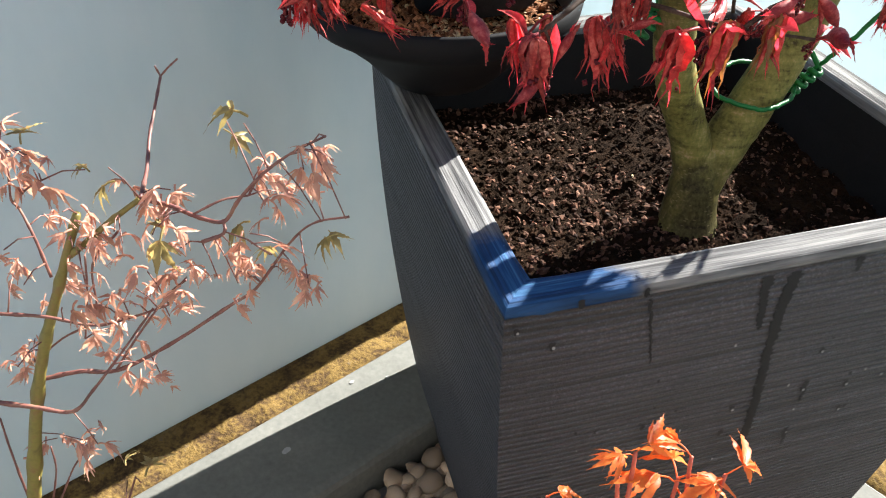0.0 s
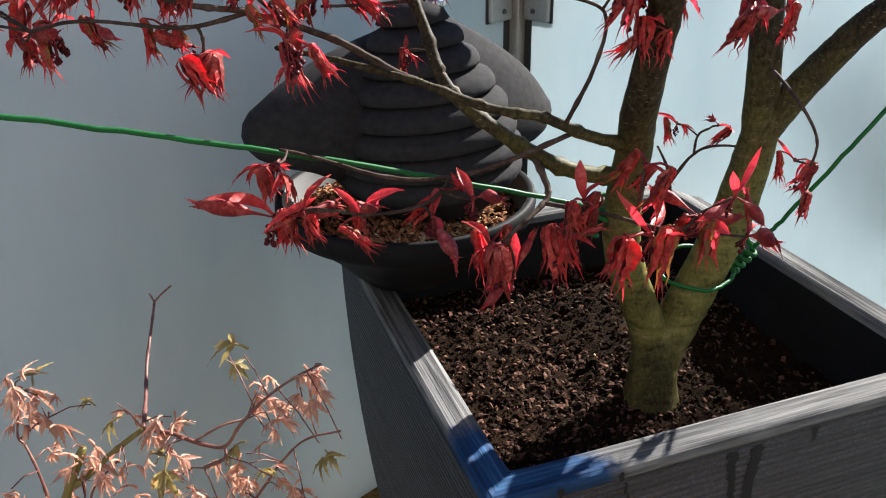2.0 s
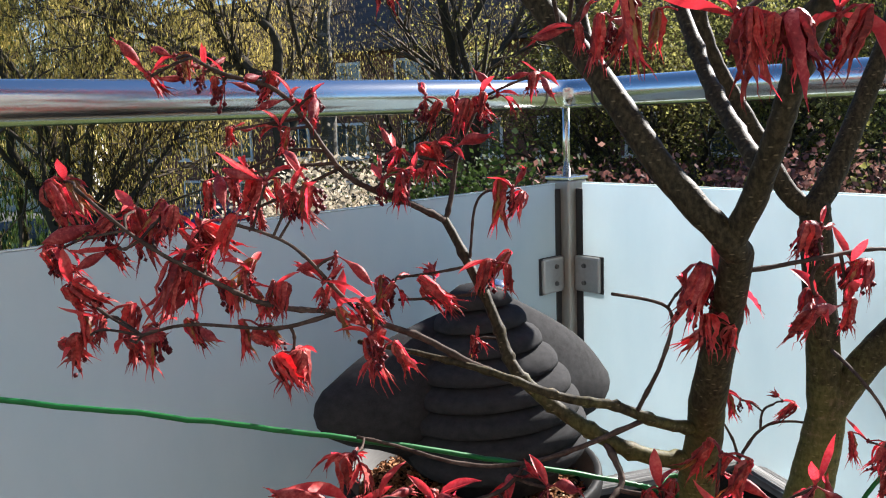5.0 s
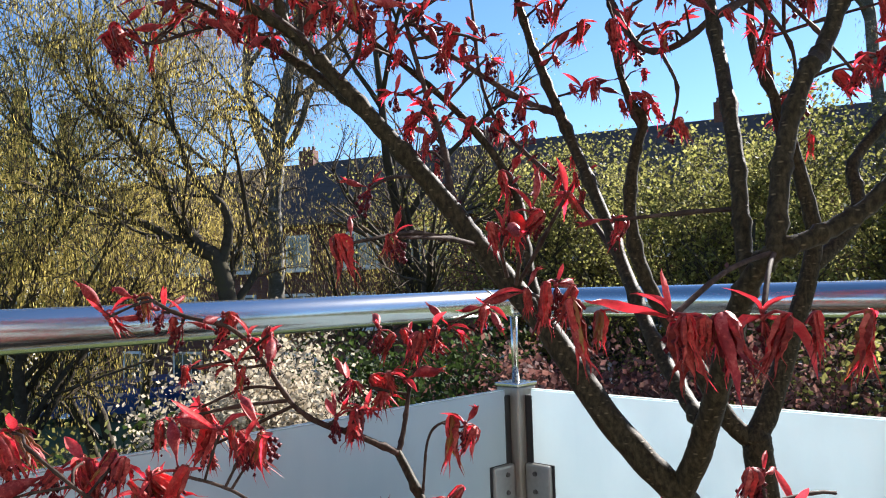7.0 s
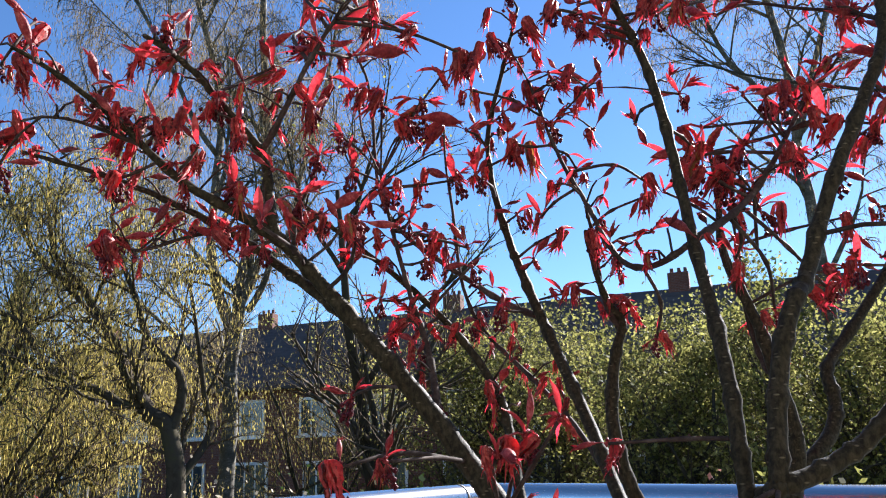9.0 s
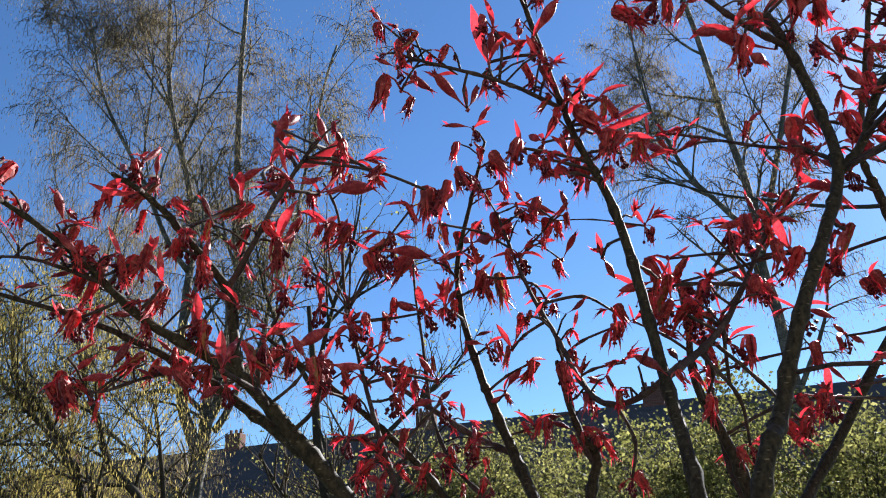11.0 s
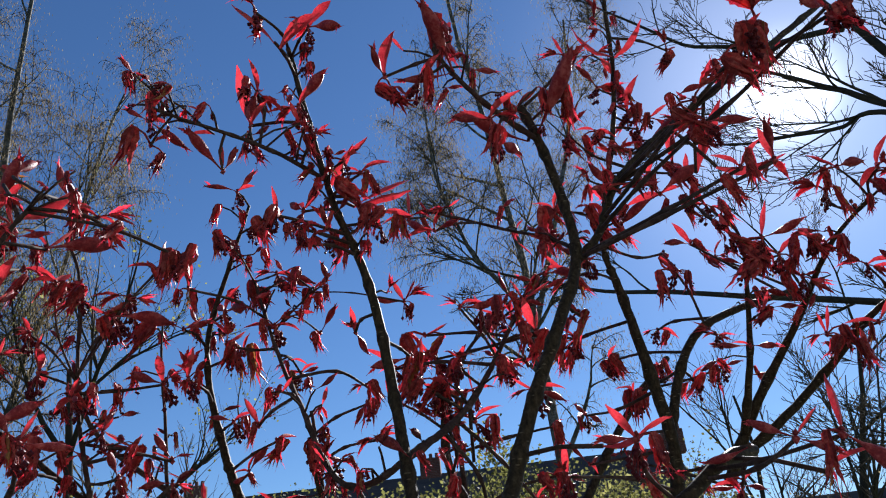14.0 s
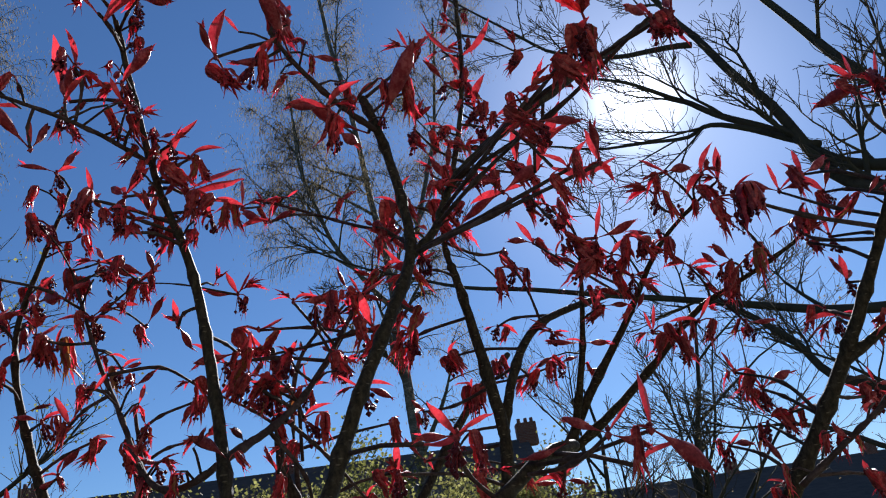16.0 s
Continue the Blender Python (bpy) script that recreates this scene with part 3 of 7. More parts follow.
def glass_panel(side, length, first):
    g = thing("glass_panel", "frosted glass balustrade panel clamped to a steel post", "glass panel", group="balustrade panels")
    bm = bmesh.new()
    bmesh.ops.create_cube(bm, size=1.0)
    bmesh.ops.scale(bm, vec=(length, 0.010, 0.916), verts=bm.verts)
    me = bm_mesh("pane", bm, FROST, False, 0.0012)
    a = ALONG_L if side == "L" else ALONG_R
    p = along(side, first + length / 2, 0.0, 0.422)
    pane = part("pane", me, g, "frosted pane", Matrix.Translation(p) @ Euler((0, 0, math.atan2(a.y, a.x))).to_matrix().to_4x4())
    pane.visible_shadow = False
    edge = part("top_edge", box("top_edge", length, 0.0096, 0.0014, EDGE, 0.0004), g, "polished top edge of the glass", pane.matrix_basis @ Matrix.Translation((0, 0, 0.4592)))
    edge.visible_shadow = False
    return g


glass_panel("L", 1.55, 0.034)
glass_panel("L", 1.0, 1.66)
glass_panel("R", 1.55, 0.034)
glass_panel("R", 1.0, 1.66)

POST_TURN = Euler((0, 0, math.atan2(ALONG_R.y, ALONG_R.x))).to_matrix().to_4x4()


def post_at(p, sides):
    """Square steel post with glass clamps, a thin rod on top that carries the hand rail."""
    t = thing("balustrade_post", "square weathered steel corner post with glass clamps", "post", Matrix.Translation((p.x, p.y, 0)) @ POST_TURN)
    part("post_body", box("post_body", 0.046, 0.046, 0.945, POST, 0.003, (0, 0, 0.412)), t)
    part("cap", box("cap", 0.05, 0.05, 0.006, STEEL, 0.0015, (0, 0, 0.888)), t, "flat steel cap")
    tb = Tubes()
    tb.add([(0, 0, 0.886, 0.006), (0, 0, 1.005, 0.006)], 16)
    part("rod", tb.mesh("rod", STEEL), t, "thin polished steel rod")
    # a full-height dark strip added between the post and each glass edge
    for dx, dy in sides:
        part("glass_seal", box("glass_seal", 0.014 if dx else 0.012, 0.014 if dy else 0.012, 0.925, GASKET, 0.001, (dx * 0.0292, dy * 0.0292, 0.409)), t, "dark strip between post and glass")
    part("foot_plate", box("foot_plate", 0.1, 0.1, 0.01, POST, 0.002, (0, 0, -0.055)), t)
    for z in (0.735, 0.10):
        for dx, dy in sides:
            c = part("clamp", box("clamp", 0.05 if dx else 0.026, 0.05 if dy else 0.026, 0.058, CLAMP, 0.004), t, "brushed steel glass clamp", Matrix.Translation((dx * 0.048, dy * 0.048, z)))
            part("gasket", box("gasket", 0.046 if dx else 0.014, 0.046 if dy else 0.014, 0.060, GASKET, 0.001, (dx * 0.006, dy * 0.006, 0)), c, "black rubber gasket")
            for bz, face in ((-0.014, -1), (0.014, -1), (-0.014, 1), (0.014, 1)):
                bm = bmesh.new()
                bmesh.ops.create_cone(bm, cap_ends=True, segments=14, radius1=0.0042, radius2=0.0034, depth=0.004)
                me = bm_mesh("bolt", bm, BOLT, False)
                n = Vector((face if dy else 0, face if dx else 0, 0))
                off = Vector((-dx * 0.004, -dy * 0.004, bz)) + n * 0.0140
                part("bolt", me, c, "dark socket bolt", Matrix.Translation(off) @ n.to_track_quat("Z", "Y").to_matrix().to_4x4())
    return t


# local x runs along the right side, local -y along the left side
turn_l = POST_TURN.to_3x3().inverted() @ ALONG_L
post_at(CORNER, [(1, 0), (round(turn_l.x), round(turn_l.y))])
post_at(along("L", 1.622, 0, 0), [(round(turn_l.x), round(turn_l.y)), (-round(turn_l.x), -round(turn_l.y))])
post_at(along("R", 1.622, 0, 0), [(1, 0), (-1, 0)])


def hand_rail():
    t = thing("hand_rail", "polished round steel hand rail bent round the balcony corner", "hand rail")
    r, z = 0.0225, 1.020
    pts = [along("L", 2.7, 0, z), along("L", 0.9, 0, z), along("L", 0.1, 0, z), along("L", 0.055, 0, z)]
    for k in range(7):
        a = k / 6
        b = along("L", 0.05 * (1 - a) ** 2, 0.0, z) + ALONG_R * 0.05 * a ** 2
        pts.append(b)
    pts += [along("R", 0.055, 0, z), along("R", 0.1, 0, z), along("R", 0.9, 0, z), along("R", 2.7, 0, z)]
    tb = Tubes()
    tb.add([(*p, r) for p in pts], 40)
    part("tube", tb.mesh("tube", STEEL), t)
    for side in "LR":
        tb = Tubes()
        tb.add([(*along(side, 0.068, 0, z), r + 0.0006), (*along(side, 0.072, 0, z), r + 0.0006)], 40)
        part("weld_ring", tb.mesh("weld_ring", BOLT), t, "thin joint in the steel tube")
    return t


hand_rail()

# ---- planter ----
P_TURN = radians(15.6)
E1, E2 = Vector((math.cos(P_TURN), math.sin(P_TURN), 0)), Vector((-math.sin(P_TURN), math.cos(P_TURN), 0))
P_SIDE, P_RIM = 0.51, 0.50
P_MID = Vector((0.044, 0.435, 0)) + (E1 + E2) * P_SIDE / 2
P_M = Matrix.Translation((P_MID.x, P_MID.y, 0)) @ Euler((0, 0, P_TURN)).to_matrix().to_4x4()


def inset(h):
    """How far the side has drawn in, h metres below the rim: a long convex taper."""
    return 0.012 * (h / 0.3) ** 2.0 if h > 0 else 0.0


def square_shell(levels, per=8):
    v, f = [], []
    n = per * 4
    for half, z, rad in levels:
        for side in range(4):
            for k in range(per):
                t = -1 + 2 * k / per
                x, y = (t, -1) if side == 0 else (1, t) if side == 1 else (-t, 1) if side == 2 else (-1, -t)
                q = Vector((x * half, y * half))
                # soft corners
                lim = half - rad
                cx, cy = max(-lim, min(lim, q.x)), max(-lim, min(lim, q.y))
                d = Vector((q.x - cx, q.y - cy))
                if abs(q.x) > lim and abs(q.y) > lim and d.length > 0:
                    d = d.normalized() * rad
                    q = Vector((cx + d.x, cy + d.y))
                v.append((q.x, q.y, z))
    for i in range(len(levels) - 1):
        for k in range(n):
            q = (k + 1) % n
            f.append((i * n + k, i * n + q, (i + 1) * n + q, (i + 1) * n + k))
    return v, f, n


def planter():
    t = thing("planter", "tall square charcoal plastic planter with combed wood grain", "planter", P_M)
    h = P_SIDE / 2
    lv = [(h - inset(P_RIM - z), z, 0.006) for z in np.linspace(FLOOR + 0.005, P_RIM - 0.012, 26)]
    v, f, n = square_shell(lv)
    f.append(tuple(range(n))[::-1])
    part("side_shell", mesh_of("side_shell", v, f, SIDE, False), t, "combed charcoal plastic sides")
    rim = [(h - 0.001, -0.014, 0.006), (h, -0.008, 0.006), (h - 0.0015, -0.002, 0.006), (h - 0.005, 0.0, 0.006), (h - 0.012, -0.0012, 0.006), (h - 0.019, 0.0, 0.006), (h - 0.027, -0.001, 0.006), (h - 0.031, -0.004, 0.006), (h - 0.033, -0.012, 0.006)]
    v, f, n = square_shell(rim, 16)
    part("rim", mesh_of("rim", v, f, RIM, False), t, "worn pale rim with a blue patch at the front corner", Matrix.Translation((0, 0, P_RIM)))
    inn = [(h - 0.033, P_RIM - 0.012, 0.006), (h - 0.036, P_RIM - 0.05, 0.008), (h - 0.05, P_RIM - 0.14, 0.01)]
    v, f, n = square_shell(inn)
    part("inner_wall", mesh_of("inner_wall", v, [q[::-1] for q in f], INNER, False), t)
    # water streaks and dried splashes on the front
    rng = random.Random(4)

    def on_front(x, depth):
        return Vector((x, -(h - inset(depth)) - 0.0006, P_RIM - depth))

    trails = (([(-0.0024, 0.016), (-0.0058, 0.057), (-0.0028, 0.106), (0.0039, 0.170), (0.0089, 0.223), (0.0107, 0.270)], 0.0050),
              ([(-0.0296, 0.016), (-0.0265, 0.046), (-0.0213, 0.079)], 0.0042), ([(-0.134, 0.016), (-0.127, 0.055), (-0.120, 0.096)], 0.0013),
              ([(0.0575, 0.014), (0.0576, 0.03)], 0.0028), ([(0.056, 0.165), (0.0586, 0.197)], 0.0022), ([(0.058, 0.238), (0.062, 0.268)], 0.002))
    for way, w in trails:
        rows = spline(way, 24)
        vv, ff = [], []
        for i, (c, d) in enumerate(rows):
            a = i / (len(rows) - 1)
            ww = w * (0.62 + 0.75 * abs(noise.noise(Vector((d * 260, c * 40, 1)))) + 0.4 * rng.random()) * (1 if a < 0.85 else (1 - a) / 0.15 + 0.15) * (1.25 - 0.5 * a)
            sh = 0.0012 * rng.uniform(-1, 1)
            vv += [on_front(c - ww + sh, d), on_front(c + ww + sh, d)]
        for i in range(len(rows) - 1):
            ff.append((2 * i, 2 * i + 1, 2 * i + 3, 2 * i + 2))
        part("water_streak", mesh_of("water_streak", vv, ff, WETMARK), t, "dark wet streak")
    marks = [(0.0569, 0.1236, 1), (0.0548, 0.176, 1), (0.1048, 0.1682, 0), (0.1051, 0.1824, 1), (0.119, 0.2218, 0), (0.112, 0.2235, 1), (-0.019, 0.183, 1), (-0.0217, 0.2187, 0), (0.059, 0.244, 1), (-0.2127, 0.0479, 1), (-0.2438, 0.0247, 1), (-0.1382, 0.0093, 0), (-0.1926, 0.0077, 0), (-0.1115, 0.1809, 0)]
    marks += [(rng.uniform(-0.24, 0.22), rng.uniform(0.01, 0.27), rng.choice((0, 0, 1))) for _ in range(26)]
    for k, (x, d, pale) in enumerate(marks):
        s = rng.uniform(0.0022, 0.004) if k < 14 else rng.uniform(0.0006, 0.0018)
        vv = [on_front(x + s * math.cos(a) * rng.uniform(0.5, 1), d + 1.6 * s * math.sin(a) * rng.uniform(0.6, 1)) + Vector((0, -0.0003, 0)) for a in np.linspace(0, 6.28, 13)[:-1]]
        part("splash", mesh_of("splash", vv, [tuple(range(12))], DROP if pale and k >= 14 else WETMARK), t)
        if pale and k < 14:
            vv = [on_front(x + 0.3 * s + 0.4 * s * math.cos(a), d + 0.5 * s + 0.5 * s * math.sin(a)) + Vector((0, -0.0007, 0)) for a in np.linspace(0, 6.28, 9)[:-1]]
            part("splash", mesh_of("splash", vv, [tuple(range(8))], DROP), t)
    return t


planter()


def soil_bed():
    t = thing("potting_soil", "dark crumbly potting soil with pale bark chips in the planter", "soil", P_M, kind="stuff")
    half, k = P_SIDE / 2 - 0.040, 90
    v, f = [], []

    def hgt(x, y):
        q = Vector((x, y, 0))
        return 0.408 + 0.010 * noise.noise(q * 9) + 0.006 * noise.noise(q * 33 + Vector((3, 1, 0))) + 0.004 * noise.noise(q * 95)

    for i in range(k + 1):
        for j in range(k + 1):
            x, y = -half + 2 * half * i / k, -half + 2 * half * j / k
            v.append((x, y, hgt(x, y)))
    for i in range(k):
        for j in range(k):
            f.append((i * (k + 1) + j, (i + 1) * (k + 1) + j, (i + 1) * (k + 1) + j + 1, i * (k + 1) + j + 1))
    part("earth", mesh_of("earth", v, f, SOIL), t)
    rng = random.Random(7)
    for nm, mt, cnt, lo, hi in (("bark_chips", CHIP, 6800, 0.0014, 0.0064), ("pale_chips", GRIT, 60, 0.001, 0.0032), ("soil_crumbs", SOIL, 6200, 0.0014, 0.006)):
        cs, ss = [], []
        for _ in range(cnt):
            x, y = rng.uniform(-half, half), rng.uniform(-half, half)
            if nm != "soil_crumbs" and noise.noise(Vector((x * 7, y * 7, 2))) + rng.uniform(-0.5, 0.5) < -0.12:
                continue
            cs.append((x, y, hgt(x, y)))
            ss.append(lo + (hi - lo) * rng.random() ** 2.2)
        part(nm, flecks(nm, mt, cs, ss, rng, 0.9, 0.0012), t)["kind"] = "stuff"
    return t


soil_bed()


def gravel():
    """Rounded river pebbles on the slab; the ones beside the planter lie singly."""
    rng = random.Random(12)
    g = thing("gravel_bed", "rounded brown and grey river pebbles on the balcony floor", "gravel", kind="stuff")
    kinds = [pebble_mesh("pebble", rng, PEBBLE) for _ in range(6)]
    near, far = [], []
    for layer in range(2):
        for _ in range(5200):
            s, w = rng.uniform(0.0, 1.55), rng.uniform(0.25, 1.0)
            p = along("L", s, w, FLOOR + 0.007 + 0.011 * layer)
            (near if 0.02 < s < 0.62 and w < 0.52 and layer == 1 else far).append((p, rng.uniform(0.010, 0.0185)))
    spots = []
    for p, r in near:
        if len(spots) < 260 and all((p - q).length > 0.75 * (r + r2) for q, r2 in spots):
            spots.append((p, r))
    for p, r in spots:
        o = part("pebble", rng.choice(kinds), g)
        o.matrix_basis = Matrix.LocRotScale(p, Euler((rng.uniform(-0.5, 0.5), rng.uniform(-0.5, 0.5), rng.uniform(0, 6.28))), (r, r, r))
    src = kinds[0]
    base = np.array([v.co[:] for v in src.vertices])
    fc = [tuple(p.vertices) for p in src.polygons]
    vv, ff = [], []
    for p, r in far[:2400]:
        m = np.array(Euler((rng.uniform(-0.5, 0.5), rng.uniform(-0.5, 0.5), rng.uniform(0, 6.28))).to_matrix())
        b = len(vv)
        vv += list((base * r) @ m.T + np.array(p))
        ff += [tuple(b + i for i in q) for q in fc]
    part("loose_pebbles", mesh_of("loose_pebbles", vv, ff, PEBBLES), g)["kind"] = "stuff"


gravel()

# ---- pot with the stoneware ornament ----
POT = Vector((-0.004, 0.822, 0.0))


def pot():
    t = thing("flower_pot", "shallow round black plastic pot with a ribbed grey inner rim", "flower pot", Matrix.Translation((POT.x, POT.y, P_RIM)))
    out = [(0.050, 0.001), (0.058, 0.004), (0.072, 0.018), (0.090, 0.038), (0.110, 0.056), (0.128, 0.070), (0.138, 0.076), (0.1445, 0.083), (0.1465, 0.094), (0.1455, 0.103), (0.142, 0.1055), (0.1375, 0.103)]
    part("pot_body", lathe("pot_body", out, POTMAT, 96, False), t)
    ribs = []
    for k in range(13):
        a = k / 12
        ribs.append((0.1375 - 0.011 * a + (0.0012 if k % 2 else 0.0), 0.1032 - 0.027 * a))
    part("inner_rim", lathe("inner_rim", ribs, POTIN, 96, False), t, "ribbed grey inner rim")
    return t


pot()


def pot_soil():
    t = thing("pot_mulch", "brown bark mulch with straw-coloured grit filling the pot", "mulch", Matrix.Translation((POT.x, POT.y, P_RIM)), kind="stuff")
    v, f, rings, sides = [], [], 14, 60
    for i in range(rings + 1):
        r = 0.1295 * i / rings
        for k in range(sides):
            a = 2 * math.pi * k / sides
            q = Vector((r * math.cos(a), r * math.sin(a), 0))
            v.append((q.x, q.y, 0.076 + 0.005 * noise.noise(q * 30) + 0.004 * noise.noise(q * 80)))
    for i in range(rings):
        for k in range(sides):
            q = (k + 1) % sides
            f.append((i * sides + k, i * sides + q, (i + 1) * sides + q, (i + 1) * sides + k))
    part("mulch_bed", mesh_of("mulch_bed", v, f, SOIL), t)
    rng = random.Random(21)
    for nm, mt, cnt, lo, hi in (("mulch_chips", MULCH, 3000, 0.002, 0.006), ("straw_grit", GRIT, 1500, 0.0018, 0.0042)):
        cs, ss = [], []
        for _ in range(cnt):
            a, r = rng.uniform(0, 6.28), 0.126 * math.sqrt(rng.random())
            x, y = r * math.cos(a), r * math.sin(a)
            if nm == "straw_grit" and (Vector((x, y)) - Vector((0.045, -0.06))).length > 0.062 + 0.02 * noise.noise(Vector((x * 50, y * 50, 0))) and rng.random() > 0.06:
                continue
            cs.append((x, y, 0.078 + rng.uniform(0, 0.004)))
            ss.append(rng.uniform(lo, hi))
        part(nm, flecks(nm, mt, cs, ss, rng, 0.9), t)["kind"] = "stuff"


pot_soil()


def ornament():
    """A turned cone of stacked rings before a wide smooth hood, with a bright metal tip."""
    t = thing("garden_ornament", "matt charcoal beehive cone of stacked rings with a wide smooth hood", "garden ornament", Matrix.Translation((0.014, 0.866, 0.580)) @ Matrix.Diagonal((1.08, 1.0, 0.90, 1.0)))
    prof = [(0.060, 0.0), (0.058, 0.026)]
    rings = [(0.028, 0.079), (0.058, 0.085), (0.086, 0.083), (0.114, 0.077), (0.142, 0.067), (0.170, 0.054), (0.197, 0.041), (0.222, 0.028)]
    for (z0, r0), (z1, r1) in zip(rings, rings[1:]):
        h = z1 - z0
        for k in range(7):
            a = k / 6
            prof.append((r0 + (r1 - r0) * a + 0.007 * math.sin(math.pi * (0.12 + 0.80 * a)) + (0.004 if a < 0.7 else 0.0), z0 + h * (0.04 + 0.92 * a)))
        prof.append((r1 - 0.004, z1 - 0.0005))
    prof += [(0.036, 0.224), (0.030, 0.238), (0.018, 0.247), (0.004, 0.250)]
    part("ringed_cone", lathe("ringed_cone", prof, STONE, 96), t, "", Matrix.Translation((0.016, -0.042, 0.008)) @ Euler((radians(-2), radians(-5), 0)).to_matrix().to_4x4())
    hood = [(0.004, 0.236)]
    for k in range(30):
        a = k / 29
        hood.append((0.016 + 0.156 * a + 0.014 * math.sin(math.pi * a), 0.236 - 0.092 * a - 0.012 * a ** 4))
    hood += [(0.181, 0.122), (0.186, 0.109), (0.186, 0.096), (0.181, 0.082), (0.170, 0.070), (0.152, 0.060), (0.12, 0.050), (0.09, 0.036), (0.06, 0.004)]
    me = lathe("hood", hood[::-1], STONE, 96)
    for v in me.vertices:
        v.co.x *= 1.17
        v.co.y *= 0.31
    part("hood", me, t, "wide smooth bell-shaped hood", Matrix.Translation((-0.014, 0.012, -0.010)) @ Euler((0, radians(11), radians(40))).to_matrix().to_4x4())
    bm = bmesh.new()
    bmesh.ops.create_icosphere(bm, subdivisions=3, radius=0.016)
    bmesh.ops.scale(bm, vec=(1, 1, 0.6), verts=bm.verts)
    part("metal_tip", bm_mesh("metal_tip", bm, STEEL, True), t, "bright metal tip", Matrix.Translation((0.014, -0.03, 0.250)))
    return t


ornament()
# ---- maples ----


def ribbon(v, f, fi, idx, m, length, width, rows, curl, fold, bend, crumple, rng):
    """A leaf strip along +x of m: rows lists (share of length, share of width); folded on its midrib, curling down."""
    b = len(v)
    for a, w in rows:
        w = max(w * width, 0.00022)
        z = -curl * length * a * a + crumple * length * rng.uniform(-1, 1)
        x, y = length * (a - 0.18 * abs(curl) * a * a), bend * length * a * a
        tw = rng.uniform(-1, 1) * crumple * 4
        for s in (-1, 0, 1):
            v.append(m @ Vector((x - (0.25 * w if s else 0), y + s * w, z + (fold * w + s * tw * w if s else 0))))
    for i in range(len(rows) - 1):
        for s in (0, 1):
            q = b + i * 3 + s
            f.append((q, q + 3, q + 4, q + 1))
            fi.append(idx)


TOOTHED = [(0.0, 0.45), (0.14, 0.85), (0.26, 1.0), (0.36, 0.88), (0.46, 1.12), (0.54, 0.78), (0.63, 0.92), (0.71, 0.48), (0.78, 0.52), (0.85, 0.15), (1.0, 0.02)]
SMOOTH = [(0.0, 0.22), (0.15, 0.42), (0.32, 0.78), (0.5, 1.0), (0.66, 0.96), (0.8, 0.70), (0.91, 0.34), (1.0, 0.04)]
PLEATED = [(0.0, 0.22), (0.07, 0.72), (0.16, 1.0), (0.28, 1.06), (0.40, 0.92), (0.50, 1.0), (0.60, 0.70), (0.69, 0.78), (0.78, 0.36), (0.87, 0.16), (1.0, 0.02)]
SPINDLE = [(0.0, 0.12), (0.14, 0.13), (0.27, 0.22), (0.38, 0.50), (0.50, 0.84), (0.62, 1.0), (0.74, 0.93), (0.85, 0.62), (0.94, 0.28), (1.0, 0.05)]


def lobe(v, f, fi, idx, m, length, width, curl, fold, teeth=3):
    """One narrow toothed leaf lobe that ends in a thread."""
    rng = random.Random(len(v) * 13 + 5)
    rows = [(a, w * rng.uniform(0.75, 1.25)) for a, w in TOOTHED]
    ribbon(v, f, fi, idx, m, length, width, rows, curl, fold, rng.uniform(-0.22, 0.22), 0.018, rng)


def petal(v, f, fi, rng, length):
    """A smooth folded bract that stands off the node like a flag."""
    ribbon(v, f, fi, 4, Matrix.Identity(4), length, length * rng.uniform(0.085, 0.135), SMOOTH, rng.uniform(-0.35, 0.6), rng.uniform(0.5, 1.1), rng.uniform(-0.28, 0.28), 0.012, rng)


def pod(v, f, fi, rng, length):
    """A leaf still furled in its sheath: a smooth spindle on a thin stalk, arched, with threads at its mouth."""
    b, sides = len(v), 8
    wide, arch, sway = length * rng.uniform(0.10, 0.135), rng.uniform(-0.38, 0.22), rng.uniform(-0.12, 0.12)
    for a, w in SPINDLE:
        c = Vector((length * a, sway * length * a * a, arch * length * a * a))
        for k in range(sides):
            th = 2 * math.pi * k / sides
            r = wide * w * (1 + 0.13 * math.cos(2 * th + 2 * a) + rng.uniform(-0.05, 0.05) * (w > 0.3))
            v.append(c + Vector((0, 0.78 * r * math.cos(th), r * math.sin(th))))
    for i in range(len(SPINDLE) - 1):
        for k in range(sides):
            q = (k + 1) % sides
            f.append((b + i * sides + k, b + i * sides + q, b + (i + 1) * sides + q, b + (i + 1) * sides + k))
            fi.append(3)
    for k in range(3):
        m = Matrix.Translation((length * 0.78, sway * length * 0.61, arch * length * 0.61)) @ Euler((rng.uniform(0, 6.28), rng.uniform(-0.3, 0.3) - 2 * arch * 0.7, rng.uniform(-0.3, 0.3))).to_matrix().to_4x4()
        lobe(v, f, fi, 0, m, length * rng.uniform(0.25, 0.42), length * 0.035, rng.uniform(-0.3, 0.6), 1.0)


def blob(v, f, fi, idx, c, r):
    b = len(v)
    o = [(0, 0, 1), (0.94, 0, 0.1), (0, 0.94, -0.05), (-0.94, 0, 0.08), (0, -0.94, 0), (0, 0, -1)]
    for q in o:
        v.append(c + Vector(q) * r)
    for tri in ((0, 1, 2), (0, 2, 3), (0, 3, 4), (0, 4, 1), (5, 2, 1), (5, 3, 2), (5, 4, 3), (5, 1, 4)):
        f.append(tuple(b + k for k in tri))
        fi.append(idx)


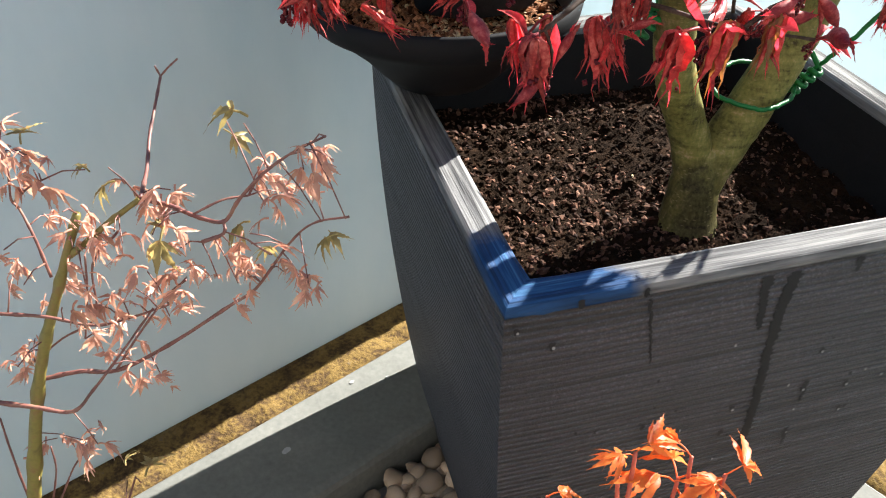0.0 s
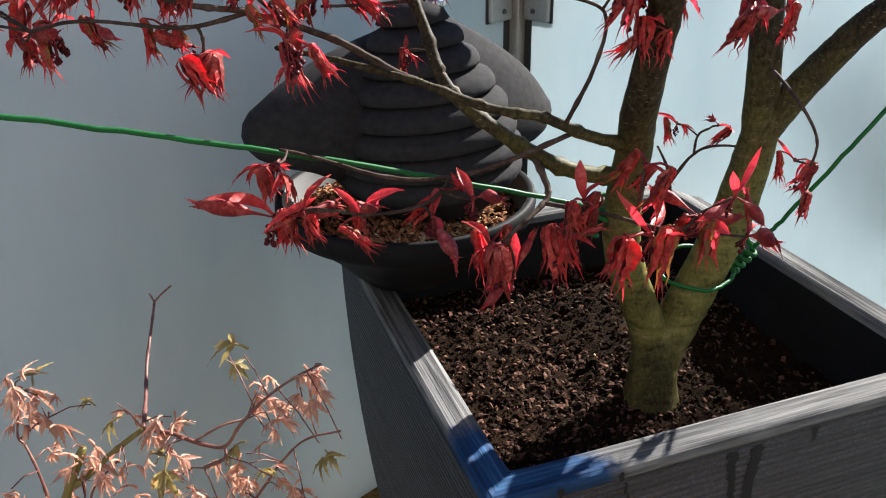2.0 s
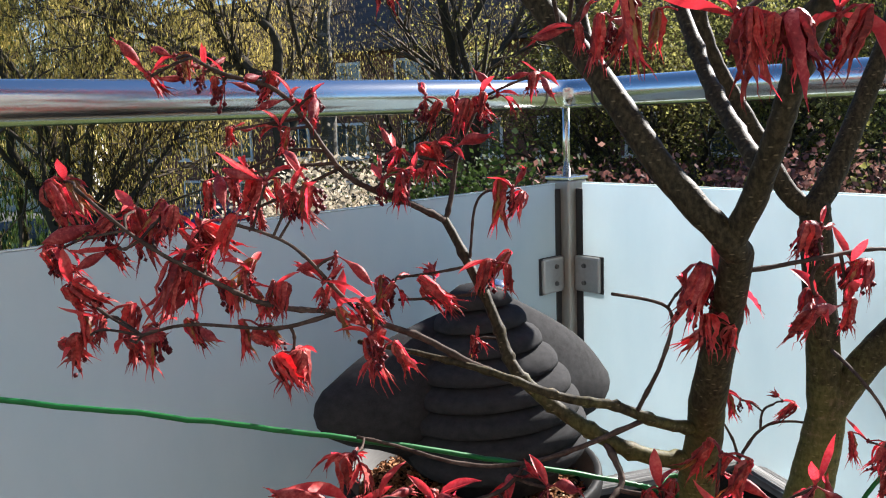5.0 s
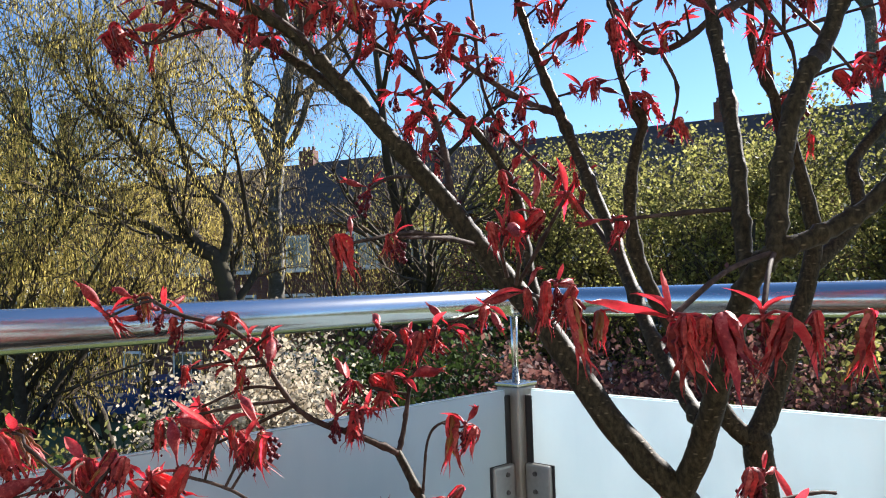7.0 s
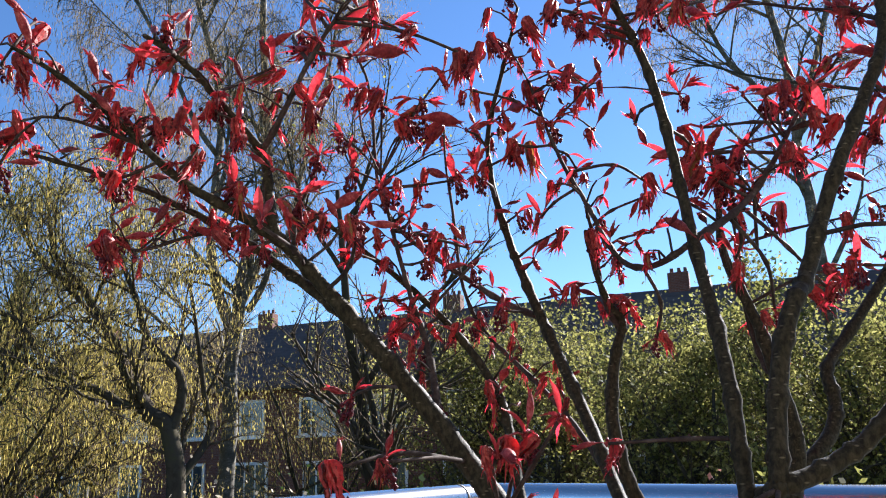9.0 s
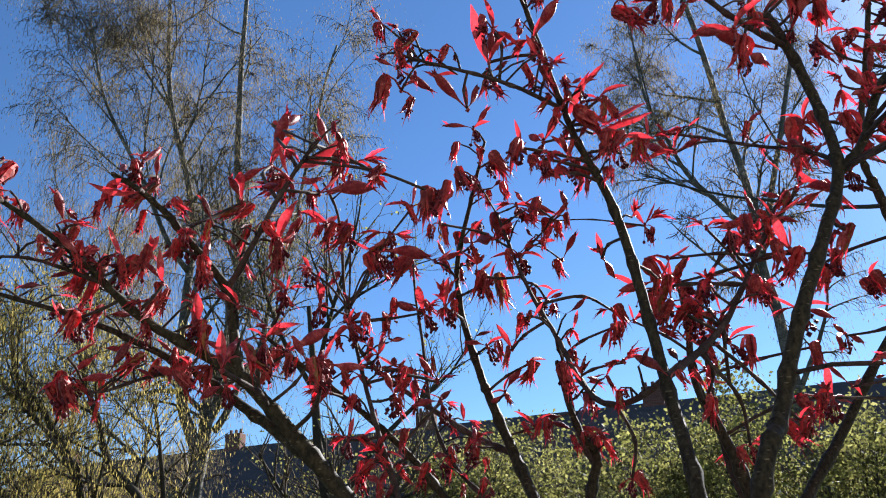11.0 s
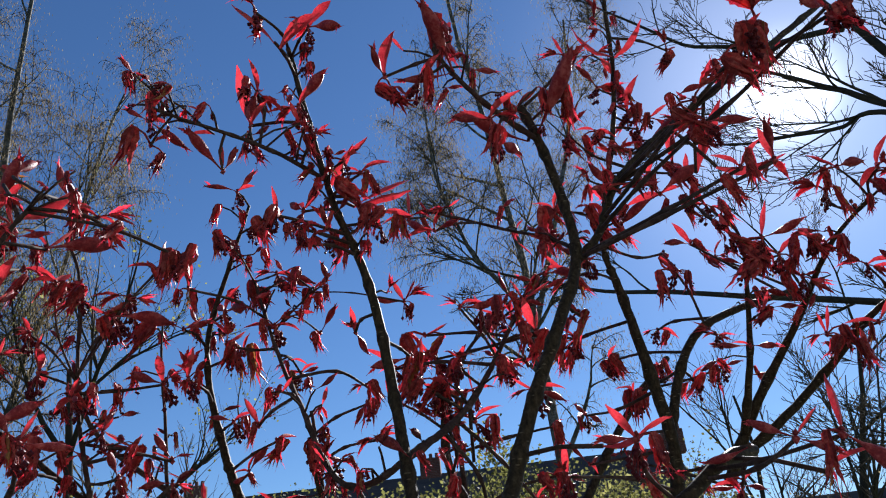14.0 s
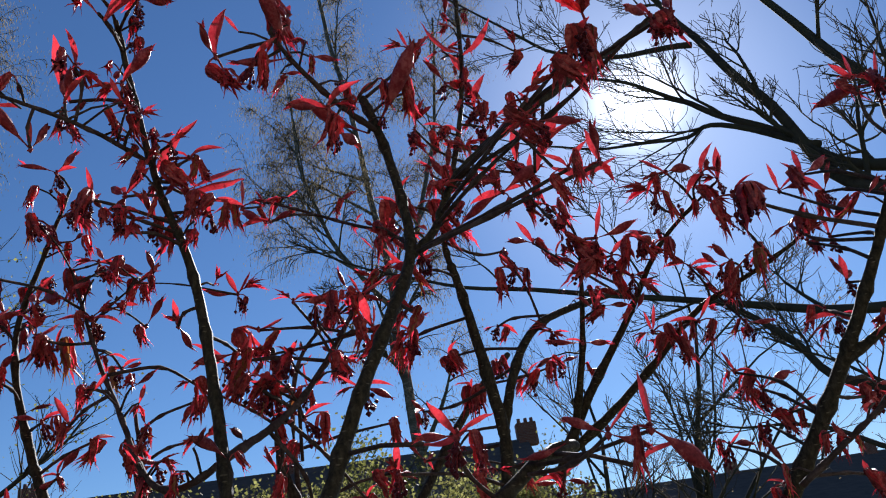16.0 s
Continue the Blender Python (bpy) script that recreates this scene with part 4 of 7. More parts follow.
def stalk(v, f, fi, idx, a, c, r):
    b, d = len(v), (c - a)
    u = d.orthogonal().normalized()
    w = d.normalized().cross(u)
    for p, rr in ((a, r), ((a + c) / 2 + Vector((0, 0, 0.12 * d.length)), r), (c, r * 0.8)):
        for k in range(4):
            v.append(p + rr * (math.cos(k * 1.571) * u + math.sin(k * 1.571) * w))
    for i in range(2):
        for k in range(4):
            f.append((b + i * 4 + k, b + i * 4 + (k + 1) % 4, b + i * 4 + 4 + (k + 1) % 4, b + i * 4 + 4 + k))
            fi.append(idx)


def drooping_leaf(v, f, fi, rng, size, mats, loose, beads):
    """A half-unfolded leaf on an arched stalk: pleated ragged lobes hang together like a crumpled closed umbrella."""
    hip = Vector((size * rng.uniform(0.22, 0.5), 0, size * rng.uniform(0.0, 0.16)))
    stalk(v, f, fi, 3, Vector((0, 0, 0)), hip, size * 0.026)
    m = Matrix.Translation(hip) @ Euler((rng.uniform(-0.3, 0.3), rng.uniform(-0.55, 0.1), rng.uniform(0, 6.28))).to_matrix().to_4x4()
    n = rng.choice((9, 10, 11))
    for k in range(n):
        th = 2 * math.pi * (k + rng.uniform(-0.3, 0.3)) / n
        out, side = Vector((math.cos(th), math.sin(th), 0)), Vector((-math.sin(th), math.cos(th), 0))
        ln, rad, wid = size * rng.uniform(0.65, 1.15), size * loose * rng.uniform(0.5, 1.3), size * rng.uniform(0.040, 0.074)
        fold, twist, flare, idx, b = rng.uniform(0.7, 1.7), rng.uniform(-0.7, 0.7), rng.uniform(-0.1, 0.7), rng.choice(mats), len(v)
        for a, w in PLEATED:
            w *= wid * rng.uniform(0.6, 1.3)
            r = rad * (0.12 + 0.88 * math.sin(min(1.0, a / 0.34) * 1.571)) * (1 - 0.45 * a) + flare * ln * max(0.0, a - 0.68)
            c = out * (r + size * 0.035 * rng.uniform(-1, 1)) + side * twist * ln * 0.3 * a * a + Vector((0, 0, -ln * a ** 1.15 + 0.05 * size * math.sin(min(1.0, a / 0.3) * 3.14)))
            for q in (-1, 0, 1):
                v.append(m @ (c + side * q * w - out * fold * abs(q) * w + Vector((0, 0, q * twist * w))))
        for i in range(len(PLEATED) - 1):
            for q in (0, 1):
                p = b + i * 3 + q
                f.append((p, p + 3, p + 4, p + 1))
                fi.append(idx)
    for _ in range(beads):
        p = m @ Vector((rng.uniform(-1, 1) * size * 0.16, rng.uniform(-1, 1) * size * 0.16, -size * rng.uniform(0.45, 0.85)))
        blob(v, f, fi, 2, p, size * rng.uniform(0.035, 0.06))


def fan_leaf(v, f, fi, rng, size):
    """A leaf that has just let go: narrow toothed fingers fanned out along the shoot, threads at their ends."""
    stalk(v, f, fi, 3, Vector((0, 0, 0)), Vector((size * 0.28, 0, size * 0.03)), size * 0.024)
    n = rng.choice((5, 6, 7))
    for k in range(n):
        m = Matrix.Translation((size * 0.26, 0, size * 0.03)) @ Euler((rng.uniform(-0.7, 0.7), rng.uniform(-0.2, 0.35), (k - (n - 1) / 2) * rng.uniform(0.14, 0.27))).to_matrix().to_4x4()
        lobe(v, f, fi, 0, m, size * rng.uniform(0.5, 0.85), size * rng.uniform(0.045, 0.07), rng.uniform(-0.1, 0.6), rng.uniform(0.4, 1.2))


def leaf_mesh(name, build):
    v, f, fi = [], [], []
    build(v, f, fi)
    me = mesh_of(name, v, f, RED, True, (AMBER, BUD, SCALE, PETAL), fi)
    for p in me.polygons:
        p.use_smooth = p.material_index > 1
    return me


def tassel(v, f, fi, rng, size):
    """A dense hanging clump of dark flower buds on short stalks."""
    c = Vector((size * rng.uniform(-0.3, 0.3), size * rng.uniform(-0.3, 0.3), -size * 0.62))
    for _ in range(17):
        d = Vector((rng.gauss(0, 1), rng.gauss(0, 1), rng.gauss(0, 1))).normalized()
        p = c + Vector((d.x * 0.36, d.y * 0.36, d.z * 0.5)) * size * rng.uniform(0.5, 1.0)
        stalk(v, f, fi, 3, Vector((0, 0, 0)), p, size * 0.022)
        blob(v, f, fi, 2, p, size * rng.uniform(0.085, 0.15))


def seeded(k, fn, *rest):
    return lambda v, f, fi: fn(v, f, fi, random.Random(k), *rest)


ORIGIN = Vector((0, 0, 0))
HANGING = [leaf_mesh("leaf", seeded(100 + k, drooping_leaf, 0.036 + 0.0012 * k, (0, 0, 0, 0, 1) if k % 4 == 0 else (0, 0, 0, 3), 0.13 + 0.028 * (k % 4), 7 if k % 2 else 0)) for k in range(12)]
AMBERS = [leaf_mesh("leaf", seeded(130 + k, drooping_leaf, 0.034 + 0.003 * k, (1, 1, 0), 0.19, 0)) for k in range(3)]
FANS = [leaf_mesh("leaf", seeded(150 + k, fan_leaf, 0.034 + 0.002 * k)) for k in range(6)]
PODS = [leaf_mesh("furled_leaf", seeded(210 + k, pod, 0.034 + 0.0018 * k)) for k in range(8)]
PETALS = [leaf_mesh("bract", seeded(190 + k, petal, 0.025 + 0.0022 * k)) for k in range(7)]
TASSELS = [leaf_mesh("tassel", seeded(170 + k, tassel, 0.017 + 0.0015 * k)) for k in range(5)]


def bud(v, f, fi):
    blob(v, f, fi, 3, ORIGIN, 0.0030)
    blob(v, f, fi, 3, Vector((0, 0, 0.003)), 0.0024)


TIP = leaf_mesh("shoot_tip", bud)


def shoot_tip(at, size, rng, low):
    """A shoot tip: two opposite arms of unfolding leaves, a bract or two, and often a clump of flower buds."""
    tip = part("shoot_tip", TIP, maple, "", Matrix.LocRotScale(at, Euler((rng.uniform(-0.2, 0.2), rng.uniform(-0.2, 0.2), rng.uniform(0, 6.28))), (size, size, size)))
    turn = rng.uniform(0, 6.28)
    big = 1.08 if at.z < 0.76 else 0.84
    far = 0.74 + 0.24 * min(1.0, max(0.0, (at.z - 1.30) / 0.2))

    def arm(name, kinds, a, tilt, s, label=""):
        part(name, rng.choice(kinds), tip, label, Matrix.LocRotScale((0, 0, 0.001), Euler((rng.uniform(-0.5, 0.5), tilt, a)), (s, s, s)))

    for k in range(2):
        a = turn + k * math.pi + rng.uniform(-0.5, 0.5)
        pick = rng.random()
        if pick < (0.55 if low else 0.40):
            kind = AMBERS if rng.random() < (0.13 if low else 0.03) else HANGING
            arm("leaf", kind, a, rng.uniform(-0.35, 0.25), rng.uniform(0.8, 1.25) * (1.08 * big if low else far))
        elif pick < (0.82 if low else 0.74):
            arm("furled_leaf", PODS, a, rng.uniform(-1.1, 0.5), rng.uniform(0.75, 1.25) * (1.12 * big if low else far))
        else:
            arm("leaf", FANS, a, rng.uniform(-0.8, 0.5), rng.uniform(0.75, 1.2) * (big if low else far))
        if rng.random() < (0.65 if low else 0.55):
            arm("bract", PETALS, a + rng.uniform(-0.4, 0.4), rng.uniform(-0.9, 0.1) if low else rng.uniform(-1.3, -0.1), rng.uniform(0.8, 1.3) * (1.15 * big if low else far))
    if rng.random() < (0.6 if low else 0.3):
        arm("leaf", HANGING, turn + 1.57 + rng.uniform(-0.6, 0.6), rng.uniform(-0.2, 0.4), rng.uniform(0.75, 1.15) * (big if low else 0.85 * far))
    if low and rng.random() < 0.35:
        arm("leaf", FANS, turn - 1.57 + rng.uniform(-0.6, 0.6), rng.uniform(0.3, 1.0), rng.uniform(0.7, 1.0))
    if rng.random() < 0.55:
        part("tassel", rng.choice(TASSELS), tip, "dark hanging flower buds", Matrix.Translation((0, 0, -0.001)))


maple = thing("japanese_maple", "red-leaved maple with forked olive-green stems growing in the planter", "tree")
BOUGHS, SPOTS = [], []
limb_rng = random.Random(31)


def limb(name, rows):
    """One stem, limb or twig: a few bends given as place and radius, smoothed, with swellings at the nodes."""
    if BOUGHS:
        near = np.vstack([b for b, _ in BOUGHS])
        gap = np.linalg.norm(near[:, :3] - np.array(rows[0][:3]), axis=1)
        if gap.min() < 0.05:
            rows = [(*near[gap.argmin(), :3], rows[0][3])] + list(rows[1:])
    a = spline(rows, 7)
    a[:, 3] = np.maximum(a[:, 3], 0.0009)
    for _ in range(10 if len(rows) < 6 else 24):
        a[1:-1, :3] = 0.25 * a[:-2, :3] + 0.5 * a[1:-1, :3] + 0.25 * a[2:, :3]
    for i in range(1, len(a)):
        if a[i, 3] < 0.008 and i % 6 == 3:
            a[i, 3] *= 1.28
        if 0 < i < len(a) - 1:
            a[i, :3] += np.array([limb_rng.uniform(-1, 1) for _ in range(3)]) * min(a[i, 3] * 0.10, 0.0004)
    a[:, 3] *= 0.95 if rows[0][3] > 0.014 else 0.96
    a[:, 3] = np.maximum(a[:, 3], 0.0013)
    # the upper limbs are slimmer
    a[:, 3] *= 1 - 0.24 * np.clip((a[:, 2] - 1.15) / 0.3, 0, 1)
    big = rows[0][3] > 0.0045
    if name == "trunk":
        a[:, 3] *= 1 + 0.16 * np.exp(-(a[:, 2] - 0.40) / 0.012)
    shape = a
    if big:
        # a rounded end
        d = a[-1, :3] - a[-3, :3]
        d /= np.linalg.norm(d)
        r = a[-1, 3]
        shape = np.vstack([a] + [np.array([[*(a[-1, :3] + d * r * k), r * w]]) for k, w in ((0.5, 0.87), (0.86, 0.5), (1.0, 0.06))])
    tb = Tubes()
    tb.add(shape, 18 if rows[0][3] > 0.015 else 10 if big else 7, 0.022, limb_rng)
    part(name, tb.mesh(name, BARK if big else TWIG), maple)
    BOUGHS.append((a, big))


def bunches(spots, size):
    for p in spots:
        SPOTS.append((Vector(p), size))


limb("trunk", [(0.252, 0.675, 0.394, 0.0308), (0.253, 0.685, 0.438, 0.0272), (0.258, 0.695, 0.469, 0.0240)])
limb("stem", [(0.255, 0.688, 0.433, 0.0227), (0.251, 0.695, 0.472, 0.0215), (0.235, 0.695, 0.517, 0.0202), (0.190, 0.660, 0.611, 0.0192), (0.194, 0.620, 0.721, 0.0166), (0.183, 0.605, 0.733, 0.0159), (0.184, 0.560, 0.829, 0.0137), (0.177, 0.520, 0.889, 0.0120)])
limb("stem", [(0.255, 0.688, 0.433, 0.0256), (0.270, 0.700, 0.469, 0.0250), (0.300, 0.715, 0.513, 0.0243), (0.337, 0.735, 0.587, 0.0232), (0.347, 0.740, 0.621, 0.0220), (0.358, 0.735, 0.699, 0.0188)])
limb("limb", [(0.173, 0.500, 0.897, 0.0116), (0.164, 0.505, 0.903, 0.0110), (0.131, 0.520, 0.939, 0.0105), (0.109, 0.540, 0.978, 0.0103), (0.084, 0.565, 1.026, 0.0099), (0.056, 0.590, 1.062, 0.0095), (0.025, 0.606, 1.112, 0.0089), (-0.002, 0.610, 1.146, 0.0082), (-0.047, 0.615, 1.200, 0.0074), (-0.084, 0.620, 1.244, 0.0066), (-0.111, 0.620, 1.273, 0.0059)])
limb("limb", [(-0.111, 0.620, 1.270, 0.0057), (-0.119, 0.625, 1.309, 0.0054), (-0.121, 0.630, 1.350, 0.0050), (-0.154, 0.630, 1.384, 0.0045), (-0.174, 0.625, 1.411, 0.0040), (-0.202, 0.620, 1.437, 0.0035), (-0.227, 0.615, 1.450, 0.0030)])
limb("limb", [(-0.121, 0.630, 1.350, 0.0037), (-0.102, 0.610, 1.390, 0.0033), (-0.085, 0.590, 1.419, 0.0029), (-0.068, 0.570, 1.440, 0.0025), (-0.055, 0.560, 1.458, 0.0021)])
limb("limb", [(-0.047, 0.615, 1.193, 0.0056), (-0.085, 0.640, 1.233, 0.0052), (-0.129, 0.650, 1.268, 0.0046), (-0.166, 0.660, 1.293, 0.0040), (-0.223, 0.670, 1.324, 0.0034), (-0.273, 0.680, 1.345, 0.0028), (-0.345, 0.690, 1.368, 0.0021)])
limb("limb", [(-0.104, 0.620, 1.267, 0.0057), (-0.147, 0.620, 1.295, 0.0050), (-0.199, 0.620, 1.321, 0.0043), (-0.235, 0.600, 1.363, 0.0035), (-0.295, 0.580, 1.402, 0.0027), (-0.316, 0.570, 1.411, 0.0020)])
limb("twig", [(-0.222, 0.610, 1.347, 0.0024), (-0.248, 0.600, 1.354, 0.0020), (-0.274, 0.590, 1.360, 0.0017), (-0.293, 0.580, 1.357, 0.0013)])
limb("twig", [(-0.155, 0.655, 1.287, 0.0020), (-0.191, 0.640, 1.275, 0.0017), (-0.224, 0.630, 1.259, 0.0014), (-0.243, 0.620, 1.269, 0.0012)])
limb("limb", [(0.086, 0.565, 1.024, 0.0048), (0.084, 0.600, 1.066, 0.0046), (0.084, 0.630, 1.116, 0.0044), (0.084, 0.650, 1.138, 0.0040), (0.054, 0.680, 1.197, 0.0036), (-0.003, 0.700, 1.257, 0.0032), (-0.065, 0.720, 1.309, 0.0028), (-0.099, 0.730, 1.340, 0.0023)])
limb("limb", [(0.027, 0.615, 1.120, 0.0037), (0.024, 0.640, 1.158, 0.0034), (0.018, 0.660, 1.194, 0.0030), (0.005, 0.680, 1.244, 0.0026), (-0.008, 0.700, 1.310, 0.0022), (-0.016, 0.710, 1.359, 0.0017)])
limb("limb", [(0.173, 0.500, 0.897, 0.0098), (0.177, 0.490, 0.932, 0.0094), (0.177, 0.478, 0.952, 0.0088), (0.179, 0.460, 0.978, 0.0082), (0.181, 0.440, 1.020, 0.0077), (0.186, 0.420, 1.053, 0.0072), (0.191, 0.400, 1.066, 0.0066)])
limb("limb", [(0.184, 0.420, 1.050, 0.0059), (0.185, 0.430, 1.076, 0.0056), (0.191, 0.440, 1.109, 0.0054), (0.200, 0.470, 1.167, 0.0054), (0.218, 0.530, 1.247, 0.0054), (0.216, 0.545, 1.318, 0.0054), (0.215, 0.560, 1.378, 0.0054), (0.205, 0.575, 1.447, 0.0051), (0.194, 0.585, 1.475, 0.0048), (0.181, 0.590, 1.532, 0.0044), (0.169, 0.600, 1.604, 0.0040), (0.154, 0.610, 1.693, 0.0036)])
limb("twig", [(0.180, 0.590, 1.526, 0.0033), (0.136, 0.570, 1.533, 0.0028), (0.094, 0.550, 1.531, 0.0024), (0.045, 0.530, 1.526, 0.0020), (0.020, 0.520, 1.525, 0.0017)])
limb("limb", [(0.218, 0.530, 1.247, 0.0040), (0.262, 0.560, 1.274, 0.0038), (0.308, 0.590, 1.305, 0.0035), (0.361, 0.620, 1.366, 0.0032), (0.413, 0.650, 1.435, 0.0029), (0.457, 0.670, 1.491, 0.0024)])
limb("twig", [(0.217, 0.530, 1.242, 0.0031), (0.195, 0.570, 1.230, 0.0030), (0.180, 0.610, 1.253, 0.0029), (0.177, 0.650, 1.313, 0.0028), (0.170, 0.690, 1.357, 0.0027), (0.164, 0.730, 1.419, 0.0025), (0.154, 0.740, 1.465, 0.0022), (0.149, 0.740, 1.482, 0.0019)])
limb("twig", [(0.164, 0.730, 1.419, 0.0018), (0.178, 0.730, 1.439, 0.0016), (0.198, 0.720, 1.458, 0.0014), (0.206, 0.720, 1.472, 0.0012)])
limb("limb", [(0.192, 0.400, 1.066, 0.0062), (0.201, 0.410, 1.105, 0.0062), (0.214, 0.420, 1.148, 0.0061), (0.236, 0.425, 1.192, 0.0061), (0.247, 0.440, 1.185, 0.0061), (0.278, 0.450, 1.252, 0.0061), (0.299, 0.450, 1.291, 0.0061), (0.337, 0.455, 1.358, 0.0061), (0.362, 0.460, 1.401, 0.0061), (0.369, 0.475, 1.458, 0.0061), (0.364, 0.490, 1.540, 0.0061), (0.356, 0.500, 1.582, 0.0061)])
limb("limb", [(0.364, 0.490, 1.540, 0.0041), (0.314, 0.480, 1.555, 0.0036), (0.269, 0.470, 1.579, 0.0030), (0.245, 0.460, 1.596, 0.0025)])
limb("twig", [(0.366, 0.470, 1.406, 0.0023), (0.378, 0.520, 1.452, 0.0023), (0.367, 0.580, 1.490, 0.0022), (0.336, 0.620, 1.521, 0.0021), (0.302, 0.640, 1.536, 0.0018)])
limb("limb", [(0.361, 0.460, 1.396, 0.0050), (0.395, 0.460, 1.430, 0.0049), (0.403, 0.455, 1.474, 0.0049), (0.465, 0.440, 1.531, 0.0049), (0.545, 0.420, 1.596, 0.0048), (0.628, 0.400, 1.661, 0.0047), (0.700, 0.390, 1.719, 0.0045)])
limb("limb", [(0.192, 0.400, 1.064, 0.0060), (0.212, 0.400, 1.072, 0.0058), (0.237, 0.400, 1.083, 0.0057), (0.262, 0.400, 1.098, 0.0056), (0.280, 0.390, 1.128, 0.0054), (0.386, 0.388, 1.214, 0.0054), (0.448, 0.409, 1.226, 0.0054)])
limb("limb", [(0.174, 0.478, 0.949, 0.0063), (0.177, 0.510, 0.965, 0.0062), (0.176, 0.560, 0.995, 0.0062), (0.176, 0.610, 1.035, 0.0062), (0.174, 0.660, 1.091, 0.0061), (0.162, 0.720, 1.172, 0.0060), (0.150, 0.760, 1.232, 0.0060), (0.133, 0.780, 1.297, 0.0055), (0.132, 0.790, 1.308, 0.0050), (0.105, 0.790, 1.410, 0.0044), (0.117, 0.790, 1.466, 0.0037), (0.138, 0.780, 1.547, 0.0030), (0.151, 0.780, 1.596, 0.0023)])
limb("limb", [(0.156, 0.790, 1.211, 0.0043), (0.128, 0.800, 1.244, 0.0039), (0.076, 0.820, 1.286, 0.0036), (0.021, 0.830, 1.327, 0.0032), (-0.017, 0.840, 1.383, 0.0028), (-0.012, 0.850, 1.516, 0.0025), (-0.039, 0.850, 1.568, 0.0021)])
limb("twig", [(0.173, 0.630, 1.060, 0.0028), (0.165, 0.700, 1.114, 0.0028), (0.148, 0.780, 1.162, 0.0028), (0.124, 0.800, 1.192, 0.0027), (0.082, 0.840, 1.251, 0.0025), (0.083, 0.860, 1.364, 0.0024), (0.071, 0.860, 1.421, 0.0020), (0.072, 0.860, 1.479, 0.0017)])
limb("stem", [(0.351, 0.735, 0.676, 0.0190), (0.348, 0.735, 0.756, 0.0170), (0.338, 0.730, 0.830, 0.0160), (0.331, 0.725, 0.884, 0.0152), (0.330, 0.725, 0.892, 0.0152)])
limb("limb", [(0.328, 0.725, 0.884, 0.0110), (0.305, 0.730, 0.906, 0.0102), (0.293, 0.740, 0.936, 0.0094), (0.276, 0.760, 0.981, 0.0088), (0.244, 0.770, 1.037, 0.0083), (0.226, 0.780, 1.109, 0.0075), (0.239, 0.790, 1.177, 0.0067), (0.249, 0.790, 1.213, 0.0058), (0.256, 0.790, 1.228, 0.0049), (0.235, 0.800, 1.251, 0.0041), (0.225, 0.810, 1.332, 0.0032)])
limb("limb", [(0.253, 0.790, 1.213, 0.0037), (0.236, 0.800, 1.253, 0.0033), (0.236, 0.810, 1.305, 0.0029), (0.231, 0.820, 1.366, 0.0025)])
limb("stem", [(0.330, 0.725, 0.895, 0.0126), (0.353, 0.730, 0.929, 0.0116), (0.375, 0.740, 0.978, 0.0106), (0.410, 0.750, 1.055, 0.0100), (0.418, 0.750, 1.102, 0.0088), (0.406, 0.760, 1.163, 0.0078), (0.399, 0.770, 1.231, 0.0067), (0.372, 0.790, 1.302, 0.0058), (0.389, 0.800, 1.371, 0.0046), (0.386, 0.810, 1.437, 0.0034)])
limb("limb", [(0.413, 0.750, 1.061, 0.0090), (0.451, 0.760, 1.087, 0.0086), (0.478, 0.770, 1.114, 0.0080), (0.485, 0.780, 1.149, 0.0077), (0.480, 0.790, 1.174, 0.0070), (0.544, 0.800, 1.226, 0.0066), (0.648, 0.800, 1.368, 0.0064), (0.738, 0.800, 1.445, 0.0059)])
limb("limb", [(0.393, 0.790, 1.143, 0.0043), (0.401, 0.790, 1.205, 0.0038), (0.396, 0.790, 1.396, 0.0033), (0.450, 0.800, 1.465, 0.0028), (0.498, 0.800, 1.513, 0.0022)])
limb("limb", [(0.352, 0.735, 0.680, 0.0166), (0.376, 0.730, 0.721, 0.0167), (0.413, 0.710, 0.780, 0.0148), (0.427, 0.680, 0.821, 0.0132), (0.529, 0.660, 0.881, 0.0120), (0.507, 0.620, 1.048, 0.0097), (0.544, 0.600, 1.257, 0.0083), (0.539, 0.600, 1.300, 0.0077), (0.516, 0.600, 1.441, 0.0068), (0.508, 0.600, 1.467, 0.0061)])
limb("limb", [(0.541, 0.600, 1.279, 0.0064), (0.563, 0.600, 1.338, 0.0064), (0.609, 0.600, 1.405, 0.0060), (0.704, 0.600, 1.443, 0.0056), (0.789, 0.600, 1.469, 0.0050)])
limb("limb", [(0.508, 0.600, 1.467, 0.0047), (0.499, 0.600, 1.505, 0.0046), (0.540, 0.600, 1.608, 0.0044), (0.578, 0.600, 1.742, 0.0043), (0.583, 0.600, 1.827, 0.0039), (0.591, 0.600, 1.888, 0.0035)])
limb("limb", [(0.663, 0.664, 1.245, 0.0078), (0.690, 0.617, 1.331, 0.0066), (0.719, 0.557, 1.403, 0.0053), (0.733, 0.501, 1.474, 0.0040), (0.754, 0.446, 1.509, 0.0026)])
limb("limb", [(0.666, 0.609, 1.290, 0.0057), (0.664, 0.589, 1.362, 0.0047), (0.661, 0.566, 1.423, 0.0037), (0.651, 0.540, 1.488, 0.0026)])
limb("limb", [(0.667, 0.644, 1.259, 0.0064), (0.718, 0.575, 1.320, 0.0057), (0.756, 0.498, 1.390, 0.0049), (0.767, 0.479, 1.401, 0.0041), (0.812, 0.386, 1.432, 0.0032), (0.822, 0.348, 1.456, 0.0024)])
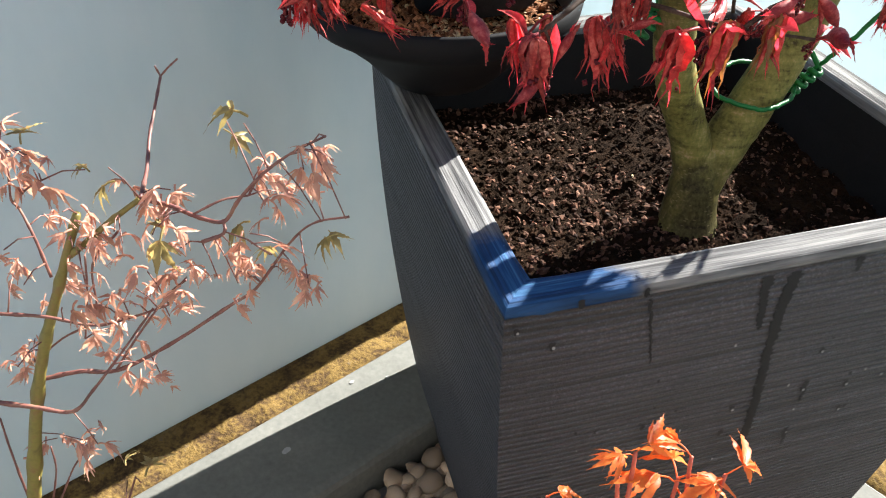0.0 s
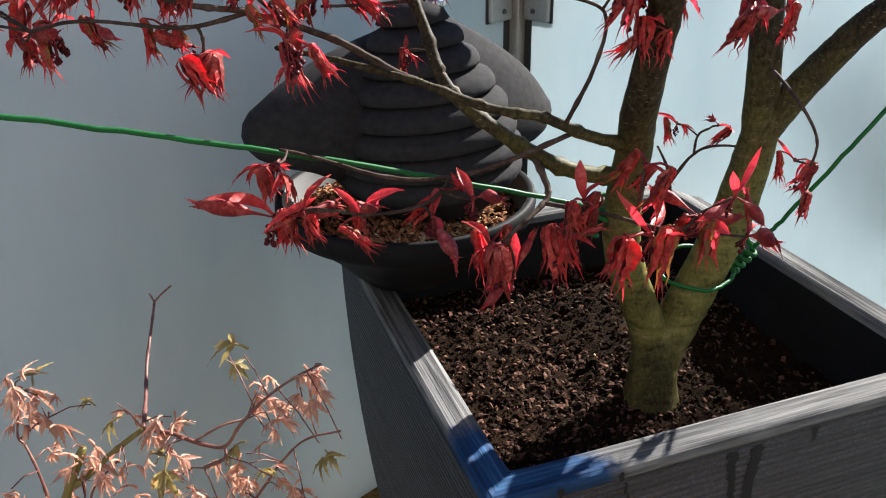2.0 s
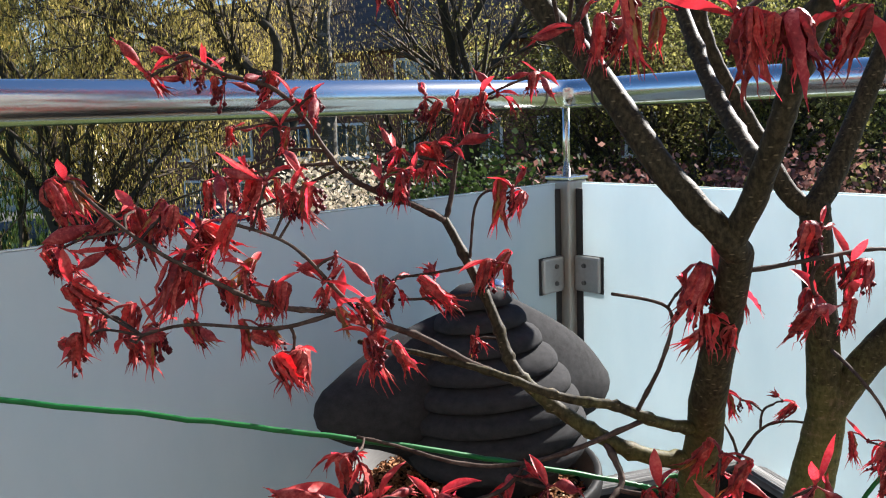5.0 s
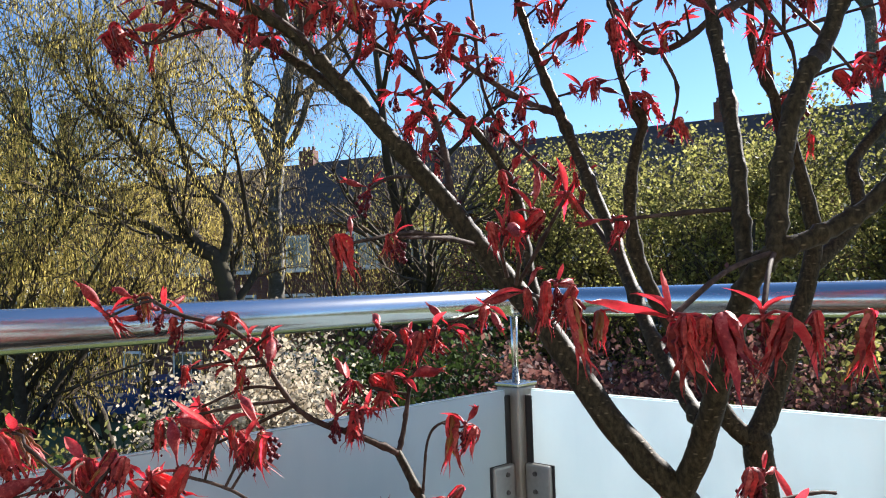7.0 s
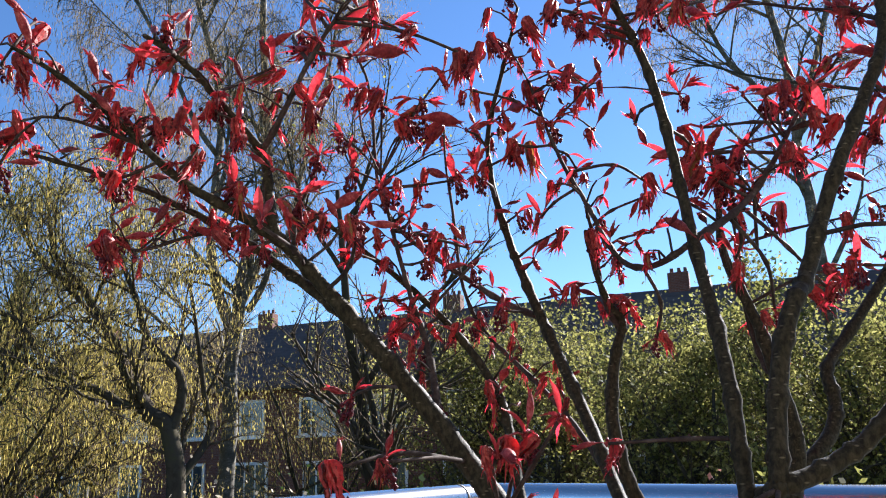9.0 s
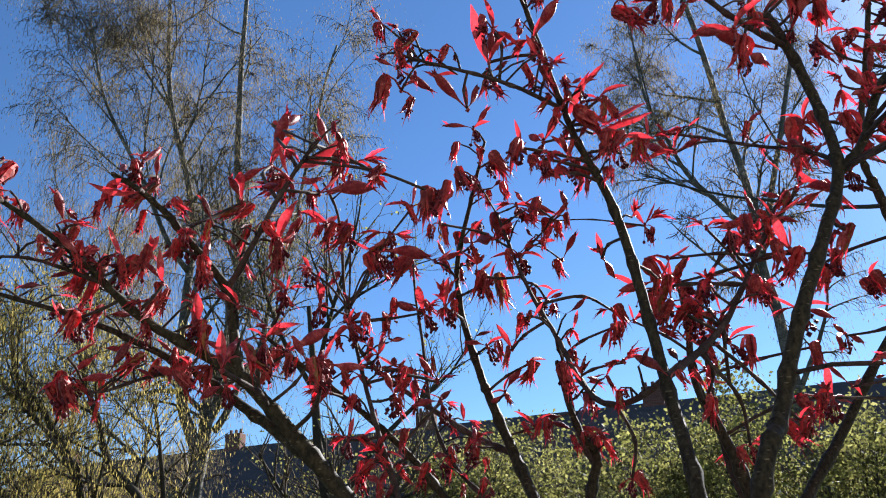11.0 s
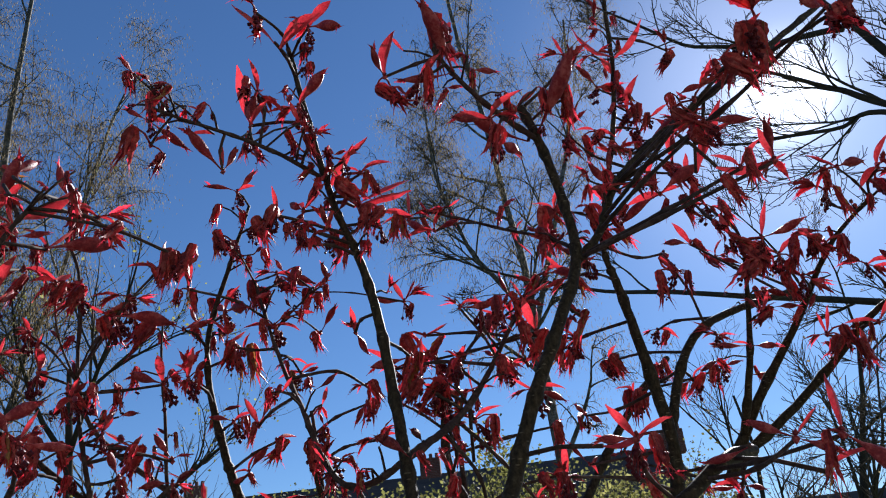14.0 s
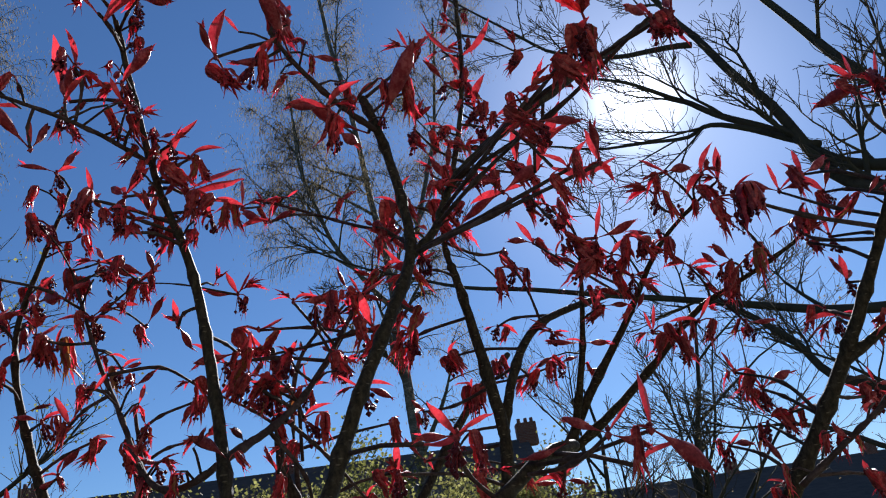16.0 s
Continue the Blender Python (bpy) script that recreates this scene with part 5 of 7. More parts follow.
limb("limb", [(0.654, 0.376, 1.171, 0.0082), (0.671, 0.341, 1.220, 0.0075), (0.682, 0.299, 1.278, 0.0069), (0.686, 0.270, 1.318, 0.0062), (0.686, 0.229, 1.374, 0.0054), (0.679, 0.194, 1.424, 0.0047)])
limb("limb", [(0.683, 0.303, 1.269, 0.0053), (0.695, 0.268, 1.288, 0.0045), (0.706, 0.232, 1.305, 0.0037)])
limb("twig", [(0.609, 0.334, 1.174, 0.0031), (0.629, 0.297, 1.200, 0.0026), (0.645, 0.259, 1.225, 0.0022)])
limb("limb", [(0.169, 0.620, 0.678, 0.0080), (0.138, 0.620, 0.693, 0.0074), (0.097, 0.620, 0.718, 0.0068), (0.059, 0.630, 0.742, 0.0063), (0.031, 0.640, 0.768, 0.0058), (0.023, 0.650, 0.786, 0.0054), (0.016, 0.665, 0.815, 0.0050), (-0.004, 0.690, 0.857, 0.0046), (-0.024, 0.720, 0.895, 0.0042)])
limb("limb", [(-0.024, 0.720, 0.895, 0.0036), (-0.057, 0.700, 0.916, 0.0032), (-0.081, 0.690, 0.926, 0.0029), (-0.104, 0.680, 0.938, 0.0026), (-0.125, 0.670, 0.959, 0.0023), (-0.157, 0.660, 1.025, 0.0022), (-0.197, 0.650, 1.027, 0.0019), (-0.227, 0.640, 1.047, 0.0016)])
limb("twig", [(-0.024, 0.720, 0.895, 0.0028), (-0.017, 0.730, 0.918, 0.0025), (-0.011, 0.740, 0.953, 0.0022), (-0.003, 0.750, 0.970, 0.0020), (0.015, 0.760, 1.008, 0.0017)])
limb("limb", [(0.178, 0.600, 0.707, 0.0056), (0.141, 0.585, 0.737, 0.0050), (0.105, 0.575, 0.761, 0.0044), (0.083, 0.575, 0.762, 0.0041), (0.047, 0.580, 0.771, 0.0037), (0.016, 0.585, 0.785, 0.0033), (-0.010, 0.590, 0.792, 0.0029), (-0.055, 0.595, 0.805, 0.0025), (-0.100, 0.600, 0.814, 0.0021)])
limb("limb", [(0.019, 0.600, 0.786, 0.0033), (-0.014, 0.595, 0.794, 0.0031), (-0.050, 0.590, 0.821, 0.0029), (-0.088, 0.580, 0.835, 0.0026), (-0.118, 0.570, 0.849, 0.0024), (-0.148, 0.560, 0.852, 0.0022), (-0.174, 0.550, 0.863, 0.0020), (-0.198, 0.545, 0.880, 0.0018), (-0.239, 0.540, 0.904, 0.0016), (-0.267, 0.530, 0.934, 0.0014), (-0.281, 0.520, 0.953, 0.0013)])
limb("twig", [(-0.112, 0.570, 0.844, 0.0019), (-0.149, 0.560, 0.839, 0.0017), (-0.176, 0.550, 0.842, 0.0014), (-0.220, 0.540, 0.850, 0.0012), (-0.249, 0.530, 0.845, 0.0010)])
limb("twig", [(-0.088, 0.580, 0.835, 0.0020), (-0.111, 0.570, 0.861, 0.0017), (-0.132, 0.560, 0.892, 0.0014), (-0.155, 0.560, 0.909, 0.0012), (-0.191, 0.550, 0.923, 0.0010)])
limb("twig", [(0.102, 0.620, 0.715, 0.0034), (0.114, 0.600, 0.689, 0.0029), (0.109, 0.590, 0.681, 0.0025), (0.089, 0.570, 0.673, 0.0020), (0.073, 0.560, 0.663, 0.0016)])
limb("twig", [(0.117, 0.600, 0.737, 0.0024), (0.077, 0.600, 0.714, 0.0022), (0.036, 0.600, 0.702, 0.0020), (-0.021, 0.600, 0.702, 0.0018), (-0.063, 0.600, 0.721, 0.0016), (-0.107, 0.600, 0.733, 0.0014)])
limb("twig", [(0.036, 0.600, 0.702, 0.0021), (0.015, 0.580, 0.691, 0.0019), (-0.013, 0.570, 0.687, 0.0016), (-0.041, 0.560, 0.690, 0.0014), (-0.058, 0.555, 0.696, 0.0011)])
limb("twig", [(0.109, 0.590, 0.681, 0.0021), (0.154, 0.570, 0.678, 0.0019), (0.185, 0.550, 0.674, 0.0016), (0.209, 0.540, 0.673, 0.0013)])
limb("twig", [(0.125, 0.570, 0.755, 0.0020), (0.136, 0.560, 0.799, 0.0017), (0.141, 0.550, 0.836, 0.0014), (0.129, 0.545, 0.850, 0.0011), (0.091, 0.535, 0.860, 0.0008)])
limb("twig", [(0.180, 0.520, 0.870, 0.0020), (0.232, 0.540, 0.877, 0.0018), (0.292, 0.560, 0.881, 0.0017), (0.319, 0.570, 0.877, 0.0015)])
limb("twig", [(0.334, 0.720, 0.749, 0.0022), (0.354, 0.680, 0.740, 0.0018), (0.375, 0.660, 0.704, 0.0014), (0.367, 0.650, 0.680, 0.0010)])
limb("twig", [(0.295, 0.800, 0.582, 0.0022), (0.288, 0.800, 0.623, 0.0017), (0.273, 0.800, 0.651, 0.0013)])
limb("twig", [(0.291, 0.800, 0.603, 0.0019), (0.314, 0.790, 0.650, 0.0017), (0.350, 0.780, 0.655, 0.0014), (0.374, 0.770, 0.652, 0.0012)])
limb("twig", [(0.308, 0.790, 0.650, 0.0015), (0.312, 0.790, 0.666, 0.0012), (0.324, 0.790, 0.672, 0.0009)])
limb("twig", [(0.035, 0.680, 0.796, 0.0015), (0.028, 0.680, 0.770, 0.0013), (0.038, 0.660, 0.754, 0.0010)])
limb("twig", [(0.002, 0.690, 0.859, 0.0015), (-0.001, 0.700, 0.881, 0.0013), (0.006, 0.710, 0.919, 0.0012), (0.035, 0.720, 0.925, 0.0010)])
limb("twig", [(0.003, 0.680, 0.828, 0.0015), (-0.035, 0.670, 0.832, 0.0012), (-0.070, 0.670, 0.832, 0.0010)])
limb("twig", [(-0.014, 0.690, 0.850, 0.0015), (-0.044, 0.680, 0.852, 0.0012), (-0.070, 0.670, 0.853, 0.0010)])
bunches([(-0.107, 0.570, 0.730), (-0.112, 0.570, 0.686), (-0.089, 0.570, 0.690), (-0.043, 0.570, 0.683), (0.014, 0.570, 0.681), (0.047, 0.570, 0.695), (0.061, 0.570, 0.653), (0.081, 0.570, 0.621), (0.124, 0.570, 0.656), (0.137, 0.570, 0.689)], 1.00)
bunches([(0.175, 0.540, 0.729), (0.186, 0.540, 0.669), (0.223, 0.540, 0.684), (0.249, 0.540, 0.700), (0.214, 0.540, 0.667), (0.264, 0.540, 0.665)], 1.00)
bunches([(-0.088, 0.565, 0.827), (-0.080, 0.565, 0.814), (-0.148, 0.565, 0.816), (-0.111, 0.565, 0.891), (-0.122, 0.565, 0.871), (-0.160, 0.565, 0.868), (-0.177, 0.565, 0.881), (-0.202, 0.565, 0.873), (-0.220, 0.565, 0.844), (-0.250, 0.565, 0.841), (-0.271, 0.565, 0.833), (-0.289, 0.565, 0.851), (-0.304, 0.565, 0.836), (-0.310, 0.565, 0.876), (-0.273, 0.565, 0.904), (-0.259, 0.565, 0.931), (-0.234, 0.565, 0.930), (-0.212, 0.565, 0.914), (-0.191, 0.565, 0.921), (-0.160, 0.565, 0.948), (-0.141, 0.565, 0.940), (-0.129, 0.565, 0.947), (-0.308, 0.565, 0.955), (-0.278, 0.565, 0.924)], 1.00)
bunches([(-0.317, 0.565, 0.905), (-0.236, 0.565, 0.882), (-0.171, 0.565, 0.838), (-0.111, 0.565, 0.849), (-0.094, 0.565, 0.853)], 1.00)
bunches([(-0.002, 0.670, 0.792), (-0.074, 0.670, 0.846), (-0.037, 0.670, 0.844), (0.017, 0.670, 0.860), (0.035, 0.670, 0.926), (-0.079, 0.670, 0.938), (-0.055, 0.670, 0.942)], 1.00)
bunches([(0.150, 0.550, 0.861), (0.175, 0.550, 0.863), (0.171, 0.550, 0.831), (0.251, 0.550, 0.900), (0.249, 0.550, 0.846), (0.275, 0.550, 0.872), (0.271, 0.550, 0.841)], 1.00)
bunches([(0.372, 0.660, 0.650), (0.356, 0.660, 0.682)], 0.70)
bunches([(0.288, 0.790, 0.679), (0.334, 0.790, 0.675)], 0.60)
bunches([(-0.058, 0.500, 1.083), (-0.028, 0.500, 1.086), (0.067, 0.500, 1.100), (0.092, 0.500, 1.111), (0.125, 0.500, 1.094), (0.061, 0.500, 1.045), (0.047, 0.500, 1.088), (0.083, 0.500, 1.050)], 1.00)
bunches([(-0.269, 0.660, 1.034), (-0.246, 0.660, 1.048), (-0.223, 0.660, 1.037), (-0.207, 0.660, 1.027), (-0.173, 0.660, 1.031), (-0.152, 0.660, 1.011), (-0.163, 0.660, 0.987), (-0.133, 0.660, 1.015), (-0.202, 0.660, 0.988), (-0.194, 0.660, 0.954), (-0.191, 0.660, 0.919), (-0.214, 0.660, 0.945), (-0.242, 0.660, 0.882), (-0.279, 0.660, 0.908)], 1.00)
bunches([(-0.038, 0.740, 1.010), (-0.008, 0.740, 1.004), (0.014, 0.740, 1.008), (0.030, 0.740, 1.010), (0.069, 0.740, 1.028), (-0.070, 0.740, 0.962), (-0.015, 0.740, 0.960), (-0.031, 0.740, 0.966)], 1.00)
bunches([(-0.320, 0.620, 1.461), (-0.341, 0.620, 1.417), (-0.311, 0.620, 1.424), (-0.205, 0.620, 1.462), (-0.234, 0.620, 1.427), (-0.261, 0.620, 1.399), (-0.246, 0.620, 1.358), (-0.328, 0.620, 1.366), (-0.336, 0.620, 1.330), (-0.241, 0.620, 1.320), (-0.241, 0.620, 1.266), (-0.224, 0.620, 1.250), (-0.212, 0.620, 1.370), (-0.178, 0.620, 1.350), (-0.166, 0.620, 1.398), (-0.196, 0.620, 1.334), (-0.148, 0.620, 1.315), (-0.128, 0.620, 1.280), (-0.115, 0.620, 1.331)], 1.00)
bunches([(-0.087, 0.500, 1.268), (-0.047, 0.500, 1.252), (-0.114, 0.500, 1.247)], 1.00)
bunches([(-0.085, 0.680, 1.540), (-0.034, 0.680, 1.517), (-0.096, 0.680, 1.498), (-0.011, 0.680, 1.506), (-0.122, 0.680, 1.457), (-0.067, 0.680, 1.447), (-0.040, 0.680, 1.436), (-0.017, 0.680, 1.425), (0.010, 0.680, 1.408), (0.022, 0.680, 1.427), (0.045, 0.680, 1.458), (0.073, 0.680, 1.441), (-0.056, 0.680, 1.388), (-0.045, 0.680, 1.354), (-0.077, 0.680, 1.365), (-0.018, 0.680, 1.332), (0.009, 0.680, 1.304), (0.024, 0.680, 1.266), (-0.018, 0.680, 1.228), (-0.003, 0.680, 1.208), (-0.044, 0.680, 1.271), (0.067, 0.680, 1.261), (-0.044, 0.680, 1.142)], 1.00)
bunches([(0.133, 0.760, 1.601), (0.151, 0.760, 1.559), (0.117, 0.760, 1.543), (0.157, 0.760, 1.482), (0.219, 0.760, 1.484), (0.178, 0.760, 1.503), (0.123, 0.760, 1.453), (0.143, 0.760, 1.407), (0.081, 0.760, 1.431), (0.226, 0.760, 1.436), (0.203, 0.760, 1.389), (0.133, 0.760, 1.336), (0.176, 0.760, 1.317), (0.149, 0.760, 1.286), (0.237, 0.760, 1.293), (0.113, 0.760, 1.232), (0.178, 0.760, 1.250), (0.022, 0.760, 1.214), (0.227, 0.760, 1.331), (0.275, 0.760, 1.358), (0.302, 0.760, 1.365), (0.284, 0.760, 1.319)], 1.00)
bunches([(0.163, 0.600, 1.494), (0.189, 0.600, 1.472), (0.240, 0.600, 1.486), (0.270, 0.600, 1.500), (0.298, 0.600, 1.490), (0.208, 0.600, 1.376), (0.260, 0.600, 1.355), (0.268, 0.600, 1.334), (0.309, 0.600, 1.351), (0.339, 0.600, 1.409), (0.316, 0.600, 1.408), (0.399, 0.600, 1.388), (0.387, 0.600, 1.422), (0.365, 0.600, 1.353), (0.318, 0.600, 1.297), (0.289, 0.600, 1.324), (0.290, 0.600, 1.250), (0.321, 0.600, 1.205), (0.373, 0.600, 1.225), (0.210, 0.600, 1.180), (0.409, 0.600, 1.246), (0.444, 0.600, 1.384), (0.421, 0.600, 1.454), (0.454, 0.600, 1.455)], 1.00)
bunches([(0.108, 0.560, 1.687), (0.161, 0.560, 1.682), (0.110, 0.560, 1.590), (0.104, 0.560, 1.551), (0.149, 0.560, 1.582), (0.164, 0.560, 1.552), (0.191, 0.560, 1.530), (0.207, 0.560, 1.519), (0.081, 0.560, 1.500), (0.018, 0.560, 1.540), (0.021, 0.560, 1.516), (0.147, 0.560, 1.454), (0.156, 0.560, 1.438), (0.127, 0.560, 1.464), (0.225, 0.560, 1.478), (0.051, 0.560, 1.414), (-0.001, 0.560, 1.431)], 1.00)
bunches([(-0.083, 0.620, 1.449), (-0.049, 0.620, 1.440), (-0.083, 0.620, 1.390), (-0.191, 0.620, 1.446), (-0.193, 0.620, 1.375), (-0.146, 0.620, 1.368), (-0.056, 0.620, 1.281), (-0.074, 0.620, 1.290), (-0.150, 0.620, 1.277), (-0.121, 0.620, 1.264)], 1.00)
bunches([(0.031, 0.720, 1.424), (0.117, 0.720, 1.403), (0.165, 0.720, 1.424), (0.149, 0.720, 1.322), (0.261, 0.720, 1.365), (0.060, 0.720, 1.360), (0.082, 0.720, 1.366), (0.039, 0.720, 1.300), (0.071, 0.720, 1.289), (0.206, 0.720, 1.300)], 1.00)
bunches([(0.397, 0.470, 1.634), (0.384, 0.470, 1.577), (0.300, 0.470, 1.537), (0.307, 0.470, 1.517), (0.270, 0.470, 1.632), (0.200, 0.470, 1.562), (0.233, 0.470, 1.567), (0.377, 0.470, 1.406), (0.359, 0.470, 1.353), (0.303, 0.470, 1.286)], 1.00)
bunches([(0.550, 0.600, 1.776), (0.583, 0.600, 1.746), (0.680, 0.600, 1.817), (0.545, 0.600, 1.723), (0.585, 0.600, 1.695), (0.617, 0.600, 1.691), (0.595, 0.600, 1.671), (0.487, 0.600, 1.641), (0.527, 0.600, 1.654), (0.551, 0.600, 1.626), (0.638, 0.600, 1.628), (0.544, 0.600, 1.572), (0.502, 0.600, 1.582), (0.589, 0.600, 1.599), (0.658, 0.600, 1.615), (0.515, 0.600, 1.518), (0.647, 0.600, 1.582), (0.675, 0.600, 1.570), (0.498, 0.600, 1.538), (0.589, 0.600, 1.497), (0.448, 0.600, 1.533), (0.606, 0.600, 1.578)], 1.00)
bunches([(0.302, 0.700, 1.455), (0.323, 0.700, 1.417), (0.333, 0.700, 1.391), (0.407, 0.700, 1.394), (0.374, 0.700, 1.355), (0.286, 0.700, 1.378), (0.496, 0.700, 1.410), (0.344, 0.700, 1.296), (0.416, 0.700, 1.441), (0.468, 0.700, 1.320), (0.514, 0.700, 1.333), (0.560, 0.700, 1.399), (0.587, 0.700, 1.360), (0.644, 0.700, 1.444), (0.636, 0.700, 1.395), (0.507, 0.700, 1.278), (0.552, 0.700, 1.290), (0.585, 0.700, 1.278), (0.463, 0.700, 1.267), (0.776, 0.700, 1.561), (0.736, 0.700, 1.574), (0.735, 0.700, 1.398)], 1.00)
bunches([(0.369, 0.302, 1.454), (0.378, 0.306, 1.439), (0.386, 0.259, 1.477), (0.388, 0.248, 1.484), (0.402, 0.307, 1.405), (0.417, 0.290, 1.403), (0.415, 0.213, 1.478), (0.424, 0.202, 1.476)], 1.00)
bunches([(0.621, 0.532, 1.515), (0.591, 0.591, 1.469), (0.632, 0.536, 1.490), (0.644, 0.541, 1.459), (0.668, 0.512, 1.462), (0.685, 0.483, 1.471), (0.654, 0.516, 1.483), (0.690, 0.450, 1.510), (0.693, 0.430, 1.528), (0.717, 0.403, 1.516), (0.728, 0.394, 1.506), (0.746, 0.397, 1.463), (0.724, 0.456, 1.429), (0.743, 0.432, 1.420), (0.757, 0.407, 1.423), (0.697, 0.474, 1.461), (0.686, 0.506, 1.434), (0.627, 0.590, 1.396), (0.653, 0.571, 1.377), (0.728, 0.489, 1.352), (0.734, 0.472, 1.372), (0.704, 0.513, 1.372), (0.660, 0.549, 1.409), (0.610, 0.623, 1.353)], 1.00)
bunches([(0.762, 0.435, 1.360), (0.749, 0.421, 1.423)], 1.00)
bunches([(0.314, 0.375, 1.225), (0.385, 0.312, 1.210), (0.402, 0.292, 1.208)], 1.25)
bunches([(0.542, 0.272, 1.389), (0.467, 0.447, 1.206), (0.425, 0.482, 1.223), (0.451, 0.459, 1.217)], 1.00)
bunches([(0.698, 0.317, 1.445), (0.706, 0.294, 1.453), (0.719, 0.286, 1.432), (0.709, 0.323, 1.413), (0.719, 0.318, 1.394), (0.728, 0.300, 1.393), (0.705, 0.403, 1.275), (0.707, 0.410, 1.243), (0.718, 0.390, 1.249), (0.691, 0.418, 1.296), (0.732, 0.332, 1.331), (0.740, 0.306, 1.350), (0.755, 0.322, 1.257), (0.738, 0.326, 1.323), (0.752, 0.330, 1.248), (0.686, 0.444, 1.231), (0.711, 0.415, 1.186), (0.749, 0.353, 1.182), (0.708, 0.219, 1.513), (0.718, 0.207, 1.502)], 1.00)


def dress_maple():
    """Hangs the leaf bunches, each on a thin shoot from the nearest limb."""
    rng = random.Random(77)
    pts = np.vstack([a for a, _ in BOUGHS])
    shoots = Tubes()
    for k, (p, size) in enumerate(SPOTS):
        q = np.array(p)
        d = np.linalg.norm(pts[:, :3] - q, axis=1) + 0.5 * np.maximum(0, pts[:, 2] - q[2])
        i = int(d.argmin())
        root = pts[i, :3]
        gap = q - root
        ln = np.linalg.norm(gap)
        if ln > 0.006:
            mid = root + gap * 0.5 + np.array([rng.uniform(-1, 1), rng.uniform(-1, 1), rng.uniform(-0.6, 1)]) * min(0.010, 0.12 * ln)
            r0 = min(pts[i, 3] * 0.85, 0.0013 + 0.006 * ln, 0.0021)
            rows = spline([(*root, r0), (*mid, r0 * 0.85), (*q, 0.0013)], 5)
            rows[5, 3] *= 1.5
            shoots.add(rows, 6, 0.05, rng)
        shoot_tip(p, size * rng.uniform(0.8, 1.1), rng, q[2] < 0.98)
    # small half-open shoots along the thin upper twigs, too many to pick apart
    vv, ff, fi = [], [], []
    for a, big in BOUGHS:
        for i in range(2, len(a) - 1):
            if a[i, 2] < 1.12 or a[i, 3] > 0.0042 or rng.random() > 0.44:
                continue
            th = rng.uniform(0, 6.28)
            out = np.array([math.cos(th), math.sin(th), rng.uniform(0.1, 0.9)]) * rng.uniform(0.008, 0.035)
            q = a[i, :3] + out
            shoots.add([(*a[i, :3], 0.0011), (*(a[i, :3] + out * 0.6 + np.array([0, 0, 0.003])), 0.0010), (*q, 0.0009)], 5)
            for me in (rng.choice(PODS), rng.choice(HANGING), rng.choice(TASSELS), rng.choice(PETALS), rng.choice(FANS))[rng.choice((0, 0, 1, 3)):][:rng.choice((1, 2, 2))]:
                s = rng.uniform(0.4, 0.75)
                m = np.array(Matrix.LocRotScale(q, Euler((rng.uniform(-0.4, 0.4), rng.uniform(-0.9, 0.3), rng.uniform(0, 6.28))), (s, s, s)))
                co = np.array([v.co[:] for v in me.vertices]) @ m[:3, :3].T + m[:3, 3]
                b = len(vv)
                vv += list(co)
                for pl in me.polygons:
                    ff.append(tuple(b + k for k in pl.vertices))
                    fi.append(pl.material_index)
    part("opening_growth", mesh_of("opening_growth", vv, ff, RED, False, (AMBER, BUD, SCALE, PETAL), fi), maple)["kind"] = "stuff"
    part("fine_growth", shoots.mesh("fine_growth", TWIG), maple)["kind"] = "stuff"


def long_bunch(node, ends, seed):
    """A pair of opened shoots: long smooth red arms from one node, with ragged leaves hanging off them."""
    rng = random.Random(seed)
    node = Vector(node)
    pts = np.vstack([a for a, _ in BOUGHS])
    d = np.linalg.norm(pts[:, :3] - np.array(node), axis=1)
    root = Vector(pts[d.argmin(), :3])
    tb = Tubes()
    tb.add(spline([(*root, 0.0016), (*(root.lerp(node, 0.5) + Vector((0, 0, 0.006))), 0.0015), (*node, 0.0016)], 6), 8)
    part("twig", tb.mesh("twig", TWIG), maple)
    tip = part("shoot_tip", TIP, maple, "", Matrix.Translation(node))
    for a in (rng.uniform(0, 3), rng.uniform(3, 6)):
        part("bract", rng.choice(PETALS), tip, "", Matrix.LocRotScale((0, 0, 0.001), Euler((rng.uniform(-0.5, 0.5), rng.uniform(-1.3, -0.8), a)), (0.65, 0.9, 0.9)))
    for e in ends:
        v = Vector(e) - node
        part("bract", PETALS[rng.choice((1, 2, 3))], tip, "long smooth coral-red bract", Matrix.LocRotScale((0, 0, 0), v.to_track_quat("X", "Z"), (v.length / 0.029, 1.8, 1.8)))
        h = math.atan2(v.y, v.x)
        for share, s in ((0.55, rng.uniform(0.6, 0.75)), (0.9, rng.uniform(0.8, 1.0))):
            kind = AMBERS if share < 0.6 and rng.random() < 0.5 else HANGING
            part("leaf", rng.choice(kind), tip, "", Matrix.LocRotScale(v * share, Euler((rng.uniform(-0.2, 0.2), rng.uniform(-0.2, 0.2), h + rng.uniform(-0.8, 0.8))), (s, s, s)))
    part("leaf", rng.choice(HANGING), tip, "", Matrix.LocRotScale((0, 0, 0), Euler((0, 0, rng.uniform(0, 6.28))), (0.75, 0.75, 0.75)))
    part("tassel", rng.choice(TASSELS), tip, "dark hanging flower buds", Matrix.Translation((0, 0, -0.001)))


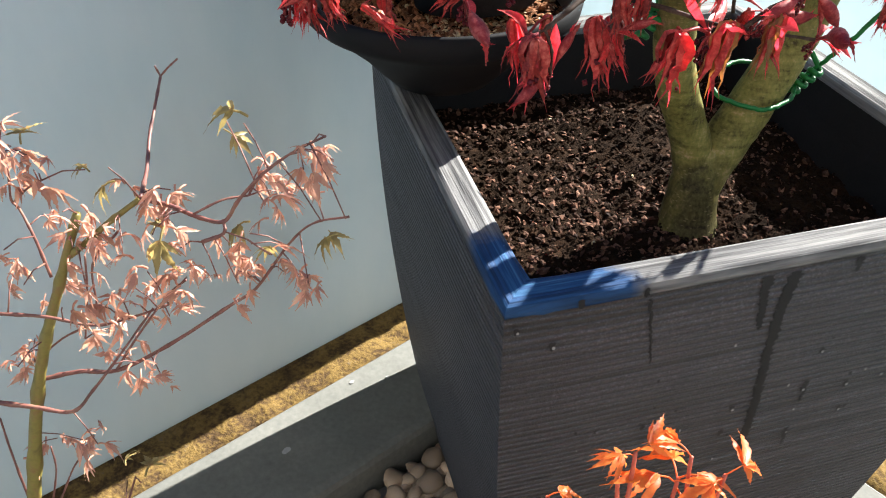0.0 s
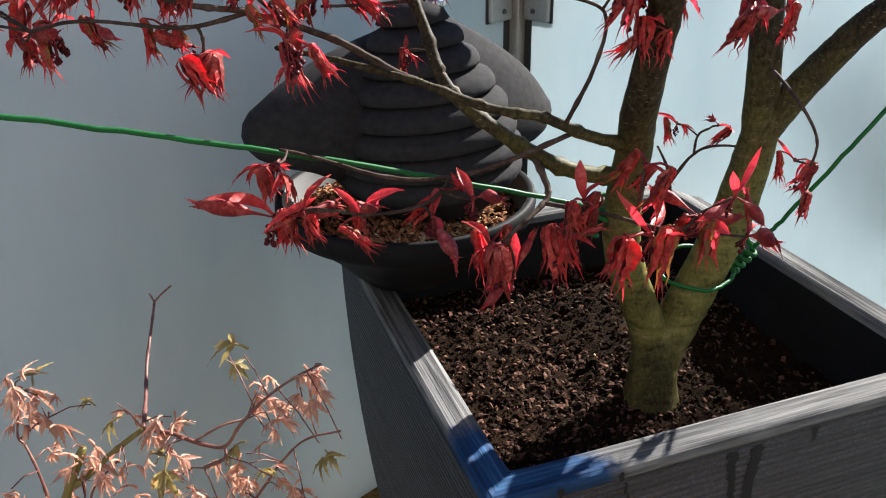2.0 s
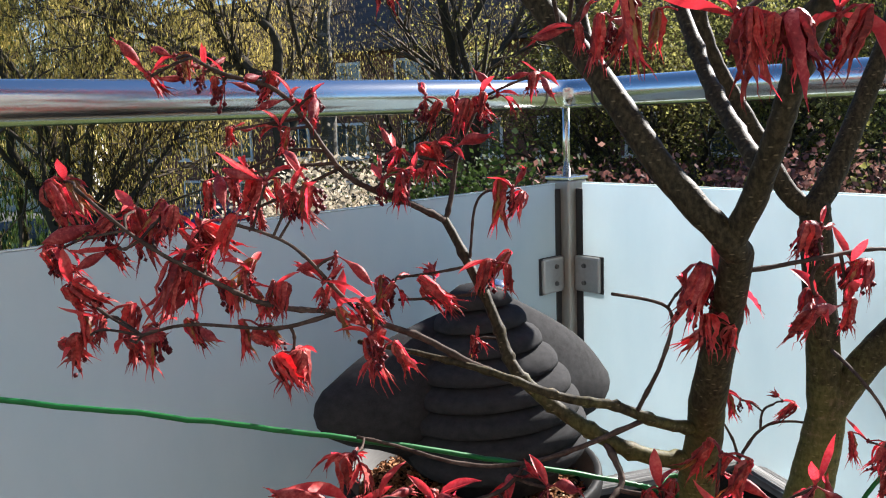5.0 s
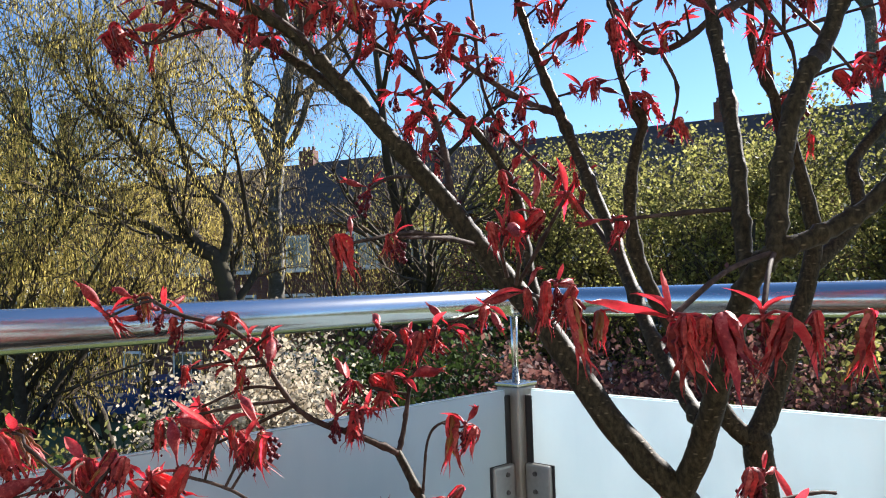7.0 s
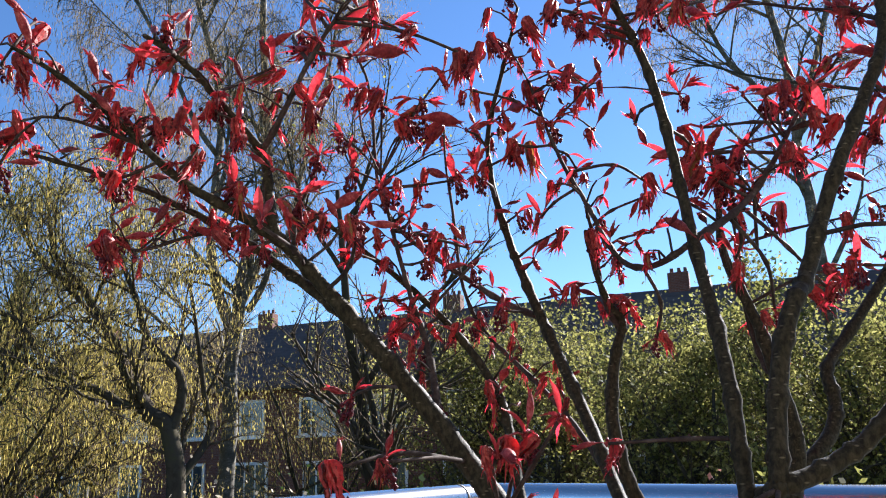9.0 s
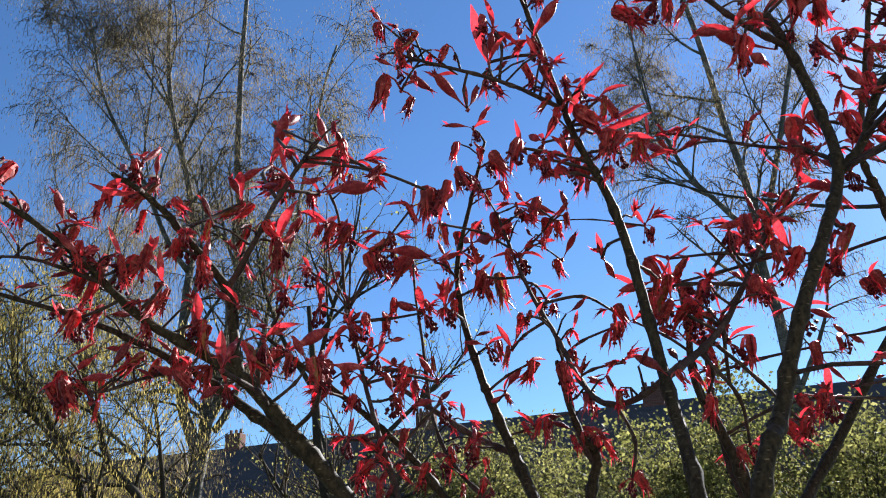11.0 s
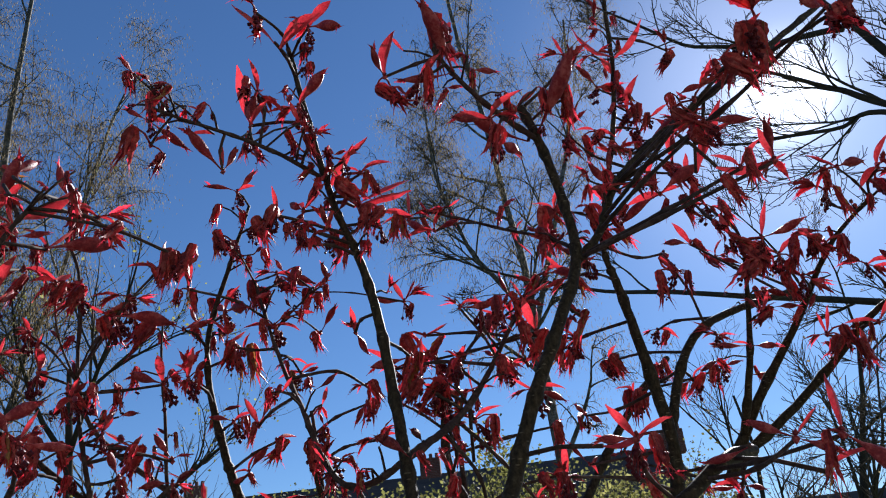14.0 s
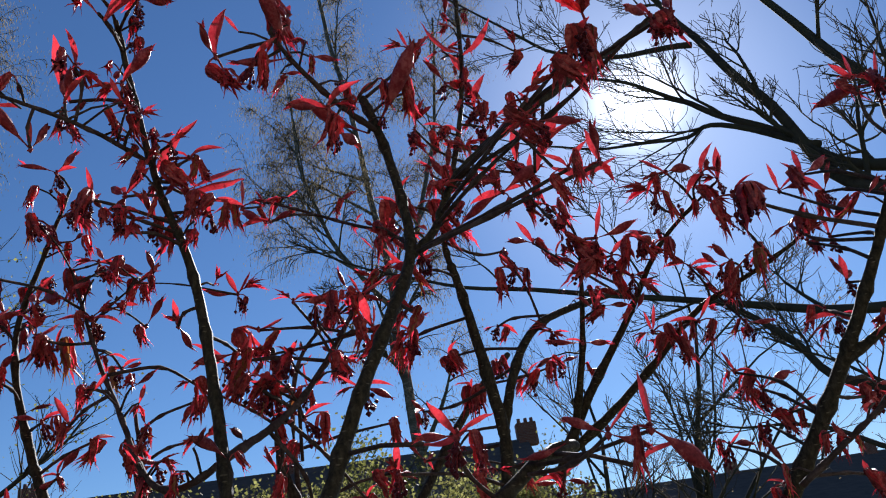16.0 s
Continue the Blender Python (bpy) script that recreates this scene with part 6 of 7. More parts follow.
def spikes(rows):
    """The long furled leaves and bright bracts that stand out singly, each from its root to its tip."""
    rng = random.Random(41)
    pts = np.vstack([a for a, _ in BOUGHS])[:, :3]
    for kind, root, tip in rows:
        near = pts[np.linalg.norm(pts - np.array(root), axis=1).argmin()]
        tb = Tubes()
        tb.add([(*near, 0.0019), (*((near + np.array(root)) / 2 + np.array([0, 0, 0.003])), 0.0017), (*root, 0.0017)], 7)
        part("twig", tb.mesh("twig", TWIG), maple)
        v = Vector(tip) - Vector(root)
        m, span = (rng.choice(PODS), 0.042) if kind == "pod" else (rng.choice(PETALS), 0.031)
        wide = v.length / span
        part("furled_leaf" if kind == "pod" else "bract", m, maple, "long smooth furled leaf" if kind == "pod" else "bright scarlet bract",
             Matrix.LocRotScale(root, v.to_track_quat("X", "Z") @ Euler((rng.uniform(0, 6.28), 0, 0)).to_quaternion(), (wide, wide * 0.95, wide * 0.95)))


dress_maple()
spikes([("pod", (0.362, 0.490, 1.546), (0.366, 0.418, 1.588)),
          ("pod", (0.356, 0.497, 1.542), (0.282, 0.507, 1.555)),
          ("pod", (0.264, 0.463, 1.578), (0.225, 0.427, 1.616)),
          ("pod", (0.262, 0.465, 1.577), (0.220, 0.479, 1.563)),
          ("pod", (0.476, 0.485, 1.544), (0.509, 0.429, 1.569)),
          ("pod", (0.465, 0.517, 1.514), (0.433, 0.518, 1.551)),
          ("bract", (0.115, 0.605, 1.585), (0.086, 0.576, 1.615)),
          ("bract", (0.188, 0.600, 1.520), (0.200, 0.555, 1.563)),
          ("bract", (0.135, 0.570, 1.656), (0.161, 0.517, 1.689)),
          ("bract", (0.129, 0.568, 1.661), (0.097, 0.543, 1.683)),
          ("bract", (0.213, 0.599, 1.506), (0.259, 0.558, 1.520)),
          ("bract", (0.218, 0.595, 1.509), (0.248, 0.567, 1.534)),
          ("bract", (0.556, 0.571, 1.751), (0.590, 0.513, 1.771)),
          ("bract", (0.553, 0.571, 1.753), (0.488, 0.600, 1.781)),
          ("bract", (0.549, 0.485, 1.531), (0.525, 0.429, 1.588)),
          ("bract", (0.551, 0.470, 1.547), (0.545, 0.417, 1.575)),
          ("bract", (-0.089, 0.645, 1.510), (-0.071, 0.661, 1.481)),
          ("bract", (0.303, 0.396, 1.226), (0.337, 0.370, 1.223)),
          ("bract", (0.433, 0.337, 1.195), (0.452, 0.307, 1.221)),
          ("bract", (0.509, 0.422, 1.494), (0.560, 0.380, 1.469)),
          ("pod", (0.402, 0.366, 1.219), (0.379, 0.391, 1.205)),
          ("pod", (-0.294, 0.557, 1.393), (-0.297, 0.537, 1.429)),
          ("bract", (-0.202, 0.601, 1.427), (-0.251, 0.594, 1.416)),
          ("bract", (-0.071, 0.573, 1.442), (-0.017, 0.560, 1.460)),
          ("pod", (-0.230, 0.573, 1.352), (-0.255, 0.556, 1.375)),
          ("pod", (-0.140, 0.630, 1.298), (-0.158, 0.617, 1.330)),
          ("bract", (0.323, 0.620, 1.265), (0.299, 0.633, 1.268))])
long_bunch((0.104, 0.340, 1.032), [(0.055, 0.338, 1.039), (0.122, 0.335, 1.027)], 5)
long_bunch((0.152, 0.340, 1.031), [(0.124, 0.342, 1.028), (0.193, 0.340, 1.024)], 6)


def wire(name, rows, r, label):
    t = thing(name, label, "garden wire")
    tb = Tubes()
    rng = random.Random(len(rows))
    tb.add([(*(p + np.array([rng.gauss(0, 0.0004) for _ in range(3)])), r) for p in spline(rows, 12)], 10)
    part("strand", tb.mesh("strand", WIRE), t)
    return t


wire("tie_wire", [(0.181, 0.645, 0.64), (0.162, 0.664, 0.641), (0.184, 0.690, 0.643), (0.210, 0.672, 0.645), (0.196, 0.645, 0.644), (0.160, 0.652, 0.648), (0.128, 0.655, 0.656), (0.0, 0.63, 0.696), (-0.13, 0.6, 0.735), (-0.33, 0.56, 0.785), (-0.60, 0.50, 0.845), (-1.04, 0.235, 0.94)], 0.0023, "green plastic-coated wire tying the maple to the balustrade")
wire("tie_wire", [(0.344, 0.742, 0.532), (0.338, 0.765, 0.536), (0.300, 0.765, 0.545), (0.264, 0.73, 0.545), (0.262, 0.695, 0.541), (0.300, 0.683, 0.534), (0.336, 0.708, 0.531), (0.352, 0.735, 0.537), (0.375, 0.73, 0.568), (0.40, 0.722, 0.608), (0.461, 0.70, 0.717), (0.56, 0.69, 0.86), (0.685, 0.686, 1.0)], 0.0023, "green plastic-coated wire looped round a maple stem")


def knot(at, axis):
    t = thing("wire_knot", "twisted knot of green plastic-coated wire", "garden wire")
    a = Vector(axis).normalized()
    u = a.orthogonal().normalized()
    w = a.cross(u)
    rows = []
    for k in range(60):
        q = k / 59
        p = Vector(at) + a * (0.034 * q - 0.012) + (u * math.cos(q * 25) + w * math.sin(q * 25)) * (0.0058 - 0.001 * q)
        rows.append((*p, 0.0027))
    e = Vector(rows[-1][:3])
    for k in range(1, 7):
        rows.append((*(e + (w * 0.003 - u * 0.002 + a * 0.001) * k), 0.0026))
    tb = Tubes()
    tb.add(rows, 8)
    part("coil", tb.mesh("coil", WIRE), t)


knot((0.352, 0.733, 0.536), (0.5, -0.1, 0.62))
knot((0.176, 0.648, 0.640), (-0.5, -0.35, -0.55))


def palm_leaf(rng, size, idx, mats, droop):
    """A small open palm-shaped leaf with five narrow toothed lobes on a thin stalk."""
    v, f, fi = [], [], []
    stalk(v, f, fi, 0, Vector((0, 0, 0)), Vector((size * 0.35, 0, size * 0.05)), 0.0006)
    for k in range(5):
        a = (k - 2) * rng.uniform(0.42, 0.62)
        m = Matrix.Translation((size * 0.35, 0, size * 0.05)) @ Euler((rng.uniform(-0.3, 0.3), droop * rng.uniform(0.5, 1.4), a)).to_matrix().to_4x4()
        ln = size * (1 - 0.16 * abs(k - 2)) * rng.uniform(0.8, 1.1)
        lobe(v, f, fi, 0, m, ln, ln * 0.095, rng.uniform(0.1, 0.6), rng.uniform(0.2, 0.7))
    return mesh_of("leaf", v, f, mats)


PINK_LEAVES = [palm_leaf(random.Random(200 + k), 0.0115 + 0.0012 * (k % 4), 0, PINK, 0.3 + 0.16 * (k % 4)) for k in range(8)]
OLIVE_LEAVES = [palm_leaf(random.Random(220 + k), 0.019, 0, OLIVE, 0.2 + 0.1 * k) for k in range(4)]
FLAME_LEAVES = [palm_leaf(random.Random(240 + k), 0.032 + 0.003 * k, 0, FLAME, 0.35 + 0.12 * k) for k in range(4)]
SAP_EYE, SAP_SCALE = Vector((0.0, -0.009, 0.901)), 1.3
sapling = thing("maple_sapling", "young pink-leaved maple with thin olive twigs", "sapling", Matrix.Translation(SAP_EYE * (1 - SAP_SCALE)) @ Matrix.Diagonal((SAP_SCALE, SAP_SCALE, SAP_SCALE, 1)))
sap_rng = random.Random(55)
SPRIGS, STALKS = [], Tubes()


def sprig(name, rows):
    a = spline(rows, 6)
    a[:, 3] = np.maximum(a[:, 3], 0.0006)
    a[:, 3] *= 0.85
    a[3::5, 3] *= 1.25
    SPRIGS.append(a)
    tb = Tubes()
    tb.add(a, 8, 0.05, sap_rng)
    part(name, tb.mesh(name, GREENSTEM if rows[0][3] > 0.0016 else PINKSTEM), sapling)


def sprig_leaves(spots, kinds):
    pts = np.vstack(SPRIGS)[:, :3]
    for p in spots:
        # each cluster sits on a hair-thin stalk from the nearest twig
        near = pts[np.linalg.norm(pts - np.array(p), axis=1).argmin()]
        if np.linalg.norm(near - np.array(p)) > 0.004:
            mid = (near + np.array(p)) / 2 + np.array([0, 0, 0.002])
            STALKS.add([(*near, 0.0004), (*mid, 0.00032), (*p, 0.0003)], 5)
        for _ in range(3 if kinds is PINK_LEAVES else 1):
            s = sap_rng.uniform(0.55, 1.1)
            m = Matrix.LocRotScale(Vector(p) + Vector((sap_rng.uniform(-1, 1), sap_rng.uniform(-1, 1), sap_rng.uniform(-1, 1))) * 0.006, Euler((sap_rng.uniform(-0.7, 0.7), sap_rng.uniform(-0.3, 0.9), sap_rng.uniform(0, 6.28))), (s, s, s))
            part("leaf", sap_rng.choice(kinds), sapling, "", m)


sprig("stem", [(-0.235, 0.262, 0.146, 0.006), (-0.232, 0.264, 0.2, 0.0058), (-0.226, 0.268, 0.45, 0.0056), (-0.237, 0.270, 0.492, 0.0049)])
sprig("stem", [(-0.237, 0.270, 0.492, 0.0049), (-0.212, 0.270, 0.571, 0.0039), (-0.193, 0.270, 0.621, 0.0032), (-0.173, 0.270, 0.664, 0.0026), (-0.155, 0.270, 0.702, 0.0020)])
sprig("branch", [(-0.165, 0.270, 0.679, 0.0020), (-0.156, 0.270, 0.686, 0.0018), (-0.145, 0.275, 0.694, 0.0016), (-0.131, 0.280, 0.703, 0.0015)])
sprig("branch", [(-0.131, 0.280, 0.703, 0.0012), (-0.140, 0.315, 0.696, 0.0011), (-0.145, 0.340, 0.700, 0.0010), (-0.150, 0.375, 0.705, 0.0009), (-0.153, 0.392, 0.706, 0.0008)])
sprig("twig", [(-0.153, 0.392, 0.706, 0.0006), (-0.148, 0.392, 0.711, 0.0006), (-0.142, 0.392, 0.716, 0.0005)])
sprig("twig", [(-0.153, 0.392, 0.706, 0.0006), (-0.155, 0.392, 0.712, 0.0005)])
sprig("branch", [(-0.131, 0.280, 0.703, 0.0013), (-0.117, 0.275, 0.703, 0.0012), (-0.105, 0.270, 0.701, 0.0011), (-0.092, 0.265, 0.702, 0.0010), (-0.084, 0.265, 0.713, 0.0009), (-0.072, 0.265, 0.726, 0.0008), (-0.059, 0.265, 0.736, 0.0006), (-0.046, 0.265, 0.743, 0.0005)])
sprig("twig", [(-0.106, 0.270, 0.702, 0.0006), (-0.094, 0.275, 0.706, 0.0005), (-0.084, 0.280, 0.705, 0.0004)])
sprig("twig", [(-0.101, 0.260, 0.695, 0.0011), (-0.092, 0.262, 0.698, 0.0009), (-0.092, 0.265, 0.702, 0.0007)])
sprig("branch", [(-0.202, 0.270, 0.600, 0.0014), (-0.183, 0.275, 0.601, 0.0013), (-0.166, 0.280, 0.597, 0.0012), (-0.139, 0.285, 0.610, 0.0011), (-0.105, 0.290, 0.633, 0.0010), (-0.091, 0.290, 0.644, 0.0009), (-0.073, 0.290, 0.670, 0.0007), (-0.060, 0.290, 0.683, 0.0006), (-0.043, 0.290, 0.687, 0.0005)])
sprig("twig", [(-0.167, 0.280, 0.597, 0.0009), (-0.152, 0.285, 0.618, 0.0007), (-0.134, 0.290, 0.640, 0.0006), (-0.124, 0.290, 0.649, 0.0004)])
sprig("branch", [(-0.204, 0.260, 0.654, 0.0010), (-0.179, 0.260, 0.652, 0.0009), (-0.158, 0.260, 0.647, 0.0008), (-0.138, 0.260, 0.653, 0.0006), (-0.122, 0.260, 0.660, 0.0005)])
sprig("branch", [(-0.220, 0.255, 0.601, 0.0015), (-0.199, 0.255, 0.597, 0.0013), (-0.181, 0.255, 0.594, 0.0011), (-0.169, 0.258, 0.606, 0.0009), (-0.153, 0.260, 0.626, 0.0007), (-0.132, 0.265, 0.653, 0.0005)])
sprig("twig", [(-0.176, 0.270, 0.667, 0.0009), (-0.180, 0.275, 0.686, 0.0008), (-0.185, 0.280, 0.697, 0.0007), (-0.187, 0.280, 0.702, 0.0006), (-0.184, 0.280, 0.715, 0.0005), (-0.183, 0.280, 0.726, 0.0005)])
sprig("twig", [(-0.186, 0.280, 0.701, 0.0006), (-0.178, 0.280, 0.708, 0.0005), (-0.171, 0.280, 0.712, 0.0004)])
sprig("twig", [(-0.200, 0.270, 0.613, 0.0007), (-0.185, 0.275, 0.624, 0.0006), (-0.168, 0.280, 0.634, 0.0005), (-0.164, 0.285, 0.662, 0.0005), (-0.147, 0.285, 0.682, 0.0004)])
sprig("twig", [(-0.237, 0.270, 0.503, 0.0008), (-0.238, 0.275, 0.537, 0.0007), (-0.239, 0.280, 0.559, 0.0006)])
sprig("twig", [(-0.239, 0.290, 0.473, 0.0007), (-0.229, 0.290, 0.502, 0.0006), (-0.226, 0.290, 0.523, 0.0005)])
sprig("twig", [(-0.234, 0.290, 0.473, 0.0007), (-0.219, 0.290, 0.502, 0.0006), (-0.208, 0.290, 0.518, 0.0005)])
sprig("twig", [(-0.170, 0.250, 0.522, 0.0006), (-0.162, 0.250, 0.542, 0.0005), (-0.159, 0.250, 0.549, 0.0004)])
sprig("twig", [(-0.177, 0.280, 0.619, 0.0006), (-0.170, 0.283, 0.646, 0.0005), (-0.166, 0.285, 0.668, 0.0004)])
sprig_leaves([(-0.179, 0.281, 0.728), (-0.161, 0.257, 0.738), (-0.166, 0.272, 0.720), (-0.164, 0.254, 0.751), (-0.196, 0.276, 0.665), (-0.179, 0.254, 0.676), (-0.209, 0.290, 0.609), (-0.199, 0.264, 0.623), (-0.196, 0.252, 0.628), (-0.186, 0.287, 0.649), (-0.165, 0.252, 0.665), (-0.153, 0.255, 0.676), (-0.168, 0.268, 0.647), (-0.149, 0.253, 0.666), (-0.143, 0.262, 0.661), (-0.134, 0.259, 0.670), (-0.168, 0.290, 0.617), (-0.136, 0.257, 0.663), (-0.125, 0.255, 0.683), (-0.132, 0.290, 0.651), (-0.111, 0.261, 0.691), (-0.111, 0.260, 0.676), (-0.123, 0.260, 0.653), (-0.112, 0.253, 0.673), (-0.132, 0.255, 0.698)], PINK_LEAVES)
sprig_leaves([(-0.138, 0.263, 0.698), (-0.154, 0.268, 0.697), (-0.155, 0.260, 0.710), (-0.178, 0.292, 0.686), (-0.136, 0.289, 0.702), (-0.125, 0.276, 0.700), (-0.121, 0.290, 0.701), (-0.117, 0.283, 0.703), (-0.115, 0.261, 0.707), (-0.075, 0.292, 0.714), (-0.077, 0.286, 0.718), (-0.049, 0.254, 0.747), (-0.052, 0.289, 0.720), (-0.047, 0.285, 0.720), (-0.054, 0.255, 0.734), (-0.059, 0.291, 0.703), (-0.071, 0.286, 0.703), (-0.069, 0.258, 0.719), (-0.072, 0.260, 0.714), (-0.093, 0.270, 0.687), (-0.087, 0.281, 0.678), (-0.073, 0.258, 0.690), (-0.077, 0.292, 0.653), (-0.067, 0.281, 0.659), (-0.059, 0.261, 0.672)], PINK_LEAVES)
sprig_leaves([(-0.099, 0.287, 0.658), (-0.093, 0.289, 0.652), (-0.088, 0.256, 0.676), (-0.097, 0.258, 0.678), (-0.148, 0.268, 0.615), (-0.142, 0.267, 0.611), (-0.143, 0.276, 0.598), (-0.226, 0.277, 0.539), (-0.212, 0.279, 0.544), (-0.196, 0.280, 0.539), (-0.173, 0.252, 0.573), (-0.190, 0.268, 0.556), (-0.182, 0.255, 0.694), (-0.174, 0.282, 0.716), (-0.184, 0.281, 0.711), (-0.157, 0.262, 0.690), (-0.155, 0.292, 0.612), (-0.165, 0.282, 0.609)], PINK_LEAVES)
sprig_leaves([(-0.081, 0.280, 0.740), (-0.090, 0.287, 0.737), (-0.049, 0.254, 0.710), (-0.039, 0.252, 0.713), (-0.153, 0.284, 0.715), (-0.136, 0.270, 0.725), (-0.117, 0.259, 0.704), (-0.122, 0.262, 0.697), (-0.171, 0.276, 0.727), (-0.088, 0.285, 0.681), (-0.071, 0.254, 0.693), (-0.174, 0.266, 0.524), (-0.156, 0.248, 0.547)], OLIVE_LEAVES)

part("leaf_stalk", STALKS.mesh("leaf_stalk", PINKSTEM), sapling)["kind"] = "stuff"


def flame_maple():
    """A low maple with glowing orange leaves that just reaches into view."""
    t = thing("orange_maple", "low potted maple with glowing orange-red leaves", "sapling")
    rng = random.Random(91)
    foot = Vector((0.14, 0.30, FLOOR + 0.03))
    tips = [((0.145, 0.300, 0.500), 0.0, 4, 1.15), ((0.115, 0.300, 0.524), 0.3, 2, 0.7), ((0.172, 0.298, 0.506), 0.5, 2, 1.0), ((0.108, 0.302, 0.500), 1.4, 1, 0.8), ((0.066, 0.300, 0.480), 0.2, 1, 0.7), ((0.150, 0.302, 0.518), 2.2, 1, 0.8)]
    for tip, bend, count, scale in tips:
        tb = Tubes()
        q = Vector(tip) - Vector((0, 0, 0.016))
        mid = foot.lerp(q, 0.75) + Vector((0.006 * bend - 0.004, -0.006, 0))
        tb.add(spline([(*foot, 0.0035), (*mid, 0.0022), (*q, 0.0013)], 8), 8)
        part("stem", tb.mesh("stem", FLAMESTEM), t)
        for k in range(count):
            s = scale * rng.uniform(0.85, 1.1)
            m = Matrix.LocRotScale(q - Vector((0, 0, 0.003 * k)), Euler((rng.uniform(-0.5, 0.5), rng.uniform(-0.6, 0.2), (6.28 / count) * k + bend)), (s, s, s))
            part("leaf", rng.choice(FLAME_LEAVES), t, "", m)


flame_maple()

# ---- garden, street and houses beyond the balcony ----
GROUND = -3.6


def bearing(az, dist, z=GROUND):
    a = radians(az)
    return Vector((math.sin(a) * dist, math.cos(a) * dist, z))


def ground_sheet():
    v, f, k = [], [], 60
    for i in range(k + 1):
        for j in range(k + 1):
            x, y = [math.copysign(abs(q) ** 2.2, q) * 1500 for q in (2 * i / k - 1, 2 * j / k - 1)]
            v.append((x, y, GROUND + 0.25 * noise.noise(Vector((x * 0.05, y * 0.05, 0)))))
    for i in range(k):
        for j in range(k):
            f.append((i * (k + 1) + j, (i + 1) * (k + 1) + j, (i + 1) * (k + 1) + j + 1, i * (k + 1) + j + 1))
    tagged(new("ground", mesh_of("ground", v, f, GRASS)), "shady garden lawn and earth below the balcony", "ground", kind="structure")


ground_sheet()


def grow(rng, out, p, d, length, r, level, spec):
    """One bough as a list of (place, radius) rows, then the boughs that leave it."""
    n = 7
    rows, q, v = [], np.array(p, float), np.array(d, float)
    for i in range(n + 1):
        a = i / n
        rows.append((*q, max(r * (1 - 0.78 * a), spec["thin"])))
        v = v + np.array([rng.gauss(0, 1), rng.gauss(0, 1), rng.gauss(0, 0.6)]) * spec["wander"] + np.array([0, 0, spec["lift"][min(level, len(spec["lift"]) - 1)]])
        v /= np.linalg.norm(v)
        q = q + v * length / n
    out.append((level, rows))
    if level >= spec["levels"]:
        return
    for _ in range(spec["kids"][level]):
        a = rng.uniform(spec["from"] if level == 0 else 0.2, 1.0)
        i = min(n - 1, int(a * n))
        c = np.array(rows[i][:3]) + (np.array(rows[i + 1][:3]) - np.array(rows[i][:3])) * (a * n - i)
        ax = np.array([rng.gauss(0, 1), rng.gauss(0, 1), rng.gauss(0.15, 0.5)])
        ax /= np.linalg.norm(ax)
        dd = np.array(rows[i + 1][:3]) - np.array(rows[i][:3])
        dd /= np.linalg.norm(dd)
        nd = dd * spec["keep"] + ax
        nd /= np.linalg.norm(nd)
        grow(rng, out, c, nd, length * spec["ratio"] * rng.uniform(0.7, 1.15) * (1.15 - 0.5 * a), rows[i][3] * 0.62, level + 1, spec)


def leaf_sheet(rng, rows_list, count, size, spread, material, hang=False, name="crown", long=1.0):
    """Many small leaves or catkins scattered on the thin twigs."""
    g = np.random.default_rng(rng.randrange(1 << 30))
    pts = np.array([q[:3] for rows in rows_list for q in rows])
    c = pts[g.integers(0, len(pts), count)] + g.normal(0, spread, (count, 3))
    s = (size * g.uniform(0.5, 1.4, count))[:, None]
    if hang:
        t = g.uniform(0, 6.28, count)
        u = np.stack([np.cos(t), np.sin(t), np.zeros(count)], 1) * s * 0.3 / long
        w = np.stack([g.uniform(-0.25, 0.25, count), g.uniform(-0.25, 0.25, count), -np.ones(count)], 1) * s * 1.5 * long
    else:
        u = g.normal(0, 1, (count, 3))
        u *= s / np.linalg.norm(u, axis=1)[:, None]
        w = np.cross(u, g.normal(0, 1, (count, 3)))
        w *= s * 0.7 / (np.linalg.norm(w, axis=1)[:, None] + 1e-9)
    v = np.stack([c - u, c - w, c + u, c + w], 1).reshape(-1, 3)
    return mesh_of(name, v.tolist(), np.arange(count * 4).reshape(-1, 4).tolist(), material, False)


TREES = {
    "birch": dict(levels=3, kids=(15, 9, 9), lift=(0.10, 0.06, -0.10, -0.34), wander=0.10, ratio=0.42, keep=1.1, thin=0.006, **{"from": 0.22}),
    "bare": dict(levels=3, kids=(9, 8, 7), lift=(0.03, 0.02, 0.03, 0.04), wander=0.12, ratio=0.52, keep=1.2, thin=0.005, **{"from": 0.25}),
    "spread": dict(levels=3, kids=(8, 7, 5), lift=(0.05, 0.05, 0.03, -0.02), wander=0.14, ratio=0.55, keep=0.9, thin=0.006, **{"from": 0.15}),
    "bush": dict(levels=2, kids=(10, 7), lift=(0.02, 0.02, 0.0), wander=0.2, ratio=0.6, keep=0.7, thin=0.006, **{"from": 0.1}),
}


